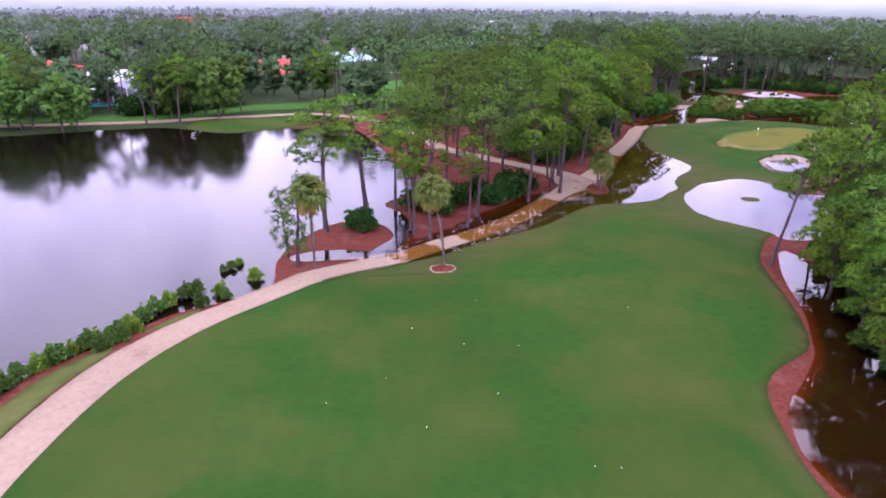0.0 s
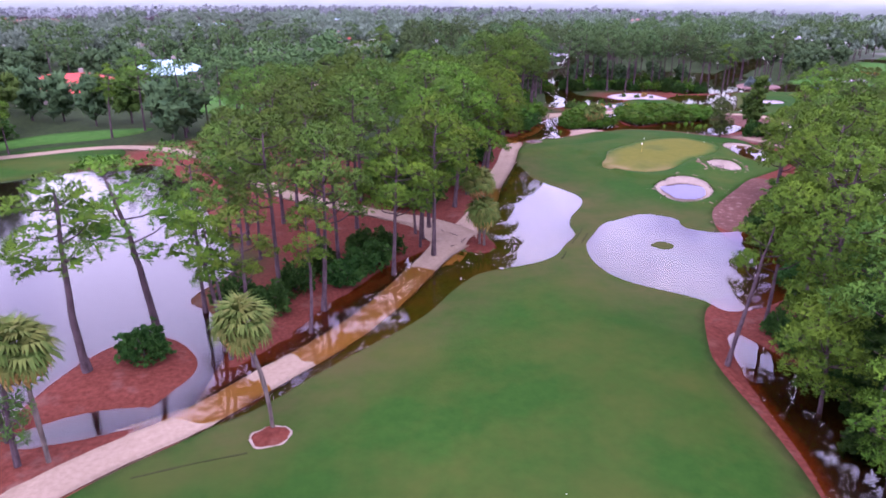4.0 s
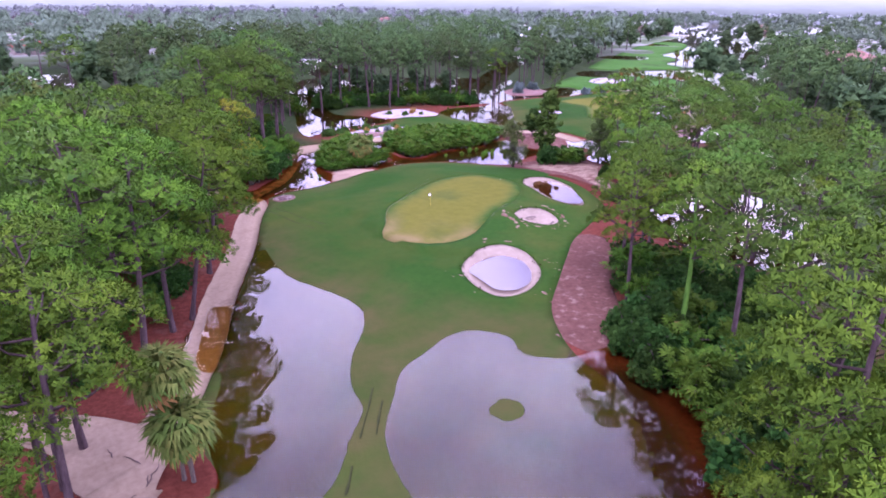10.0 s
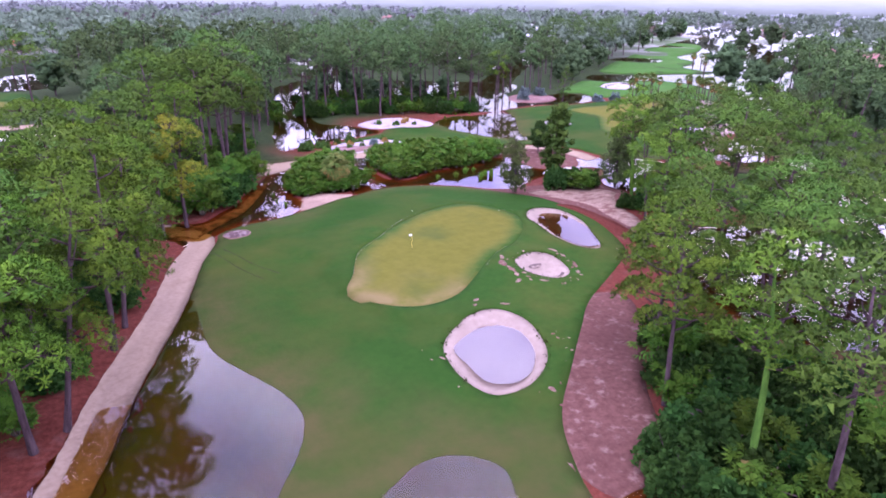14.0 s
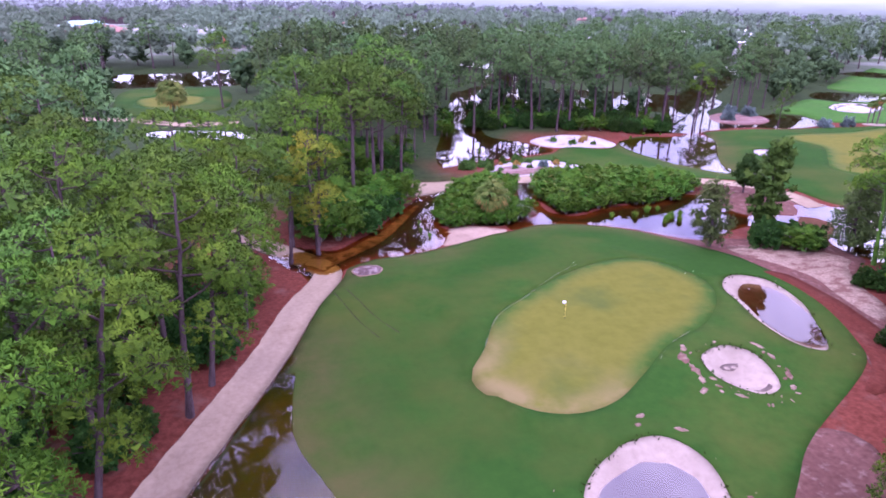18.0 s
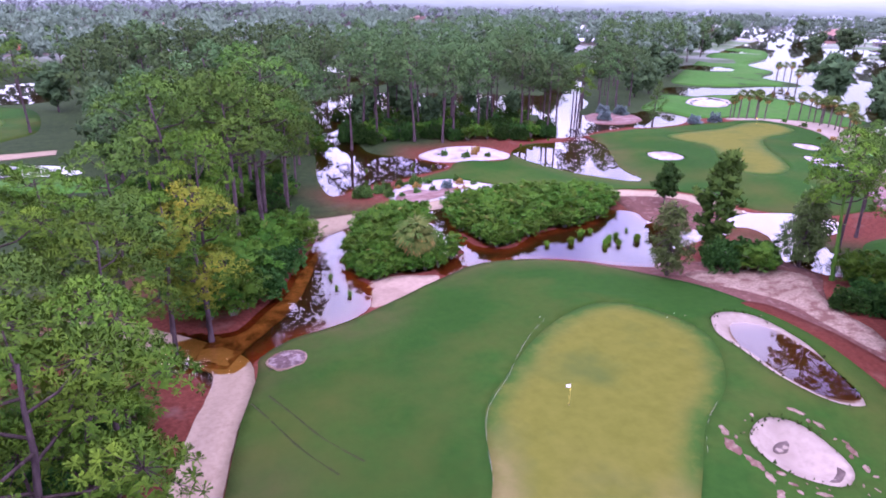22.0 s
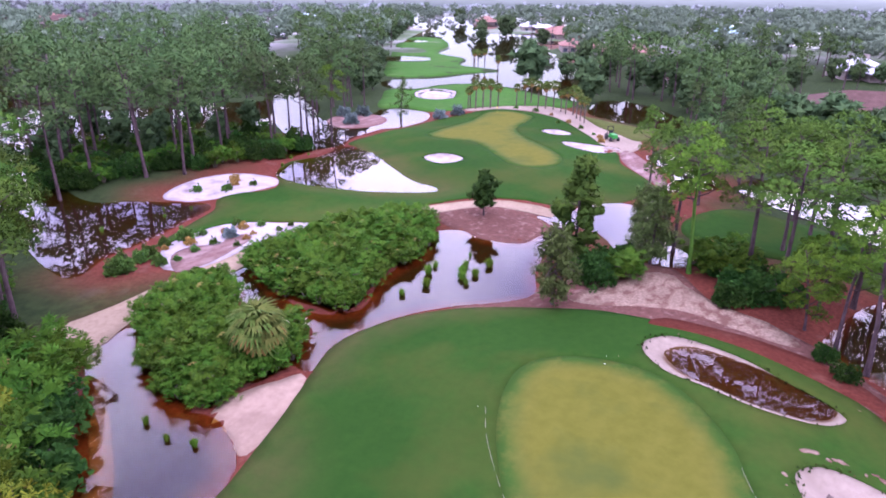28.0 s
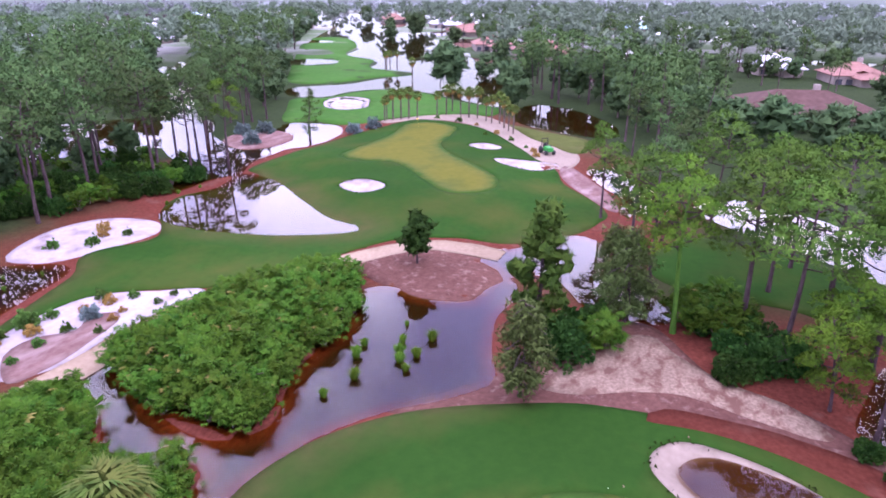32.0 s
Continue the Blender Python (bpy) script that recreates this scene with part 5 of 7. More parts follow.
def pine(seed, h, radius, start, tiers, balls, ball, count, width, leaf=None, bend=0.5, bark=None, twigs=True, sides=8):
    """A slash pine: bare trunk, bent limbs, and rounded pads of needle brushes at the limbs' ends."""
    r = np.random.RandomState(seed)
    leaf, bark = leaf or NEEDLE, bark or BARK
    lean = r.normal(0, bend, 2)
    ts = np.linspace(0, 1, 10)
    wob = r.normal(0, 0.10, (10, 2)).cumsum(0) * ts[:, None]
    axis = np.column_stack([lean[0] * ts**1.5 + wob[:, 0], lean[1] * ts**1.5 + wob[:, 1], ts * h * 0.88 - 0.3 * (ts == 0)])
    girth = 0.0125 * h * (1 - 0.82 * ts**1.2) + 0.02
    girth[0] *= 1.35
    stem = tube(axis[:: 1 if sides > 5 else 3], girth[:: 1 if sides > 5 else 3], sides)
    top = h * 0.86
    limbs, cs, rs, pads, ends, wides = [tube(axis[4:], girth[4:] * 0.9, 4)], [], [], [], [], []
    # pads lie over an uneven dome, each at the end of a limb
    deep, belly = (1 - start) * h, (start + 0.36 * (1 - start)) * h
    for k in range(tiers):
        w = (k + 0.5) / tiers
        rise = 1.0 - 1.62 * w**0.9
        a = k * 2.4 + r.normal(0, 0.3)
        flat = math.sqrt(max(0.0, 1 - rise * rise)) * r.uniform(0.62, 1.06)
        d = np.array([np.cos(a) * flat * radius * 0.74, np.sin(a) * flat * radius * 0.74, rise * deep * (0.54 if rise > 0 else 0.5)])
        mast = np.array([np.interp(min(0.86, (belly + d[2]) / h), ts, axis[:, i]) for i in range(3)])
        end = np.array([mast[0] + d[0], mast[1] + d[1], belly + d[2] + r.normal(0, 0.25)])
        foot = max(start * h * 0.9, min(top, end[2] - 0.35 * np.hypot(d[0], d[1]) - 0.3))
        base = np.array([np.interp(foot / (h * 0.88), ts, axis[:, i]) for i in range(2)] + [foot])
        mid = base * 0.5 + end * 0.5 + (0, 0, -0.06 * radius)
        g = 0.005 * h * (1.3 - foot / h) + 0.02
        limbs.append(tube([base, mid, end], [g, g * 0.75, 0.03], 5 if twigs else 3))
        wide = radius * r.uniform(0.23, 0.40)
        m = max(3, int(balls * (wide / radius / 0.33) ** 1.8))
        rho, phi = np.sqrt((np.arange(m) + 0.5) / m), np.arange(m) * 2.4 + r.uniform(0, 6)
        c = np.column_stack([np.cos(phi) * rho * wide, np.sin(phi) * rho * wide, wide * (0.62 * (1 - rho**2) - 0.2)])
        # the pad leans outward, as its limb does
        tip = np.array([d[0], d[1], 0.0]) / (radius + 1e-9) * 0.55
        c[:, 2] -= c[:, 0] * tip[0] + c[:, 1] * tip[1]
        c = end + c + r.normal(0, 0.12, (m, 3)) * (1, 1, 0.6)
        if twigs:
            for j in range(0, m, 5):
                limbs.append(tube([end, (end + c[j]) / 2 - (0, 0, 0.1), c[j]], [0.03, 0.022, 0.014], 3))
        ends.append(end)
        wides.append(wide)
        cs.append(c)
        rs.append(ball * r.uniform(0.75, 1.25, m))
        pads.append(np.repeat([end - (0.25 * d[0] / radius * wide, 0.25 * d[1] / radius * wide, 0.45 * wide)], m, 0))
    root = new("pine_tree")
    piece("trunk", mesh_of("pine_trunk", *stem, bark), root)
    piece("branchwork", mesh_of("pine_limbs", *joined(limbs), TWIG), root)
    ends, wides = np.array(ends), np.array(wides)
    shade = inner(r, ends - (0, 0, 0.30) * wides[:, None], wides[:, None] * (0.72, 0.72, 0.10), 12, 0.34, 0.55, True)
    soup, hearts = florets(r, np.concatenate(cs), np.concatenate(rs), np.concatenate(pads), (axis[6, 0], axis[6, 1], belly), count, width)
    soup, hearts = np.concatenate([soup, shade]), np.concatenate([hearts, np.repeat(ends - (0, 0, 1.0), 12, 0)])
    piece("crown", clump_mesh("pine_crown", soup, hearts, (leaf,)), root)
    return root


def leafy(seed, name, h, radius, trunk, puffs, tufts, leaf, size=0.35, droop=0.0, cone=0.0):
    """A broad-leaved tree or cypress of leaf clumps."""
    r = np.random.RandomState(seed)
    axis = np.column_stack([r.normal(0, 0.15, 7).cumsum() * np.linspace(0, 1, 7), r.normal(0, 0.15, 7).cumsum() * np.linspace(0, 1, 7), np.linspace(-0.3, h * 0.92, 7)])
    stem = tube(axis, np.linspace(0.018 * h + 0.03, 0.03, 7), 7)
    limbs, cs, rs = [], [], []
    for k in range(puffs):
        u = trunk + (0.97 - trunk) * (k + r.uniform(0, 1)) / puffs
        base = np.array([np.interp(u * 0.95 * h, axis[:, 2], axis[:, i]) for i in range(3)])
        w = (u - trunk) / (1 - trunk)
        rad = radius * ((1 - w) ** 0.7 if cone else np.sqrt(max(0.05, 1 - (2 * w - 0.9) ** 2))) * r.uniform(0.5, 1.05)
        a = k * 2.4 + r.normal(0, 0.4)
        end = base + (np.cos(a) * rad, np.sin(a) * rad, rad * (0.25 - droop))
        limbs.append(tube([base, (base + end) / 2 + (0, 0, 0.1 * rad), end], [0.05, 0.035, 0.015], 4))
        n = max(2, tufts // 4)
        along = r.uniform(0.3, 1.0, (n, 1))
        cs.append(base + (end - base) * along + unit(r.normal(0, 1, (n, 3))) * radius * 0.2 * r.uniform(0.2, 1, (n, 1)) * (1, 1, 0.7) - (0, 0, droop * 0.8) * along)
        rs.append(size * (2.0 if not droop else 1.5) * r.uniform(0.7, 1.3, n))
    root = new(name)
    piece("trunk", mesh_of(name + "_trunk", *stem, BARK), root)
    piece("branchwork", mesh_of(name + "_limbs", *joined(limbs), BARK), root)
    soup = pompoms(r, np.concatenate(cs), np.concatenate(rs), 18 if droop else 15, 0.10 if droop else 0.18, 0 if droop else 8, -0.5 if droop else 0.4)
    piece("crown", clump_mesh(name + "_crown", *soup, (leaf,)), root)
    return root


def fan(r, reach, arms=9, droop=0.3, stalk=0.5, blade=0.95):
    """A fan-shaped palm leaf that points along +x from the origin, on a stalk."""
    v, f = [], []
    hub = np.array([stalk * reach, 0, 0.12 * reach])
    v += [(0, -0.015, 0), (0, 0.015, 0), tuple(hub)]
    f.append((0, 1, 2))
    for k in range(arms):
        a = np.radians(np.linspace(-105, 105, arms)[k] + r.normal(0, 4))
        d = np.array([np.cos(a), np.sin(a), 0])
        s = np.array([-np.sin(a), np.cos(a), 0]) * blade / arms * reach
        ln = (1 - stalk) * reach * (1.15 - 0.25 * abs(a) / 1.8) * r.uniform(0.9, 1.1)
        m = hub + d * ln * 0.6 + (0, 0, 0.04 * reach)
        e = hub + d * ln + (0, 0, -droop * ln * 0.6)
        b = len(v)
        v += [tuple(hub), tuple(m - s), tuple(m + s), tuple(e)]
        f += [(b, b + 1, b + 2), (b + 1, b + 3, b + 2)]
    return np.array(v), f


def turned(v, yaw, pitch, at=(0, 0, 0)):
    m = np.array(Euler((0, -pitch, yaw)).to_matrix())
    return v @ m.T + np.array(at)


def sabal(seed, h, lean=(0.3, 0), fronds=30, reach=2.1, dead=6, leaf=None):
    """A cabbage palm: slim trunk, round head of fan leaves, each one a part."""
    r = np.random.RandomState(seed)
    ts = np.linspace(0, 1, 9)
    axis = np.column_stack([lean[0] * ts**2, lean[1] * ts**2, ts * h - 0.2 * (ts == 0)])
    stem = tube(axis, 0.15 - 0.03 * ts + 0.02 * np.sin(ts * 40), 9)
    root = new("cabbage_palm")
    piece("trunk", mesh_of("palm_trunk", *stem, PALMBARK), root)
    shapes = [mesh_of("palm_frond", *fan(r, reach, 19, 0.75, 0.45), leaf or PALMLEAF, True) for _ in range(3)]
    brown = mesh_of("dead_frond", *fan(r, reach * 0.9, 11, 0.7, 0.4), DEADFROND, True)
    top = axis[-1]
    for k in range(fronds + dead):
        ob = piece("frond" if k < fronds else "dead_frond", shapes[k % 3] if k < fronds else brown, root)
        pitch = radians(82 - 115 * ((k + 0.5) / fronds) ** 0.9) if k < fronds else radians(r.uniform(-50, -5) if dead > 10 else r.uniform(-70, -45))
        ob.matrix_basis = Matrix.Translation(top) @ Euler((r.normal(0, 0.2), -pitch, k * 2.4 + r.normal(0, 0.2))).to_matrix().to_4x4()
    return root


def palmetto(seed, leaves, h, reach):
    """A clump of saw palmetto: fan leaves on stalks over a dark heart."""
    r = np.random.RandomState(seed)
    parts = []
    for k in range(leaves):
        v, f = fan(r, reach * r.uniform(0.7, 1.1), 9, 0.45, 0.45, 0.62)
        yaw, pitch = r.uniform(0, 6.28), radians(r.uniform(5, 75))
        at = (r.normal(0, 0.5), r.normal(0, 0.5), r.uniform(0.15, 1.05) * h)
        parts.append((turned(v, yaw, pitch, at), f))
    root = new("palmetto_shrub")
    piece("foliage", mesh_of("palmetto_leaves", *joined(parts), PALMETTO, True), root)
    if seed % 2:
        v, f = fan(r, reach * 0.9, 7, 0.5, 0.45)
        dry = turned(v, r.uniform(0, 6.28), radians(r.uniform(0, 50)), (r.normal(0, 0.4), r.normal(0, 0.4), h * 0.95))
        piece("dead_leaf", mesh_of("dead_palmetto_leaf", dry, f, DRYLEAF, True), root, "dry yellow-brown fan leaf")
    stems = [tube([(0, 0, -0.3), (r.normal(0, 0.3), r.normal(0, 0.3), 0.5 * h), (r.normal(0, 0.5), r.normal(0, 0.5), h)], [0.07, 0.06, 0.03], 5) for _ in range(4)]
    piece("stemwork", mesh_of("palmetto_stems", *joined(stems), PALMBARK), root)
    return root


def bush(seed, name, w, h, tufts, leaf, size=0.28, count=5, wood=True):
    """A rounded shrub with an uneven outline of leaf clumps."""
    r = np.random.RandomState(seed)
    d = unit(r.normal(0, 1, (tufts, 3)))
    d[:, 2] = np.abs(d[:, 2])
    lump = 1 + 0.22 * np.sin(d[:, :1] * 5 + seed) + 0.18 * np.sin(d[:, 1:2] * 6 + 2 * seed)
    c = d * r.uniform(0.45, 1.0, (tufts, 1)) * lump * (w / 2, w / 2, h * 0.85) + (0, 0, 0.1 * h)
    root = new(name)
    piece("foliage", mesh_of(name + "_leaves", *blades(r, c, unit(d + (0, 0, 0.4)), count, size, size * 0.4, 0.7), leaf, True), root)
    if wood:
        stems = [tube([(0, 0, -0.2), (r.normal(0, 0.15 * w), r.normal(0, 0.15 * w), 0.4 * h), (r.normal(0, 0.25 * w), r.normal(0, 0.25 * w), 0.8 * h)], [0.05, 0.04, 0.015], 5) for _ in range(4)]
        piece("stemwork", mesh_of(name + "_stems", *joined(stems), BARK), root)
    return root


def tuft(seed, h, count=110):
    """A clump of marsh grass."""
    r = np.random.RandomState(seed)
    a, s = r.uniform(0, 6.28, count), r.uniform(0, 1, count) ** 0.7
    base = np.column_stack([np.cos(a) * s * 0.16 * h, np.sin(a) * s * 0.16 * h, np.full(count, -0.25)])
    tip = np.column_stack([np.cos(a) * s * 0.6 * h, np.sin(a) * s * 0.6 * h, h * (1.05 - 0.45 * s) * r.uniform(0.8, 1.1, count)])
    w = np.column_stack([-np.sin(a), np.cos(a), a * 0]) * 0.035
    m = base * 0.45 + tip * 0.55 + (0, 0, 0.14 * h)
    v = np.stack([base - w, base + w, m + w, m - w, tip], 1).reshape(-1, 3)
    i = np.arange(count) * 5
    f = np.stack([i, i + 1, i + 2, i + 3], 1).tolist() + np.stack([i + 3, i + 2, i + 4], 1).tolist()
    root = new("grass_clump")
    piece("foliage", mesh_of("grass_blades", v, f, REEDLEAF, True), root)
    return root


def level(x, y):
    return float(height(np.array([[x, y]], float))[0])


class Kind:
    """Copies of some built shapes, the first use of each being the shape itself."""

    def __init__(self, shapes, label, category, group=""):
        self.shapes, self.fresh = shapes, set(range(len(shapes)))
        for s in shapes:
            tagged(s, label, category, group)

    def put(self, k, x, y, size=1.0, yaw=None, label="", z=None, wide=1.0, tilt=(0, 0)):
        k %= len(self.shapes)
        yaw = random.uniform(0, 6.28) if yaw is None else yaw
        m = Matrix.LocRotScale((x, y, level(x, y) if z is None else z), Euler((tilt[0], tilt[1], yaw)), (size * wide, size * wide, size))
        if k in self.fresh:
            self.fresh.discard(k)
            ob = self.shapes[k]
            ob.matrix_basis = m
        else:
            ob = copy_thing(self.shapes[k], Matrix.Identity(4))
            ob.matrix_basis = m
        return tagged(ob, label) if label else ob


NEARPINES = Kind([pine(11 + s, 16, 4.6 + 0.25 * s, 0.42, 14, 50, 0.27, 26, 0.115) for s in range(4)], "tall slash pine with bare trunk and clumped green needles", "pine tree", "pines")
PINES = Kind([pine(14 + s, 16, 4.4 + 0.4 * (s % 3), 0.50 + 0.05 * (s % 3), 13, 32, 0.31, 16, 0.15, BANKNEEDLE, twigs=s < 2) for s in range(6)], "tall slash pine with bare trunk and clumped green needles", "pine tree", "pines")
LIGHTPINES = Kind([pine(21 + s, 16, 4.2 + 0.4 * (s % 3), 0.48 + 0.06 * (s % 3), 13, 18, 0.40, 10, 0.21, HAZENEEDLE, twigs=False) for s in range(5)], "tall slash pine standing back from the fairway", "pine tree", "pines")
THINPINES = Kind([pine(31 + s, 15, 3.0, 0.52, 11, 26, 0.28, 15, 0.14, bend=0.9, twigs=False) for s in range(3)], "slender open pine with sparse needle clumps", "pine tree", "pines")
YELLOWPINE = Kind([pine(41, 12, 3.2, 0.35, 14, 30, 0.28, 15, 0.14, YELLOWNEEDLE)], "yellowing pine at the edge of the creek", "pine tree", "pines")
VINEPINES = Kind([pine(45, 14, 3.4, 0.5, 14, 30, 0.28, 15, 0.14, bark=VINEBARK)], "pine with a vine-covered trunk", "pine tree", "pines")
YOUNGPINES = Kind([pine(47 + s, 9.5, 3.0, 0.22, 16, 30, 0.27, 18, 0.12) for s in range(2)], "bushy bright green young pine", "pine tree", "pines")
MIDPINES = Kind([pine(51 + s, 16, 4.2, 0.42 + 0.05 * s, 12, 9, 0.62, 7, 0.28, twigs=False, sides=4) for s in range(4)], "slash pine in the dense wood", "pine tree", "pines in the woods")
OAKS = Kind([leafy(61 + s, "broadleaf_tree", 10, 4.4, 0.22, 30, 20, BROADLEAF, 0.56) for s in range(3)], "dark broad-leaved tree with a rounded crown", "tree", "broad-leaved trees")
FAROAKS = Kind([leafy(64 + s, "broadleaf_tree", 10, 4.2, 0.22, 22, 9, BROADLEAF, 0.95) for s in range(3)], "dark broad-leaved tree in the woods", "tree")


# ---- trees that stand out, one by one ----
def stand(kind, k, x, y, tall, tx=None, ty=None, wide=1.0, label=""):
    """A tree that grows at (x, y) and reaches the height tall over (tx, ty)."""
    native = {id(NEARPINES): 16.0, id(PINES): 16.0, id(LIGHTPINES): 16.0, id(THINPINES): 15.0, id(YELLOWPINE): 12.0, id(VINEPINES): 14.0, id(YOUNGPINES): 9.5}[id(kind)]
    yaw = (k * 2.4 + x) % math.tau
    dx, dy = ((x if tx is None else tx) - x) / tall, ((y if ty is None else ty) - y) / tall
    c, q = math.cos(yaw), math.sin(yaw)
    kind.put(k, x, y, tall / native, yaw, label, wide=wide, tilt=(-(c * dy - q * dx), c * dx + q * dy))


# the west bank, from the lake's islets to the creek
for k, (kind, *how) in enumerate([
    (THINPINES, -6.1, 72.4, 15.2, -6.4, 71.6, 1.45), (THINPINES, -10.0, 67.8, 15.0, -11.5, 67.0, 1.4), (THINPINES, -0.3, 67.6, 11.6), (THINPINES, 1.4, 66.3, 12.4, 0.6, 68.0, 1.1), (THINPINES, -0.8, 69.0, 13.0, -1.4, 70.2),
    (THINPINES, 5.5, 70.5, 10.6, 7.0, 72.0, 1.1), (PINES, 6.7, 74.2, 15.6, 8.2, 76.4), (PINES, 3.1, 77.0, 16.4), (PINES, -3.0, 76.0, 14.2), (PINES, -1.0, 82.0, 15.0), (NEARPINES, 13.6, 80.4, 13.9, 14.2, 80.9, 1.05),
    (NEARPINES, 18.3, 84.3, 16.5, 18.9, 85.6, 1.0), (NEARPINES, 19.4, 92.0, 15.6), (NEARPINES, 17.6, 90.6, 13.6, 17.0, 90.0, 0.85), (THINPINES, 17.4, 86.9, 10.0), (THINPINES, 18.1, 89.0, 11.5),
    (PINES, 8.6, 82.4, 14.6), (PINES, 7.0, 88.6, 15.4), (PINES, 11.4, 93.0, 16.2), (PINES, 3.4, 96.6, 16.4), (PINES, 5.0, 103.0, 15.4), (PINES, -0.2, 91.0, 15.0), (PINES, 13.0, 103.4, 16.0), (PINES, 16.4, 111.6, 16.2), (PINES, 24.6, 113.9, 18.0),
    (NEARPINES, 24.1, 99.2, 17.6, 25.6, 99.2, 1.08), (PINES, 21.4, 99.8, 16.8), (NEARPINES, 27.0, 104.2, 16.6, 26.6, 103.4, 0.9), (NEARPINES, 28.8, 105.6, 16.2, 31.4, 104.2, 0.9), (NEARPINES, 32.5, 114.3, 16.4, 33.2, 113.0, 1.0),
    (NEARPINES, 33.7, 117.4, 15.4, 35.2, 117.8, 0.9), (PINES, 28.0, 111.0, 15.0), (THINPINES, 36.0, 124.6, 10.6, 37.4, 125.2, 1.2), (NEARPINES, 35.6, 127.4, 14.6, 36.4, 127.0, 0.9), (PINES, 36.4, 134.0, 13.6, 37.6, 135.2), (PINES, 30.6, 121.6, 15.6),
    (THINPINES, 40.4, 137.6, 13.0, 41.0, 138.2), (THINPINES, 40.9, 141.7, 12.2), (NEARPINES, 43.5, 141.4, 16.2, 44.6, 141.8, 0.75), (PINES, 38.2, 144.4, 15.0), (PINES, 44.5, 153.3, 18.0), (PINES, 48.9, 151.8, 17.2), (PINES, 51.9, 154.4, 18.2),
    (PINES, 50.4, 161.4, 17.4), (PINES, 54.2, 161.6, 18.7), (PINES, 57.2, 162.8, 15.4), (THINPINES, 57.9, 166.0, 12.6), (PINES, 46.7, 160.7, 16.8), (PINES, 53.4, 167.5, 17.6), (PINES, 32.8, 229.0, 16.4),
]):
    stand(kind, k, *how)
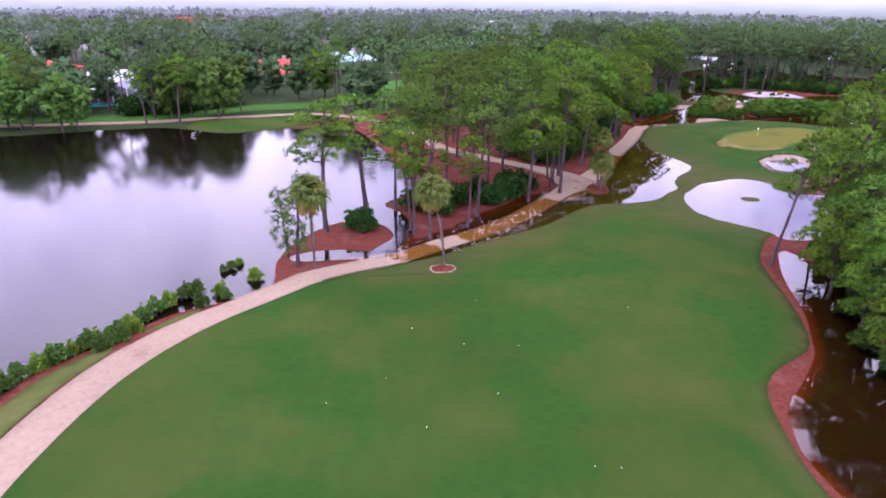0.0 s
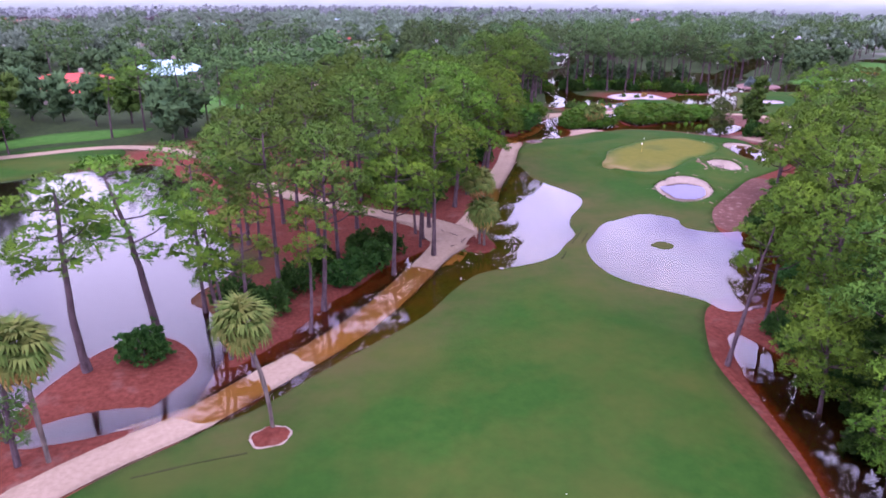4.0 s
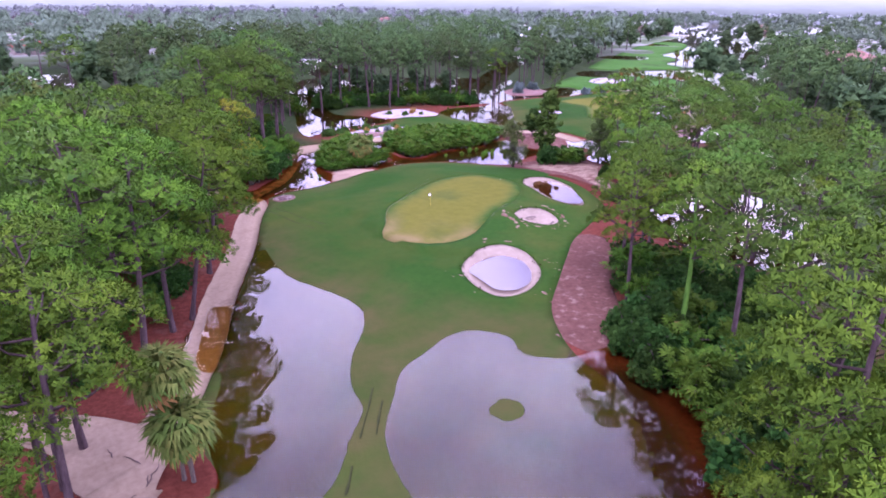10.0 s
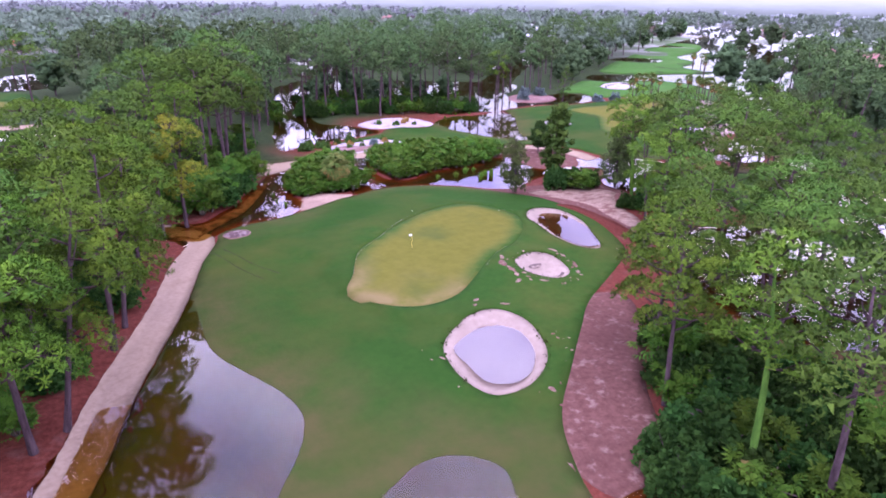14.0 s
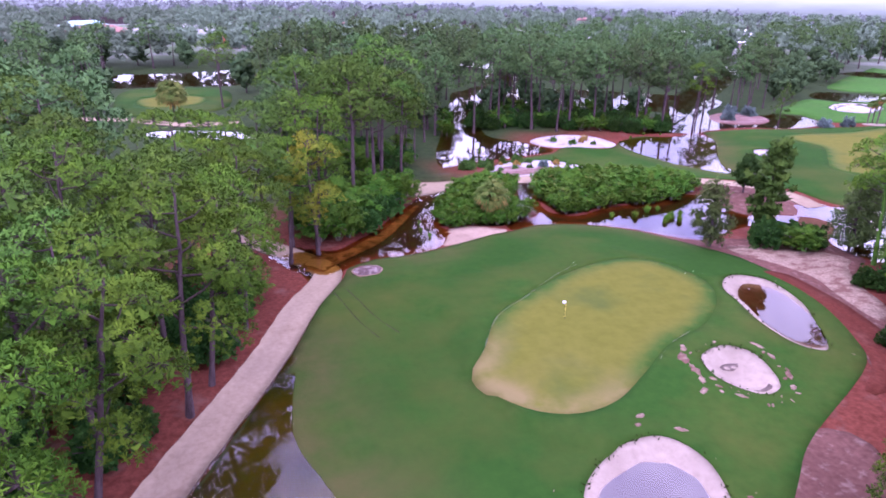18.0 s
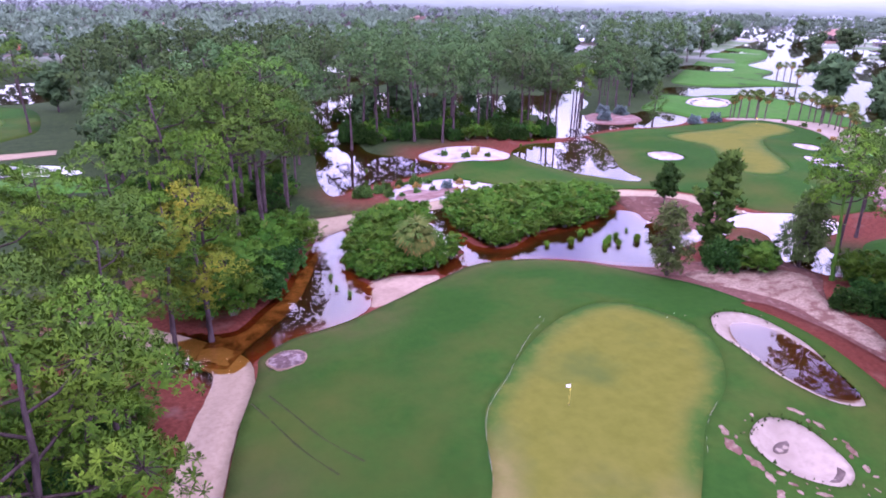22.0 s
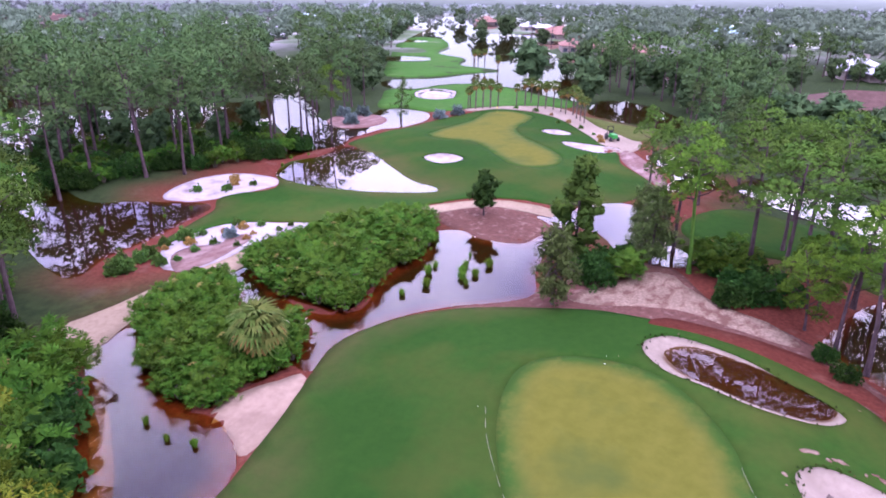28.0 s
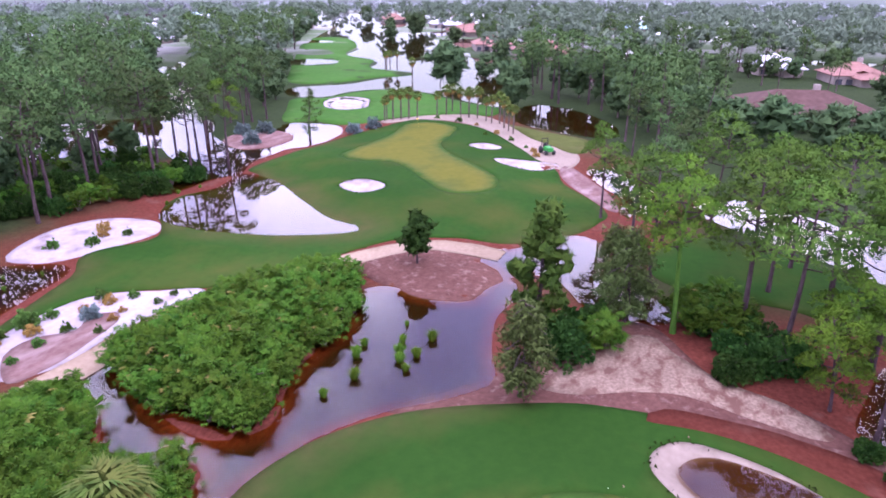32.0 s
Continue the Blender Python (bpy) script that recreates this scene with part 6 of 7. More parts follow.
# the east bank and the strip of pines beside the second green
for k, (kind, *how) in enumerate([
    (NEARPINES, 43.2, 62.2, 18.2, 43.8, 64.4, 0.95), (NEARPINES, 40.8, 63.2, 11.6, 42.2, 64.8, 1.0), (NEARPINES, 47.5, 65.3, 17.2, 48.6, 66.0, 0.9), (NEARPINES, 40.1, 57.4, 17.0), (THINPINES, 37.0, 47.1, 13.2), (YOUNGPINES, 35.6, 46.2, 8.6), (YOUNGPINES, 36.8, 52.6, 9.4), (YOUNGPINES, 33.6, 40.4, 8.2), (YOUNGPINES, 39.0, 56.6, 9.0),
    (VINEPINES, 58.2, 80.6, 14.6, 61.2, 82.6, 1.1), (PINES, 59.6, 77.4, 15.0), (NEARPINES, 60.9, 88.2, 13.0, 61.2, 89.0, 1.0), (NEARPINES, 64.4, 92.2, 12.6, 64.7, 92.6, 1.0), (PINES, 69.7, 94.4, 11.6), (PINES, 66.1, 76.3, 13.6), (PINES, 67.2, 86.6, 12.4),
    (PINES, 73.2, 88.4, 13.0), (PINES, 79.8, 88.6, 13.0), (PINES, 84.4, 95.8, 12.6), (PINES, 78.2, 101.2, 12.6), (PINES, 73.4, 96.4, 12.2), (PINES, 82.6, 86.2, 14.0), (PINES, 111.3, 112.9, 12.0), (PINES, 108.2, 105.9, 12.0), (PINES, 112.0, 104.6, 11.6), (PINES, 105.1, 97.8, 12.2), (PINES, 113.5, 98.5, 11.6), (PINES, 94.1, 96.4, 12.2),
    (PINES, 88.1, 90.4, 12.6), (PINES, 92.4, 88.8, 12.4), (PINES, 89.2, 96.2, 11.8), (PINES, 84.6, 82.2, 12.6), (PINES, 77.9, 83.6, 12.6), (PINES, 93.6, 101.2, 12.0),
    (VINEPINES, 95.0, 121.9, 14.4, 94.0, 122.8, 1.0), (PINES, 100.0, 124.4, 13.2), (PINES, 96.6, 117.2, 13.9, None, None, 1.15), (PINES, 94.2, 114.4, 13.4, None, None, 1.15), (PINES, 100.3, 111.2, 14.6, None, None, 1.15), (PINES, 95.1, 108.8, 14.2, None, None, 1.15), (PINES, 90.8, 105.6, 13.0, None, None, 1.1), (PINES, 105.0, 115.0, 13.0), (PINES, 106.0, 106.0, 13.5),
    (YOUNGPINES, 92.9, 111.3, 8.4), (YOUNGPINES, 88.6, 112.0, 7.4), (THINPINES, 86.2, 109.9, 10.8), (THINPINES, 84.0, 107.9, 13.6), (THINPINES, 79.8, 106.6, 12.8), (PINES, 118.6, 131.6, 11.0), (PINES, 116.0, 114.8, 12.1), (PINES, 119.6, 120.2, 12.4),
    (LIGHTPINES, 88.9, 190.7, 17.4), (LIGHTPINES, 96.2, 189.9, 16.9), (LIGHTPINES, 101.7, 190.2, 15.4), (LIGHTPINES, 113.4, 185.2, 15.0), (LIGHTPINES, 109.4, 187.6, 16.4),
    (LIGHTPINES, 97.0, 194.4, 15.6), (LIGHTPINES, 105.6, 193.2, 16.2), (LIGHTPINES, 113.4, 191.0, 15.8), (LIGHTPINES, 117.4, 187.4, 14.2), (LIGHTPINES, 118.6, 192.6, 14.6), (LIGHTPINES, 92.6, 187.6, 15.0), (LIGHTPINES, 83.4, 194.0, 16.6),
    (THINPINES, 120.0, 184.6, 13.6), (LIGHTPINES, 78.0, 192.4, 15.8), (LIGHTPINES, 101.0, 198.4, 16.6), (LIGHTPINES, 110.0, 197.8, 16.0),
    (LIGHTPINES, 131.4, 198.6, 13.2, None, None, 0.85), (LIGHTPINES, 136.4, 203.0, 13.6), (LIGHTPINES, 140.5, 205.5, 13.5), (LIGHTPINES, 145.1, 204.9, 12.8), (LIGHTPINES, 146.9, 201.4, 14.2), (LIGHTPINES, 150.3, 200.6, 13.4), (LIGHTPINES, 142.8, 200.0, 12.6), (LIGHTPINES, 152.0, 206.6, 12.8), (LIGHTPINES, 144.4, 210.0, 13.6),
]):
    stand(kind, k, *how)
stand(THINPINES, 0, 34.4, 58.8, 13.6, 36.6, 59.2, 0.9, "slim pine leaning over its mulch bed")
stand(YELLOWPINE, 0, 43.2, 139.2, 13.8, 42.8, 137.0)
for k, (x, y, h) in enumerate([(34.6, 40, 15), (37, 44.5, 16), (36, 35, 14), (38.4, 50, 16), (34, 31, 15), (41, 47, 16), (33, 26, 14), (37.4, 29.5, 15), (39, 39, 16), (41, 34, 15)]):
    stand(PINES if k % 2 else NEARPINES, k, x, y, h)
# trees along the lake's far shore
for k, (x, y, h) in enumerate([(-76.5, 123.5, 10), (-67.0, 125.5, 9), (-50.0, 132.0, 14.5), (-44.0, 138.0, 12.5), (-40.2, 141.0, 11), (-27.0, 151.5, 14), (-22.5, 157.5, 15), (-56.0, 130.5, 12.5), (-83, 122, 9)]):
    (OAKS if k in (0, 1, 3, 8) else THINPINES if k % 3 else PINES).put(k, x, y, h / (10.5 if k in (0, 1, 3, 8) else 15.5))

HAZYOAKS = Kind([leafy(67 + s, "broadleaf_tree", 10, 4.6, 0.22, 26, 10, HAZEOAK, 0.9) for s in range(2)], "round tree on the distant lake's shore, greyed for mist", "tree")
# trees round the far lake, and low ones in front of the white house
for k, (x, y, h) in enumerate([(204.2, 184.8, 11.4), (222.0, 181.6, 7.0), (327.7, 264.1, 8.0), (345.4, 260.2, 11.0), (316.6, 228.4, 7.0), (252.4, 103.6, 5.6), (253.6, 109.4, 5.0), (251.0, 115.0, 6.2),
        (336.6, 318.0, 9), (346.0, 322.0, 10), (358.0, 330.0, 10.5), (372.0, 336.0, 10), (424.0, 330.0, 10)]):
    HAZYOAKS.put(k, x, y, h / 10, wide=1.1)
for k, (x, y, h) in enumerate([(178.0, 96.0, 3.6), (177.4, 101.6, 3.2), (176.8, 107.0, 3.4), (177.2, 112.6, 3.2), (178.2, 118.0, 3.8), (169.6, 93.0, 5.2), (168.8, 99.4, 4.8), (169.4, 105.4, 5.2), (168.6, 111.6, 5.0), (169.8, 117.6, 5.4), (160.4, 97.0, 8.0), (159.4, 104.6, 7.6), (160.6, 112.4, 8.2), (158.8, 119.4, 7.8)]):
    HAZYOAKS.put(k, x, y, h / 10, wide=1.2, label="round tree below a brown-roofed house")
DARKCYPRESS = leaf_material("cypress_leaves", (0.026, 0.064, 0.011), (0.048, 0.106, 0.015), (0.065, 0.12, 0.018))
for k, (x, y) in enumerate([(-81.1, 126.8), (-75.0, 124.7), (-69.1, 123.8), (-56.7, 136.4), (-53.2, 136.5), (-50.1, 139.3), (-47.6, 140.8), (-44.5, 142.4), (-26.6, 166.4), (-23.9, 172.5), (-61.3, 155.9), (-55.4, 157.9), (-49.3, 159.9), (-90.5, 145.1)]):
    kind, tall = ((OAKS, 10.5), (PINES, 15.5), (OAKS, 10.5), (LIGHTPINES, 15.5))[k % 4]
    kind.put(k, x, y, random.uniform(11, 14.5) / tall)
CYPRESS = Kind([leafy(71, "cypress_tree", 11.3, 2.5, 0.10, 34, 24, DARKCYPRESS, 0.34, 0.0, 0.0)], "tall feathery green cypress", "cypress tree")
CYPRESS.put(0, 89.6, 131.2, 1.0, 1.0)
WILLOW = Kind([leafy(73 + s, "drooping_tree", 8, 2.4, 0.2, 34, 34, leaf_material("greyish_leaves", (0.050, 0.080, 0.020), (0.085, 0.122, 0.032), (0.08, 0.115, 0.03)), 0.4, 0.55) for s in range(2)], "small grey-green tree with drooping twigs", "tree")
WILLOW.put(0, 82.4, 130.2, 0.99)
WILLOW.put(1, 95.8, 125.6, 1.06)
WILLOW.put(0, 99.8, 127.5, 0.96)
SAPLING = Kind([leafy(77, "round_tree", 5.0, 1.9, 0.25, 26, 22, DARKLEAF, 0.32)], "small dark round tree on a mound", "tree")
SAPLING.put(0, 98.9, 145.1, 1.0)
BARETREE = Kind([leafy(81 + s, "thin_tree", 9.6, 2.7, 0.18, 30, 12, BROADLEAF, 0.36, 0.1) for s in range(2)], "thin open tree by the lake", "tree")
BARETREE.put(0, -11.1, 57.9, 1.0)
BARETREE.put(1, -12.6, 60.6, 0.8)
BARETREE.put(0, 139.3, 183.7, 1.0)

PALMS = Kind([sabal(91, 7.5, (-1.2, 0.35)), sabal(92, 7.0, (0.1, 0.2)), sabal(93, 7.4, (0.2, -0.2), 36, 2.1, 4), sabal(94, 2.9, (0.1, 0.1), 26, 2.1, 15), sabal(97, 3.6, (0.2, -0.1), 36, 2.0, 4)], "cabbage palm with a round head of fan fronds", "palm tree", "cabbage palms")
PALMS.put(0, 2.8, 58.3, 0.94, 0.0, "leaning cabbage palm in a ring of mulch")
PALMS.put(1, -9.5, 57.9, 1.0)
PALMS.put(2, 23.7, 86.3, 0.90)
PALMS.put(4, 24.1, 85.9, 1.0)
PALMS.put(3, 63.4, 143.9, 1.06, 0.5, "squat cabbage palm with orange dead fronds in the shrubs")
DATEPALM = Kind([sabal(95, 4.4, (0.1, 0.1), 40, 3.3, 2)], "broad date palm in a distant clearing", "palm tree")
DATEPALM.put(0, 23.8, 218.5, 1.0)

PALMROW = Kind([sabal(96 + s, 4.2, (0.1, 0.0), 12, 1.15, 3) for s in range(2)], "young palm in a planted row", "palm tree", "row of young palms")
for k, (x, y) in enumerate([(155.9, 178.2), (157, 177), (158.1, 175.9), (159.7, 175), (161.3, 174), (165.7, 171.8), (167.8, 170.7), (172.2, 171.2), (168.9, 168.1), (168.5, 166.2), (166.5, 163.7), (164.1, 161.1), (162.6, 159.5),
        (163.4, 158.2), (159.2, 156), (157.4, 154.6), (156, 153.3), (157.6, 178.6), (160.6, 175.4), (166.4, 165.4)]):
    PALMROW.put(k, x, y, random.uniform(0.85, 1.2))
for k, (x, y) in enumerate([(226, 214), (229, 216), (233, 214), (236, 218), (212, 199), (215, 192)]):
    PALMROW.put(k, x, y, random.uniform(0.95, 1.25))

# ---- shrubs ----
PALMETTOS = Kind([palmetto(101 + s, 105, 1.5, 0.76) for s in range(5)], "saw palmetto clump with green fan leaves", "shrub", "saw palmettos")


def scattered(outline, gap, seed, inset=0.3):
    """Places inside an outline, no two nearer than gap."""
    r = np.random.RandomState(seed)
    lo, hi = outline.min(0), outline.max(0)
    n = int((hi - lo).prod() / gap**2 * 6) + 20
    P = r.uniform(lo, hi, (n, 2))
    P = P[signed(P, outline, 3.0) < -inset]
    cells, out = {}, []
    for p in P:
        c = (int(p[0] // gap), int(p[1] // gap))
        if all(np.hypot(*(p - q)) >= gap for i in (-1, 0, 1) for j in (-1, 0, 1) for q in cells.get((c[0] + i, c[1] + j), ())):
            cells.setdefault(c, []).append(p)
            out.append(p)
    return np.array(out)


for outline in (SHRUB_1, SHRUB_2):
    for k, p in enumerate(scattered(outline, 1.0, 5, -0.5)):
        if signed(p[None], SHRUB_GAP, 3)[0] < 0.45:
            continue
        d = -signed(p[None], outline, 6)[0]
        PALMETTOS.put(k, *p, random.uniform(0.85, 1.2) * (0.8 + 0.12 * min(d, 3.5)), z=0.0)

BUSHES = Kind([bush(111 + s, "bush", 2.6, 1.9, 330, DARKLEAF, 0.29, 6) for s in range(3)], "dense dark green bush", "bush", "bushes")
LIGHTBUSH = Kind([bush(121 + s, "bush", 1.6, 1.2, 120, BROADLEAF, 0.3) for s in range(2)], "small leafy green bush", "bush", "bushes")
SILVER = Kind([bush(131, "silver_shrub", 2.4, 1.8, 130, BLUELEAF, 0.42)], "rounded silver-blue shrub on bare ground", "shrub", "silver shrubs")
SCRUB = Kind([bush(135 + s, "scrub_plant", 0.9, 0.6, 60, (BROADLEAF, DEADFROND)[s], 0.2, 4, False) for s in range(2)], "low scrub plant on white sand", "shrub", "scrub plants")
GRASS = Kind([tuft(141 + s, 1.0) for s in range(3)], "bright green clump of marsh grass in water", "grass clump", "marsh grass clumps")
LAKESHRUB = Kind([bush(151 + s, "lakeside_shrub", 1.25, 1.15, 110, REEDLEAF if s == 2 else LIGHTLEAF, 0.26) for s, LIGHTLEAF in enumerate((BROADLEAF, BROADLEAF, BROADLEAF))], "green shrub standing in the lake's edge", "shrub", "lakeside shrubs")

for k, (x, y) in enumerate([(-6.4, 68.9), (2.2, 74.6), (4.4, 78.4), (7.0, 82.4), (-0.6, 76.6), (10.4, 81.2), (8.8, 79.4), (12.2, 83.2), (13.6, 86.0), (11.2, 86.4)]):
    BUSHES.put(k, x, y, 1.25)
for k, (x, y) in enumerate([(91.2, 128.6), (89.2, 129.6), (87.8, 128.6), (92.4, 127.4), (90.4, 131.2), (95.9, 119.6), (96.2, 117.2), (93.2, 117.6), (91.2, 116.2), (89.6, 117.8), (94.6, 116.0), (98.4, 117.8), (92.6, 114.0)]):
    BUSHES.put(k, x, y, random.uniform(0.9, 1.3))
for k, (x, y) in enumerate([(97.8, 121.8), (95.4, 120.2), (96.6, 119.0), (100.0, 118.6), (98.6, 120.0), (94.6, 118.4), (97.4, 117.4), (89.8, 127.0), (90.6, 126.2)]):
    PALMETTOS.put(k, x, y, random.uniform(1.1, 1.5))
# the shaded understory south of the fairway
for k, (x, y, q) in enumerate([(41.6, 55.4, 1.7), (43.4, 59.2, 1.8), (39.6, 51.6, 1.5), (41.4, 49.4, 1.9), (38.6, 46.8, 1.5), (37.6, 43.4, 1.6), (40.2, 45.0, 2.0), (35.6, 39.4, 1.5), (37.0, 36.6, 1.9), (33.4, 34.0, 1.4), (43.6, 53.0, 2.1), (45.4, 57.0, 2.1), (34.8, 43.8, 0.9), (36.4, 49.2, 0.8)]):
    BUSHES.put(k, x, y, q, label="dark bush in the flooded shade of the pines")
# low growth under the trees across the lake
for k, (x, y) in enumerate([(-62.6, 146.4), (-58.8, 148.6), (-55.0, 149.4), (-51.4, 151.0), (-63.0, 141.0), (-58.4, 142.6), (-77.6, 141.0), (-54.4, 144.4), (-47.6, 154.0)]):
    BUSHES.put(k, x, y, random.uniform(1.7, 2.5), label="dense dark bush under the lakeside trees")
for k, (x, y) in enumerate([(84.6, 110.5), (82.2, 109.2)]):
    BUSHES.put(k, x, y, 0.62, label="round clipped dark shrub by the soil path")
for x, y in [(146.7, 179.4), (150.4, 177.5), (132.9, 190.6), (138.2, 196.4), (140.4, 193.4), (79.2, 164.2)]:
    SILVER.put(0, x, y, random.uniform(0.9, 1.15) * (0.6 if x < 100 else 1), z=0.3 if 130 < x < 142 else None)
for k, (x, y) in enumerate([(76.2, 167.1), (77, 164.2), (74.6, 164.1), (79.8, 165.7), (81.6, 165), (83.2, 163.9), (83.2, 161.3), (84.9, 161.2), (79.6, 162.3), (75.7, 166.1), (78.1, 167.1), (88.4, 180.1), (93.9, 176), (92.6, 178), (93.8, 179.3), (90.6, 177.2),
        (71.3, 165.4), (72.2, 163.6), (73.4, 167.0), (81.0, 162.8), (77.8, 161.8), (82.0, 166.2), (150.6, 152), (154, 155.6), (158.6, 161), (160.4, 165), (161.8, 170), (147, 148.4), (145, 146.6), (142, 145.4), (152, 157)]):
    SCRUB.put(k * 7 % 5, x, y, random.uniform(0.7, 1.5))
for k, (x, y) in enumerate([(68.9, 167.4), (68.1, 165.6), (70.3, 166.5), (74.2, 168.0), (70.8, 164.2), (76.4, 167.6), (67.4, 166.2), (71.6, 167)]):
    LIGHTBUSH.put(k, x, y, random.uniform(0.7, 1.1))
for k, (x, y) in enumerate([(77.9, 142.1), (80.5, 141.3), (83.0, 142.6), (84.6, 142.8), (84.6, 139.9), (82.7, 138.5), (84.7, 138.6), (87.3, 138.5), (86.1, 140.4), (83.6, 139.4)]):
    GRASS.put(k, x, y, random.uniform(0.6, 0.95), z=0.0, wide=1.2)
for k, (x, y) in enumerate([(55.3, 141.2), (54.8, 143.0), (55.2, 145.4), (88.5, 141.2), (84, 176), (82, 178.4), (80.5, 176.2), (74, 178), (104, 180.6), (108, 182.6), (111, 181.8)]):
    GRASS.put(k, x, y, random.uniform(0.4, 0.7), z=0.0, label="small weed clump in brown water")
for k, (x, y) in enumerate([(-26.1, 37.1), (-25.8, 38.4), (-25.2, 39.6), (-24.8, 40.4), (-24.4, 41.1), (-24.0, 41.7), (-23.7, 42.3), (-23.4, 42.8), (-23.1, 43.4), (-22.6, 44.2), (-22.2, 45), (-21.7, 45.5), (-21.2, 47.0), (-20.9, 48.6), (-20.2, 49.8), (-19.4, 51.4), (-18.8, 52.1),
        (-20.9, 45.1), (-21.4, 43.6), (-22.3, 42.3), (-16.6, 52.1), (-15.8, 51.2), (-17.4, 49.6), (-14.5, 55.2), (-17.9, 56.9), (-17.4, 57.8), (-16.9, 58.8), (-26.3, 35.6), (-26.4, 34.2), (-26.5, 32.6)]):
    LAKESHRUB.put(k, x, y, random.uniform(0.7, 1.15) * (0.6 if y > 56 else 1), z=0.0)

# ---- woods ----
LAWNS = [LAWN_13, LAWN_1, LAWN_2, LAWN_3, LAWN_4, LAWN_5, LAWN_6, LAWN_7, LAWN_8, LAWN_9, LAWN_10]
MASS = {}
# the two banks that are seen from close by
NEAR_WEST = np.array([(10, 76), (17, 88), (26, 102), (34, 122), (40, 138)], float)
NEAR_EAST = np.array([(34, 36), (41, 56), (52, 70)], float)
HOUSES = [
    (-48, 205, 24, 15, 0.3, "red"), (-123, 204, 26, 16, -0.2, "red"), (-80, 172, 26, 14, 0.15, "white"), (-31, 238, 20, 12, 0.1, "slate"),
    (192, 107, 24, 15, -1.35, "brown"), (254, 90, 13, 11, -1.3, "pink"), (264, 109, 13, 11, -1.1, "white"), (216, 142, 18, 13, -1.1, "brown"), (228, 152, 14, 10, -1.1, "slate"), (284, 182, 20, 13, -1.1, "pink"),
    (146, 368, 30, 16, -0.5, "white"), (33, 392, 16, 12, 0.1, "red"), (-31, 462, 30, 16, 0.0, "pink"), (308, 390, 18, 13, -0.6, "white"), (364, 240, 20, 14, -1.0, "pink"), (415, 272, 20, 13, -1.0, "white"),
    (-229, 590, 40, 18, 0.1, "red"), (-290, 575, 40, 18, 0.2, "pink"), (-340, 610, 40, 18, -0.1, "red"), (-190, 640, 40, 18, 0.1, "pink"), (-160, 590, 36, 18, 0.3, "pink"), (-245, 690, 46, 20, 0.0, "red"),
    (299, 206, 14, 12, -1.1, "pink"), (460, 330, 15, 12, -0.9, "pink"), (272, 349, 16, 12, -0.6, "white"),
]


# roofs scattered through the distant woods
spots = np.random.RandomState(8)
while len(HOUSES) < 46:
    q, w = spots.uniform(300, 620), math.radians(spots.uniform(-45, 80))
    place = np.array([[40 + q * math.sin(w), 80 + q * math.cos(w)]])
    if min(signed(place, p, 40)[0] for p in (LAWN_3, LAWN_4, LAWN_10, POND["far"][0], POND["north_pool"][0])) > 14:
        HOUSES.append((*place[0], spots.uniform(18, 28), 13, spots.uniform(-1, 1), ("white", "pink", "white", "brown", "slate")[len(HOUSES) % 5]))


def free_of(P, clear_lawn=1.5, clear_water=0.5, clear_path=2.6, skip=()):
    ok = np.ones(len(P), bool)
    for poly in LAWNS:
        if "lawn" not in skip or poly is not LAWN_8:
            ok &= signed(P, poly, 4) > clear_lawn
    for name, (poly, *_) in POND.items():
        if name not in skip:
            ok &= signed(P, poly, 4) > clear_water
    for line in (MAIN_PATH, BRANCH_PATH, NORTH_PATH):
        ok &= line_distance(P, line, False, 4)[0] > clear_path
    # a gap in the trees opens on the clearing to the north
    ok &= ~((np.abs((P - (23, 240)) @ np.array([0.99, 0.10])) < 9 + 0.03 * (P[:, 1] - 140)) & (P[:, 1] > 141) & (P[:, 1] < 305))
    for poly in (SHRUB_1, SHRUB_2):
        ok &= signed(P, poly, 2) > 0.5
    for _, pts, *_ in SANDS:
        ok &= signed(P, np.array(pts, float), 2) > 0.5
    for x, y, w, *_ in HOUSES:
        toward = np.array([40 - x, 100 - y]) / np.hypot(40 - x, 100 - y)
        off = P - (x, y)
        ahead = off @ toward
        ok &= ~((np.abs(off @ np.array([-toward[1], toward[0]])) < 0.55 * w) & (ahead > -0.6 * w) & (ahead < (3.0 * w if (x, y) == (192, 107) else 2.3 * w if x < 0 and y < 210 else 0.75 * w)))
    return ok


TAKEN = np.array([ob.matrix_basis.translation[:2] for ob in scene.objects if ob.parent is None and ob.name.startswith(("pine_tree", "broadleaf", "cypress", "drooping", "thin_tree", "cabbage"))])


def wood(outline, gap, seed, kinds, sizes, clear=4.6, mass=False, **how):
    P = scattered(smooth(outline, step=3.0), gap, seed)
    P = P[free_of(P, **how)]
    P = P[line_distance(P, NEAR_EAST, False, 13)[0] > 11]
    P = P[np.array([np.hypot(*(TAKEN - p).T).min() > clear for p in P])] if len(P) else P
    r = np.random.RandomState(seed)
    for k, p in enumerate(P):
        kind = NEARPINES if line_distance(p[None], NEAR_WEST, False, 9)[0][0] < 8 else kinds[r.choice(len(kinds), p=[0.62, 0.38] if len(kinds) == 2 else None)]
        args = int(r.randint(9)), *p, r.uniform(*sizes), r.uniform(0, 6.28), r.uniform(0.85, 1.15)
        if mass:
            MASS.setdefault(seed, []).append((kind, *args))
        else:
            kind.put(*args[:5], wide=args[5])
    return len(P)


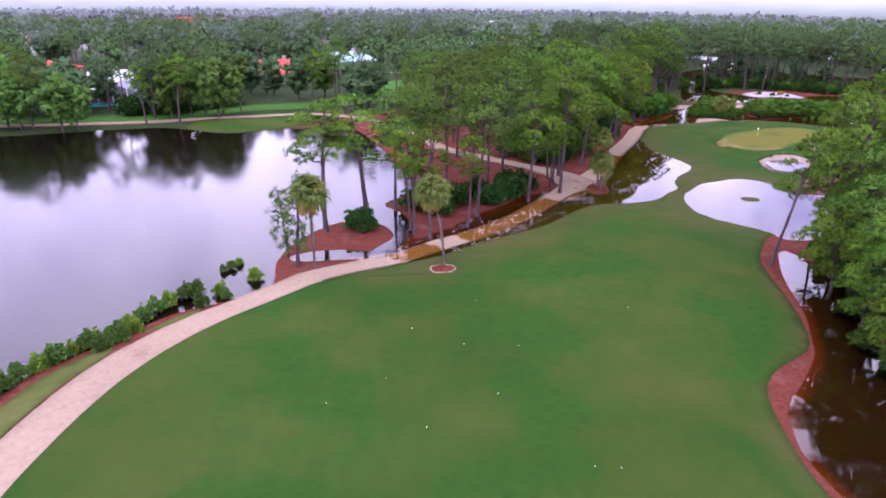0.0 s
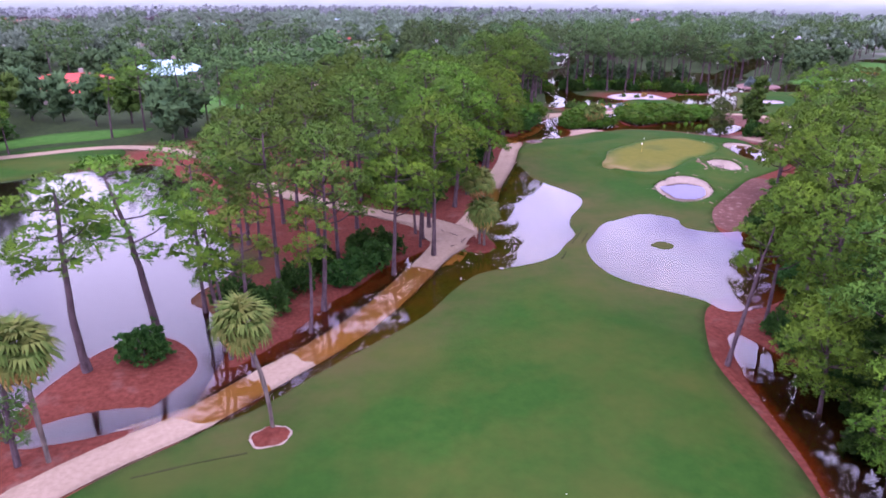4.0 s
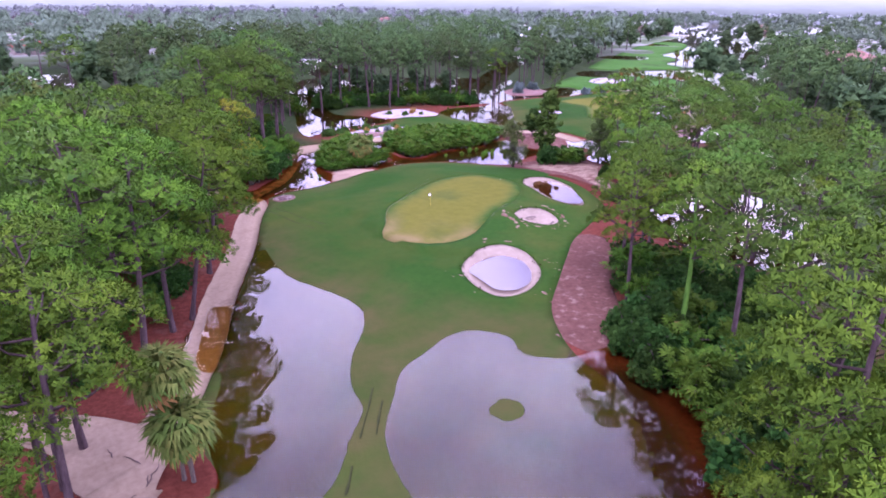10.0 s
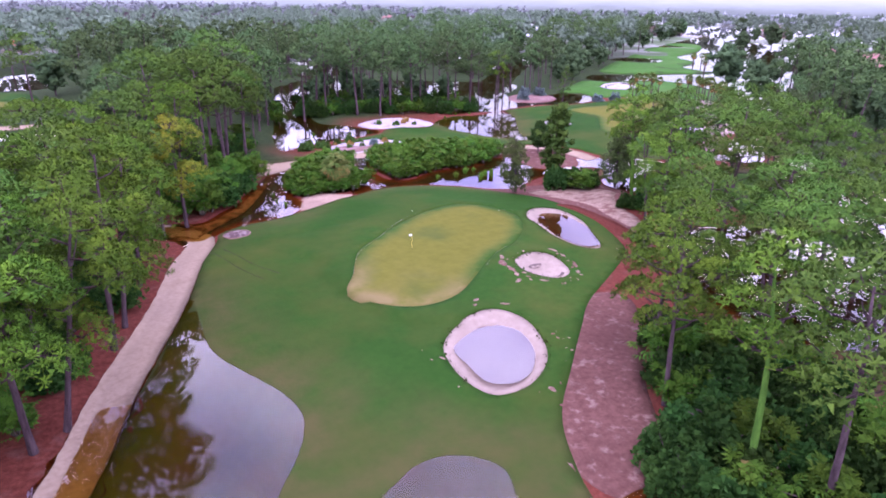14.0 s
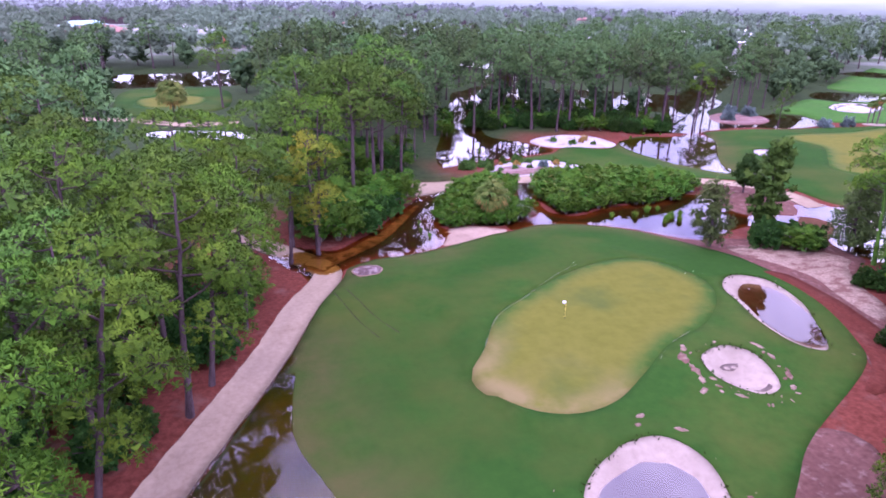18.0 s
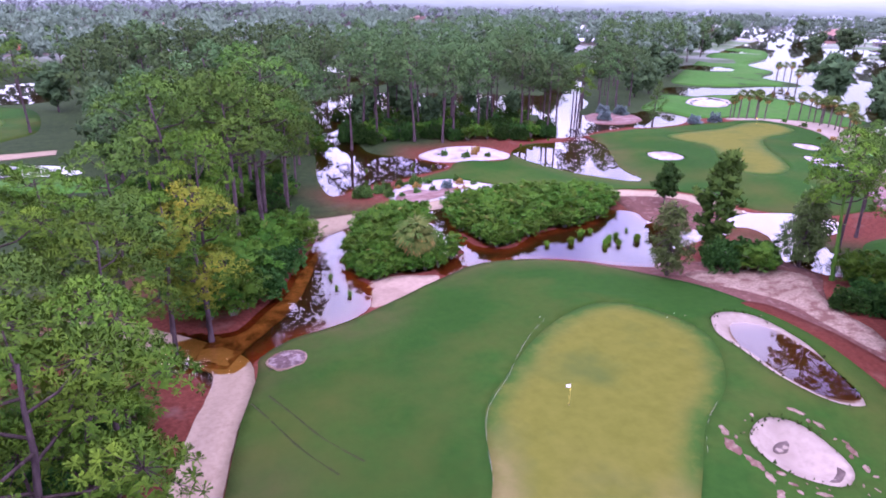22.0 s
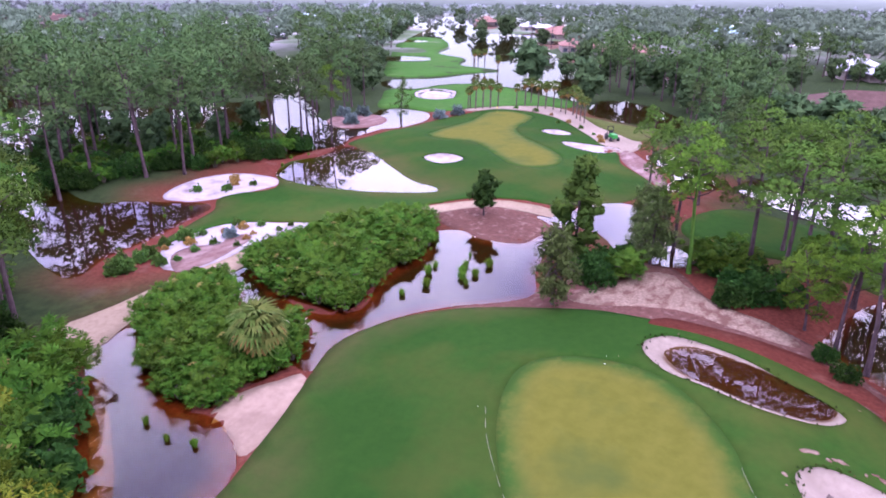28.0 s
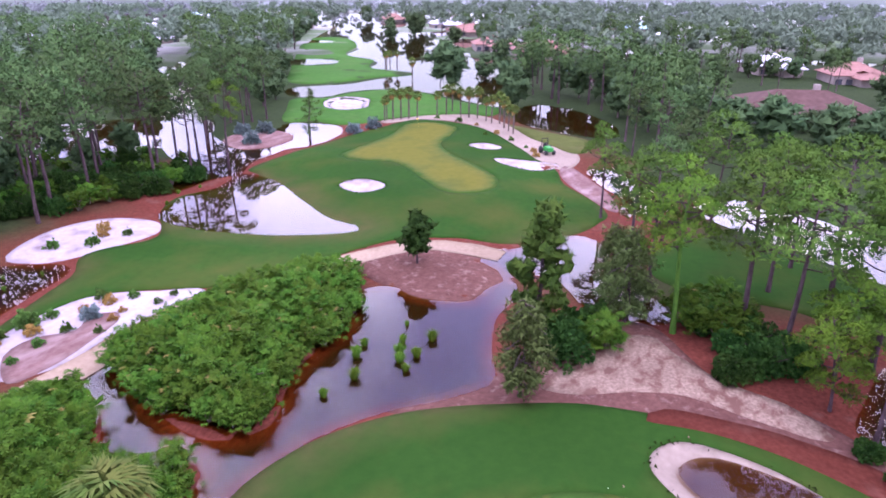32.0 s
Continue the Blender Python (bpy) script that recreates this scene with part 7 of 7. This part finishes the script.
def triangles(root):
    """The corners of all triangles of a thing's parts, their normals, and which of bark and leaf each one is."""
    out, turns, kinds = [], [], []
    for ob in root.children:
        me = ob.data
        if "branchwork" in ob.name:
            continue
        me.calc_loop_triangles()
        idx = np.array([t.vertices[:] for t in me.loop_triangles])
        co = np.array([v.co[:] for v in me.vertices])
        out.append(co[idx].reshape(-1, 3))
        turns.append(SOFT_NORMALS[me.name] if me.name in SOFT_NORMALS else np.array([t.normal[:] for t in me.loop_triangles]))
        kinds.append(np.full(len(idx), 0 if "trunk" in ob.name else 1))
    return np.concatenate(out), np.concatenate(turns), np.concatenate(kinds)


def build_mass():
    """Woods past counting: each stretch of them is one object."""
    shapes = {}
    for seed, trees in MASS.items():
        vs, ns, ks = [], [], []
        z = height(np.array([t[2:4] for t in trees]))
        for (kind, k, x, y, size, yaw, w), g in zip(trees, z):
            key = (id(kind), k % len(kind.shapes))
            if key not in shapes:
                shapes[key] = triangles(kind.shapes[key[1]])
            v, t, m = shapes[key]
            c, s = math.cos(yaw), math.sin(yaw)
            turn = np.array([[c, s, 0], [-s, c, 0], [0, 0, 1]])
            vs.append(v @ turn * (size * w, size * w, size) + (x, y, g))
            ns.append(t @ turn)
            ks.append(m + (2 if kind is FAROAKS else 0))
        me = clump_mesh("woods", np.concatenate(vs), None, (BARK, HAZENEEDLE, BARK, HAZEOAK), np.concatenate(ks), np.concatenate(ns))
        tagged(new("woods", me), "dense wood of pines and broad-leaved trees, tinted for haze", "woods", kind="stuff")


COUNTS = [
    wood([(-1, 76), (4, 76), (10, 84), (15, 90), (12, 97), (6, 103), (0, 108), (-2, 98), (-0.5, 88)], 5.4, 1, (PINES, THINPINES), (0.8, 1.0)),
    wood([(22, 96), (29, 108), (35, 120), (39, 130), (36, 141), (30, 148), (14, 150), (-4, 140), (-2, 126), (6, 110), (14, 101)], 5.6, 2, (PINES,), (0.78, 1.14)),
    wood([(44, 144), (52, 154), (58, 162), (62, 172), (60, 186), (40, 184), (26, 176), (30, 152)], 4.8, 3, (LIGHTPINES,), (0.78, 1.12)),
    wood([(67, 80), (72, 92), (78, 98), (84, 92), (78, 78), (68, 64)], 5.8, 4, (PINES, THINPINES), (0.82, 1.06), clear_lawn=3.0, skip=("woods_south", "woods_east")),
    wood([(36, 22), (48, 30), (58, 52), (74, 70), (90, 84), (100, 96), (116, 92), (120, 60), (90, 20), (50, 5)], 6.0, 5, (LIGHTPINES, OAKS), (0.8, 1.02), clear_lawn=4.5, skip=("woods_east", "woods_south")),
    wood([(66, 186), (80, 196), (90, 194.5), (100, 189), (114, 185.5), (120, 188), (128, 206), (134, 222), (124, 236), (100, 244), (84, 232)], 4.7, 6, (LIGHTPINES,), (0.78, 1.12)),
    wood([(70, 192), (84, 200), (100, 194), (116, 190), (124, 200), (112, 212), (96, 220), (80, 216)], 7.0, 17, (FAROAKS,), (0.5, 0.72), clear=1.5, mass=True),
    wood([(30, 16), (33, 28), (36, 42), (40, 56), (46, 58), (54, 50), (46, 28), (38, 12)], 5.4, 18, (LIGHTPINES, OAKS), (0.85, 1.05), clear_lawn=4.0, skip=("woods_south",)),
    wood([(104, 128), (112, 128), (118, 126), (128, 122), (140, 130), (152, 140), (150, 118), (132, 100), (118, 96), (118, 112)], 5.4, 7, (LIGHTPINES, OAKS), (0.60, 0.78), skip=("south_far",)),
    wood([(150, 120), (156, 140), (172, 156), (182, 166), (198, 164), (216, 172), (214, 150), (192, 132), (170, 118)], 5.2, 8, (MIDPINES, FAROAKS), (0.78, 1.0), mass=True),
    wood([(-120, 132), (-80, 136), (-50, 142), (-30, 152), (-14, 146), (-16, 172), (-30, 190), (-60, 190), (-110, 176)], 5.4, 9, (FAROAKS, MIDPINES), (0.8, 1.05), skip=("lawn",), mass=True),
    wood([(-14, 148), (12, 152), (28, 152), (26, 176), (14, 186), (-8, 172)], 4.8, 10, (MIDPINES,), (0.85, 1.1), mass=True),
    wood([(-150, 176), (-100, 180), (-40, 192), (-10, 196), (10, 216), (20, 250), (60, 250), (60, 300), (-20, 330), (-160, 330)], 10.0, 11, (MIDPINES, FAROAKS), (0.8, 1.05), mass=True),
    wood([(42, 186), (62, 188), (72, 200), (86, 240), (100, 250), (110, 300), (60, 310), (44, 250)], 6.5, 12, (MIDPINES, FAROAKS), (0.8, 1.02), mass=True),
    wood([(128, 236), (136, 226), (148, 228), (176, 256), (205, 284), (230, 320), (180, 340), (110, 320), (104, 250)], 7.0, 13, (MIDPINES, FAROAKS), (0.75, 1.0), mass=True),
    wood([(152, 216), (150, 200), (170, 210), (190, 222), (208, 236), (226, 250), (270, 272), (300, 290), (330, 320), (280, 330), (220, 284), (180, 244)], 7.0, 14, (MIDPINES, FAROAKS), (0.7, 0.95), mass=True),
    wood([(160, 116), (190, 130), (216, 150), (232, 190), (268, 218), (316, 250), (370, 290), (420, 260), (400, 160), (330, 90), (260, 60), (180, 70), (130, 80)], 10.5, 15, (MIDPINES, FAROAKS), (0.62, 0.86), mass=True),
    wood([(120, 30), (124, 60), (122, 90), (140, 100), (160, 108), (190, 90), (230, 60), (200, 10), (140, 0)], 9.0, 16, (MIDPINES, FAROAKS), (0.62, 0.85), mass=True),
]
build_mass()
for kind in (MIDPINES, FAROAKS):
    for shape in kind.shapes:
        for ob in (*shape.children_recursive, shape):
            bpy.data.objects.remove(ob)
# bushes and palmettos under the pines
for outline, gap, seed, kinds, size in (
    ([(54, 82), (58, 86), (62, 90.5), (66, 94), (71, 90), (69, 80), (64, 71), (57, 63), (50, 60), (45, 63), (48, 68), (52, 74)], 1.8, 21, (BUSHES, PALMETTOS, BUSHES), (1.1, 1.8)),
    ([(12, 101), (20, 98), (28, 108), (34, 120), (37, 130), (30, 134), (18, 118)], 2.2, 22, (BUSHES, PALMETTOS), (1.0, 1.7)),
    ([(44.2, 140.8), (47.2, 142.8), (49.8, 145.2), (52.0, 148.6), (55.4, 153.2), (58.6, 157.6), (55, 162), (47, 153), (41.6, 146)], 1.4, 23, (PALMETTOS, BUSHES, PALMETTOS), (1.3, 1.9)),
    ([(70, 188), (80, 193), (90, 191.5), (99, 186.2), (113, 183.8), (118, 186), (110, 194), (92, 200), (78, 202)], 2.1, 24, (PALMETTOS, BUSHES), (0.9, 1.3)),
    ([(72, 196), (84, 200), (100, 192), (116, 189), (122, 196), (112, 208), (96, 217), (82, 216)], 3.6, 26, (BUSHES, PALMETTOS), (0.8, 1.2)),
    ([(44, 146), (52, 152), (57, 161), (61, 172), (59, 184), (44, 180), (34, 165), (36, 150)], 2.6, 27, (BUSHES, PALMETTOS, PALMETTOS), (0.9, 1.5)),
    ([(40, 62), (46, 62), (50, 66), (46, 56), (40, 46), (36, 46), (38, 54)], 2.2, 25, (BUSHES,), (0.8, 1.2)),
):
    P = scattered(smooth(outline, step=2.0), gap, seed)
    P = P[free_of(P, 1.0, -2.2, 2.2)]
    r = np.random.RandomState(seed)
    for p in P:
        kinds[r.randint(len(kinds))].put(int(r.randint(9)), *p, r.uniform(*size), r.uniform(0, 6.28), z=max(0.0, level(*p)))


def far_woods(seed, n, r0, r1, a0, a1):
    """Tree crowns too many to count, out to the horizon."""
    r = np.random.RandomState(seed)
    dist = r0 * (r1 / r0) ** r.uniform(0, 1, n)
    ang = np.radians(r.uniform(a0, a1, n))
    P = np.column_stack([40 + np.sin(ang) * dist, 80 + np.cos(ang) * dist])
    ok = np.ones(n, bool)
    ok &= waves(P, 60, 21) > -0.26
    for poly in (LAWN_4, LAWN_3, POND["far"][0], POND["north"][0], LAWN_10, POND["north_pool"][0], LAWN_9):
        ok &= signed(P, poly, 5) > 3
    for x, y, w, *_ in HOUSES:
        toward = np.array([40 - x, 100 - y]) / np.hypot(40 - x, 100 - y)
        off = P - (x, y)
        ahead = off @ toward
        ok &= ~((np.abs(off @ np.array([-toward[1], toward[0]])) < 0.6 * w) & (ahead > -0.6 * w) & (ahead < (3.2 * w if x < 0 and y > 400 else 0.9 * w)))
    P, dist = P[ok], dist[ok]
    size = (1 + dist / 1200) * r.uniform(0.75, 1.25, len(P))
    tops = r.uniform(8.5, 14.5, len(P)) - 2.0 * (dist > 900) + np.minimum(height(P), 0)
    far = r0 >= 600
    # each crown: a few rounded lobes of leaf sprays
    lobes = 4 if far else 9
    d = unit(r.normal(0, 1, (len(P) * lobes, 3)) + (0, 0, 0.5))
    c = np.repeat(np.column_stack([P, tops - 3.4]), lobes, 0) + d * np.repeat(size, lobes)[:, None] * (2.6, 2.6, 1.2)
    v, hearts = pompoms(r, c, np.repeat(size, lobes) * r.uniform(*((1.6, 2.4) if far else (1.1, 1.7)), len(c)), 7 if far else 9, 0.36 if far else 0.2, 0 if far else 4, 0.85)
    me = clump_mesh("far_woods", v, hearts, (NEARHAZELEAF if r0 < 600 else FARHAZELEAF,))
    tagged(new("far_woods", me), "green woods stretching to the horizon, greyed for haze", "woods", kind="stuff")


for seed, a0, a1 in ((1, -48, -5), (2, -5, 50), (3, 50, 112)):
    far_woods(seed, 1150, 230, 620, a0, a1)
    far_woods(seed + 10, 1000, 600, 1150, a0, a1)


# ---- the hazy distance ----
def build_backdrop():
    """A far ring behind everything: misty woods and haze, painted as a glow."""
    m = bpy.data.materials.new("painted_haze_glow")
    m.use_nodes = True
    n, l = m.node_tree.nodes, m.node_tree.links
    n.clear()
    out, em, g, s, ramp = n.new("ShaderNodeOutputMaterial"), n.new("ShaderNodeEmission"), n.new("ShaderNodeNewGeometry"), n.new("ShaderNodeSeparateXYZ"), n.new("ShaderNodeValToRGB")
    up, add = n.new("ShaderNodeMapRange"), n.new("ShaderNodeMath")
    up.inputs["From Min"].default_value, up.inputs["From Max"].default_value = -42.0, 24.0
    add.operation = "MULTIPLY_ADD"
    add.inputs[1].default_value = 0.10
    # painted haze: the glow pales from grey-green at the foot to white
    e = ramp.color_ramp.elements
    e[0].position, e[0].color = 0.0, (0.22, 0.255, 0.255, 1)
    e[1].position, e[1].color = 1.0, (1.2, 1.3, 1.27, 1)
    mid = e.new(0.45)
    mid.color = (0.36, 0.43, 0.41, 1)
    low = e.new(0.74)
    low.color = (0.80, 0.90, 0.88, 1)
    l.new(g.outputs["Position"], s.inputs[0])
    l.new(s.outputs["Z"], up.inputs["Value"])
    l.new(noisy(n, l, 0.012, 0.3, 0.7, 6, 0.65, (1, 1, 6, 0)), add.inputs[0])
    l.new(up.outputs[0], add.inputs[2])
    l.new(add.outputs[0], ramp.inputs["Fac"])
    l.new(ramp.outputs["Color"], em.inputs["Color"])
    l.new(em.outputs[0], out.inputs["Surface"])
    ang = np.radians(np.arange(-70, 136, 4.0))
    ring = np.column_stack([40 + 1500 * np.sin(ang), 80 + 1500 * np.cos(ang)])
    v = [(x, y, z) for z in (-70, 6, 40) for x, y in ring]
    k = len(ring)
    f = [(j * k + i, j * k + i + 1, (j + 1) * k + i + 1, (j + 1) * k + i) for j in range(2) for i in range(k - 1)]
    structure("backdrop", mesh_of("backdrop", v, f, m), "glowing backdrop painted as pale woods fading into haze", "backdrop")


build_backdrop()


# ---- houses ----
ROOFS = {"red": REDROOF, "white": WHITEROOF, "brown": BROWNROOF, "pink": PINKROOF, "slate": SLATEROOF}


def box(x0, y0, z0, x1, y1, z1):
    v = [(x, y, z) for z in (z0, z1) for y in (y0, y1) for x in (x0, x1)]
    return v, [(0, 2, 3, 1), (4, 5, 7, 6), (0, 1, 5, 4), (2, 6, 7, 3), (0, 4, 6, 2), (1, 3, 7, 5)]


def hip(w, d, z, rise, over=0.6):
    """A hipped roof with eaves."""
    a, b, k = w / 2 + over, d / 2 + over, w / 2 - d / 2
    v = [(-a, -b, z), (a, -b, z), (a, b, z), (-a, b, z), (-k, 0, z + rise), (k, 0, z + rise)]
    v += [(x, y, z - 0.18) for x, y, _ in v[:4]]
    return v, [(0, 1, 5, 4), (1, 2, 5), (2, 3, 4, 5), (3, 0, 4), (1, 0, 6, 7), (2, 1, 7, 8), (3, 2, 8, 9), (0, 3, 9, 6), (6, 9, 8, 7)]


def house(x, y, w, d, yaw, colour):
    word = {"red": "red-tiled", "white": "white", "brown": "brown-tiled", "pink": "pink-tiled", "slate": "grey-green"}[colour]
    root = tagged(new("house"), f"low stucco house with a {word} hipped roof among trees", "house", "houses")
    piece("wall", mesh_of("house_wall", *box(-w / 2, -d / 2, -0.5, w / 2, d / 2, 3.4), STUCCO, True), root)
    main = piece("roof", mesh_of("house_roof", *hip(w, d, 3.4, 2.9), ROOFS[colour], True), root)
    wing = piece("wing_wall", mesh_of("wing_wall", *box(-w * 0.12, -d / 2 - 4, -0.5, w * 0.26, -d / 2 + 0.0, 3.0), STUCCO, True), root)
    v, f = hip(w * 0.44, 8.0, 3.05, 1.7)
    piece("wing_roof", mesh_of("wing_roof", [(p[0] + w * 0.07, p[1] - d / 2 - 1.0, p[2]) for p in v], f, ROOFS[colour], True), root)
    piece("chimney", mesh_of("chimney", *box(w * 0.1, 0.6, 4.5, w * 0.1 + 1.1, 1.7, 7.2), STUCCO, True), main)
    glass = mesh_of("window_pane", *box(-0.8, -0.04, -0.7, 0.8, 0.04, 0.7), GLASS, True)
    for side in (-1, 1):
        for k in range(5):
            px = -w / 2 + w * (k + 0.5) / 5
            if side > 0 or not -w * 0.14 < px < w * 0.28:
                ob = piece("window", glass, root)
                ob.location = (px, side * (d / 2 + 0.02), 1.7)
    root.matrix_basis = pose(x, y, level(x, y) - (0.9 if x > 150 else 0.1), 0, 0, math.degrees(yaw))
    return root


for spec in HOUSES:
    house(*spec)


def pool_cage(x, y, w, d, yaw):
    """A screened pool enclosure: posts, gabled ridge, screen panels."""
    root = tagged(new("pool_enclosure"), "grey screened pool enclosure behind a white-roofed house", "pool enclosure")
    for k in range(5):
        u = -w / 2 + w * k / 4
        top = 2.8 + 2.2 * (1 - abs(u) / (w / 2))
        piece("post", mesh_of("cage_post", *box(u - 0.07, -d / 2 - 0.07, 0, u + 0.07, -d / 2 + 0.07, top), METALWHITE, True), root)
    v = [(-w / 2, -d / 2, 2.8), (0, -d / 2, 5.0), (w / 2, -d / 2, 2.8), (-w / 2, d / 2, 2.8), (0, d / 2, 5.0), (w / 2, d / 2, 2.8), (-w / 2, -d / 2, 0), (w / 2, -d / 2, 0)]
    piece("screen", mesh_of("cage_screen", v, [(0, 1, 4, 3), (1, 2, 5, 4), (6, 7, 2, 1, 0)], SCREEN, True), root)
    piece("pool_wall", mesh_of("pool_wall", *box(-w / 2 + 1, -d / 2 - 1.0, -0.3, w / 2 - 1, -d / 2 - 0.8, 0.8), plain("turquoise_tiles", (0.05, 0.26, 0.28), (0.08, 0.34, 0.36), 1.0), True), root)
    root.matrix_basis = pose(x, y, 0.4, 0, 0, yaw)


pool_cage(-73.5, 157, 13, 8, 8)

# ---- small things ----


def golf_ball(x, y):
    bm = bmesh.new()
    bmesh.ops.create_icosphere(bm, subdivisions=2, radius=0.026)
    for v in bm.verts:
        v.co *= 1 - 0.03 * (v.index % 2)
    me = bpy.data.meshes.new("golf_ball")
    bm.to_mesh(me)
    bm.free()
    me.materials.append(FLAGCLOTH)
    tagged(new("golf_ball", me), "small white golf ball lying on the turf", "golf ball", "golf balls").location = (x, y, level(x, y) + 0.10)


for x, y in [(5.5, 50.0), (4.2, 42.6), (8.2, 42.4), (-1.1, 37.8), (-4.6, 35.0), (6.2, 36.2), (1.7, 32.6), (10.9, 29.2), (12.3, 29.1), (0.3, 45.0), (17.9, 48.8), (75.4, 123.5), (74.4, 123.3), (65.8, 128.4)]:
    golf_ball(x, y)


def stick(x, y, yaw, long):
    r = np.random.RandomState(int(abs(x * 31 + y * 17)))
    way = np.column_stack([np.linspace(-0.5, 0.5, 6) * long, r.normal(0, 0.04, 6) * long, 0.03 + 0.02 * r.uniform(0, 1, 6)])
    ob = tagged(new("fallen_branch", mesh_of("fallen_branch", *tube(way, [0.03, 0.035, 0.03, 0.025, 0.02, 0.01], 5), BARK)), "thin fallen branch washed onto the path", "branch", "fallen branches")
    ob.matrix_basis = pose(x, y, max(level(x, y), 0.05) + 0.06, 0, 0, yaw)


for x, y, yaw, long in [(21.6, 89.4, 120, 1.4), (22.4, 87.6, 60, 1.5), (22.0, 87.2, 75, 1.0), (20.9, 86.3, 20, 0.8), (20.6, 90.6, 100, 0.9), (12.6, 71.8, 10, 1.6), (50.8, 84.6, 40, 1.2), (46.0, 133.0, 30, 0.9)]:
    stick(x, y, yaw, long)


def flag(x, y, cloth, label):
    z = level(x, y) + 0.08
    root = tagged(new("golf_flag"), label, "flag", "golf flags")
    piece("stick", mesh_of("flag_stick", *tube([(0, 0, -0.2), (0, 0, 1.0), (0, 0, 2.1)], [0.013, 0.012, 0.011], 8), STICK), root)
    xs = np.linspace(0, 0.36, 6)
    v = [(x0, 0.07 * math.sin(x0 * 11), zz - 0.25 * x0) for x0 in xs for zz in (2.08, 1.80)]
    v += [(x0, y0 + 0.012, zz) for x0, y0, zz in v]
    f = [(2 * k, 2 * k + 1, 2 * k + 3, 2 * k + 2) for k in range(5)] + [(12 + 2 * k, 14 + 2 * k, 15 + 2 * k, 13 + 2 * k) for k in range(5)]
    piece("flag_cloth", mesh_of("flag_cloth", v, f, cloth), root)
    piece("cup", mesh_of("flag_cup", *tube([(0, 0, -0.05), (0, 0, 0.012)], [0.06, 0.06], 12), RUBBER), root)
    root.matrix_basis = pose(x, y, z, 0, 0, 140) @ Matrix.Scale(0.72, 4)


flag(59.9, 118.3, FLAGCLOTH, "white flag on a yellow stick in the putting green")
flag(152.4, 169.7, FLAGYELLOW, "yellow flag on the distant putting green")


def mulch_ring(x, y, w, label, mat, rim_mat):
    """A low mound of mulch with a rim of pale sand."""
    r = np.random.RandomState(int(w * 100))
    n, v, f = 28, [], []
    for k, (u, z) in enumerate([(1.0, 0.0), (0.97, 0.09), (0.90, 0.09), (0.5, 0.20), (0.0, 0.24)]):
        for j in range(n):
            a = j / n * 6.2832
            q = w * u * (1 + 0.10 * math.sin(2 * a + w) + 0.05 * math.sin(5 * a)) * (1 + r.normal(0, 0.02))
            v.append((math.cos(a) * q, math.sin(a) * q, z + r.normal(0, 0.02)))
    for k in range(4):
        f += [(k * n + j, k * n + (j + 1) % n, (k + 1) * n + (j + 1) % n, (k + 1) * n + j) for j in range(n)]
    root = tagged(new("mulch_bed"), label, "mulch bed")
    piece("rim", mesh_of("mulch_rim", v[: 3 * n], f[: 2 * n], rim_mat), root)
    piece("mulch", mesh_of("mulch_mound", v[2 * n :], [tuple(i - 2 * n for i in q) for q in f[2 * n :]], mat), root)
    root.matrix_basis = pose(x, y, level(x, y) + 0.05)


mulch_ring(2.7, 57.4, 1.15, "round mulch bed with a sandy rim round a palm", STRAW, SAND)
mulch_ring(47.1, 133.4, 1.35, "round bed of pale mulch where a tree was removed", LITTER, BARESAND)


def mower(x, y, yaw):
    root = tagged(new("utility_tractor"), "small green tractor parked on sand", "tractor")
    piece("body", mesh_of("tractor_body", *joined([box(-1.0, -0.45, 0.5, 0.5, 0.45, 1.1), box(0.4, -0.55, 0.4, 1.3, 0.55, 0.8)]), TRACTORGREEN, True), root)
    piece("seat", mesh_of("tractor_seat", *joined([box(0.5, -0.3, 0.8, 1.0, 0.3, 0.95), box(0.95, -0.3, 0.9, 1.1, 0.3, 1.5)]), RUBBER, True), root)
    piece("roll_bar", mesh_of("roll_bar", *joined([box(1.1, -0.55, 0.8, 1.2, -0.45, 2.1), box(1.1, 0.45, 0.8, 1.2, 0.55, 2.1), box(1.1, -0.55, 2.1, 1.2, 0.55, 2.2)]), RUBBER, True), root)
    for px, py, rad in ((-0.8, -0.65, 0.35), (-0.8, 0.65, 0.35), (0.9, -0.75, 0.55), (0.9, 0.75, 0.55)):
        wheel = piece("wheel", mesh_of("tractor_tyre", *tube([(px, py - 0.15, rad), (px, py, rad), (px, py + 0.15, rad)], [rad * 0.93, rad, rad * 0.93], 14), RUBBER), root)
    root.matrix_basis = pose(x, y, level(x, y) + 0.08, 0, 0, yaw)


mower(144.5, 144.3, 40)
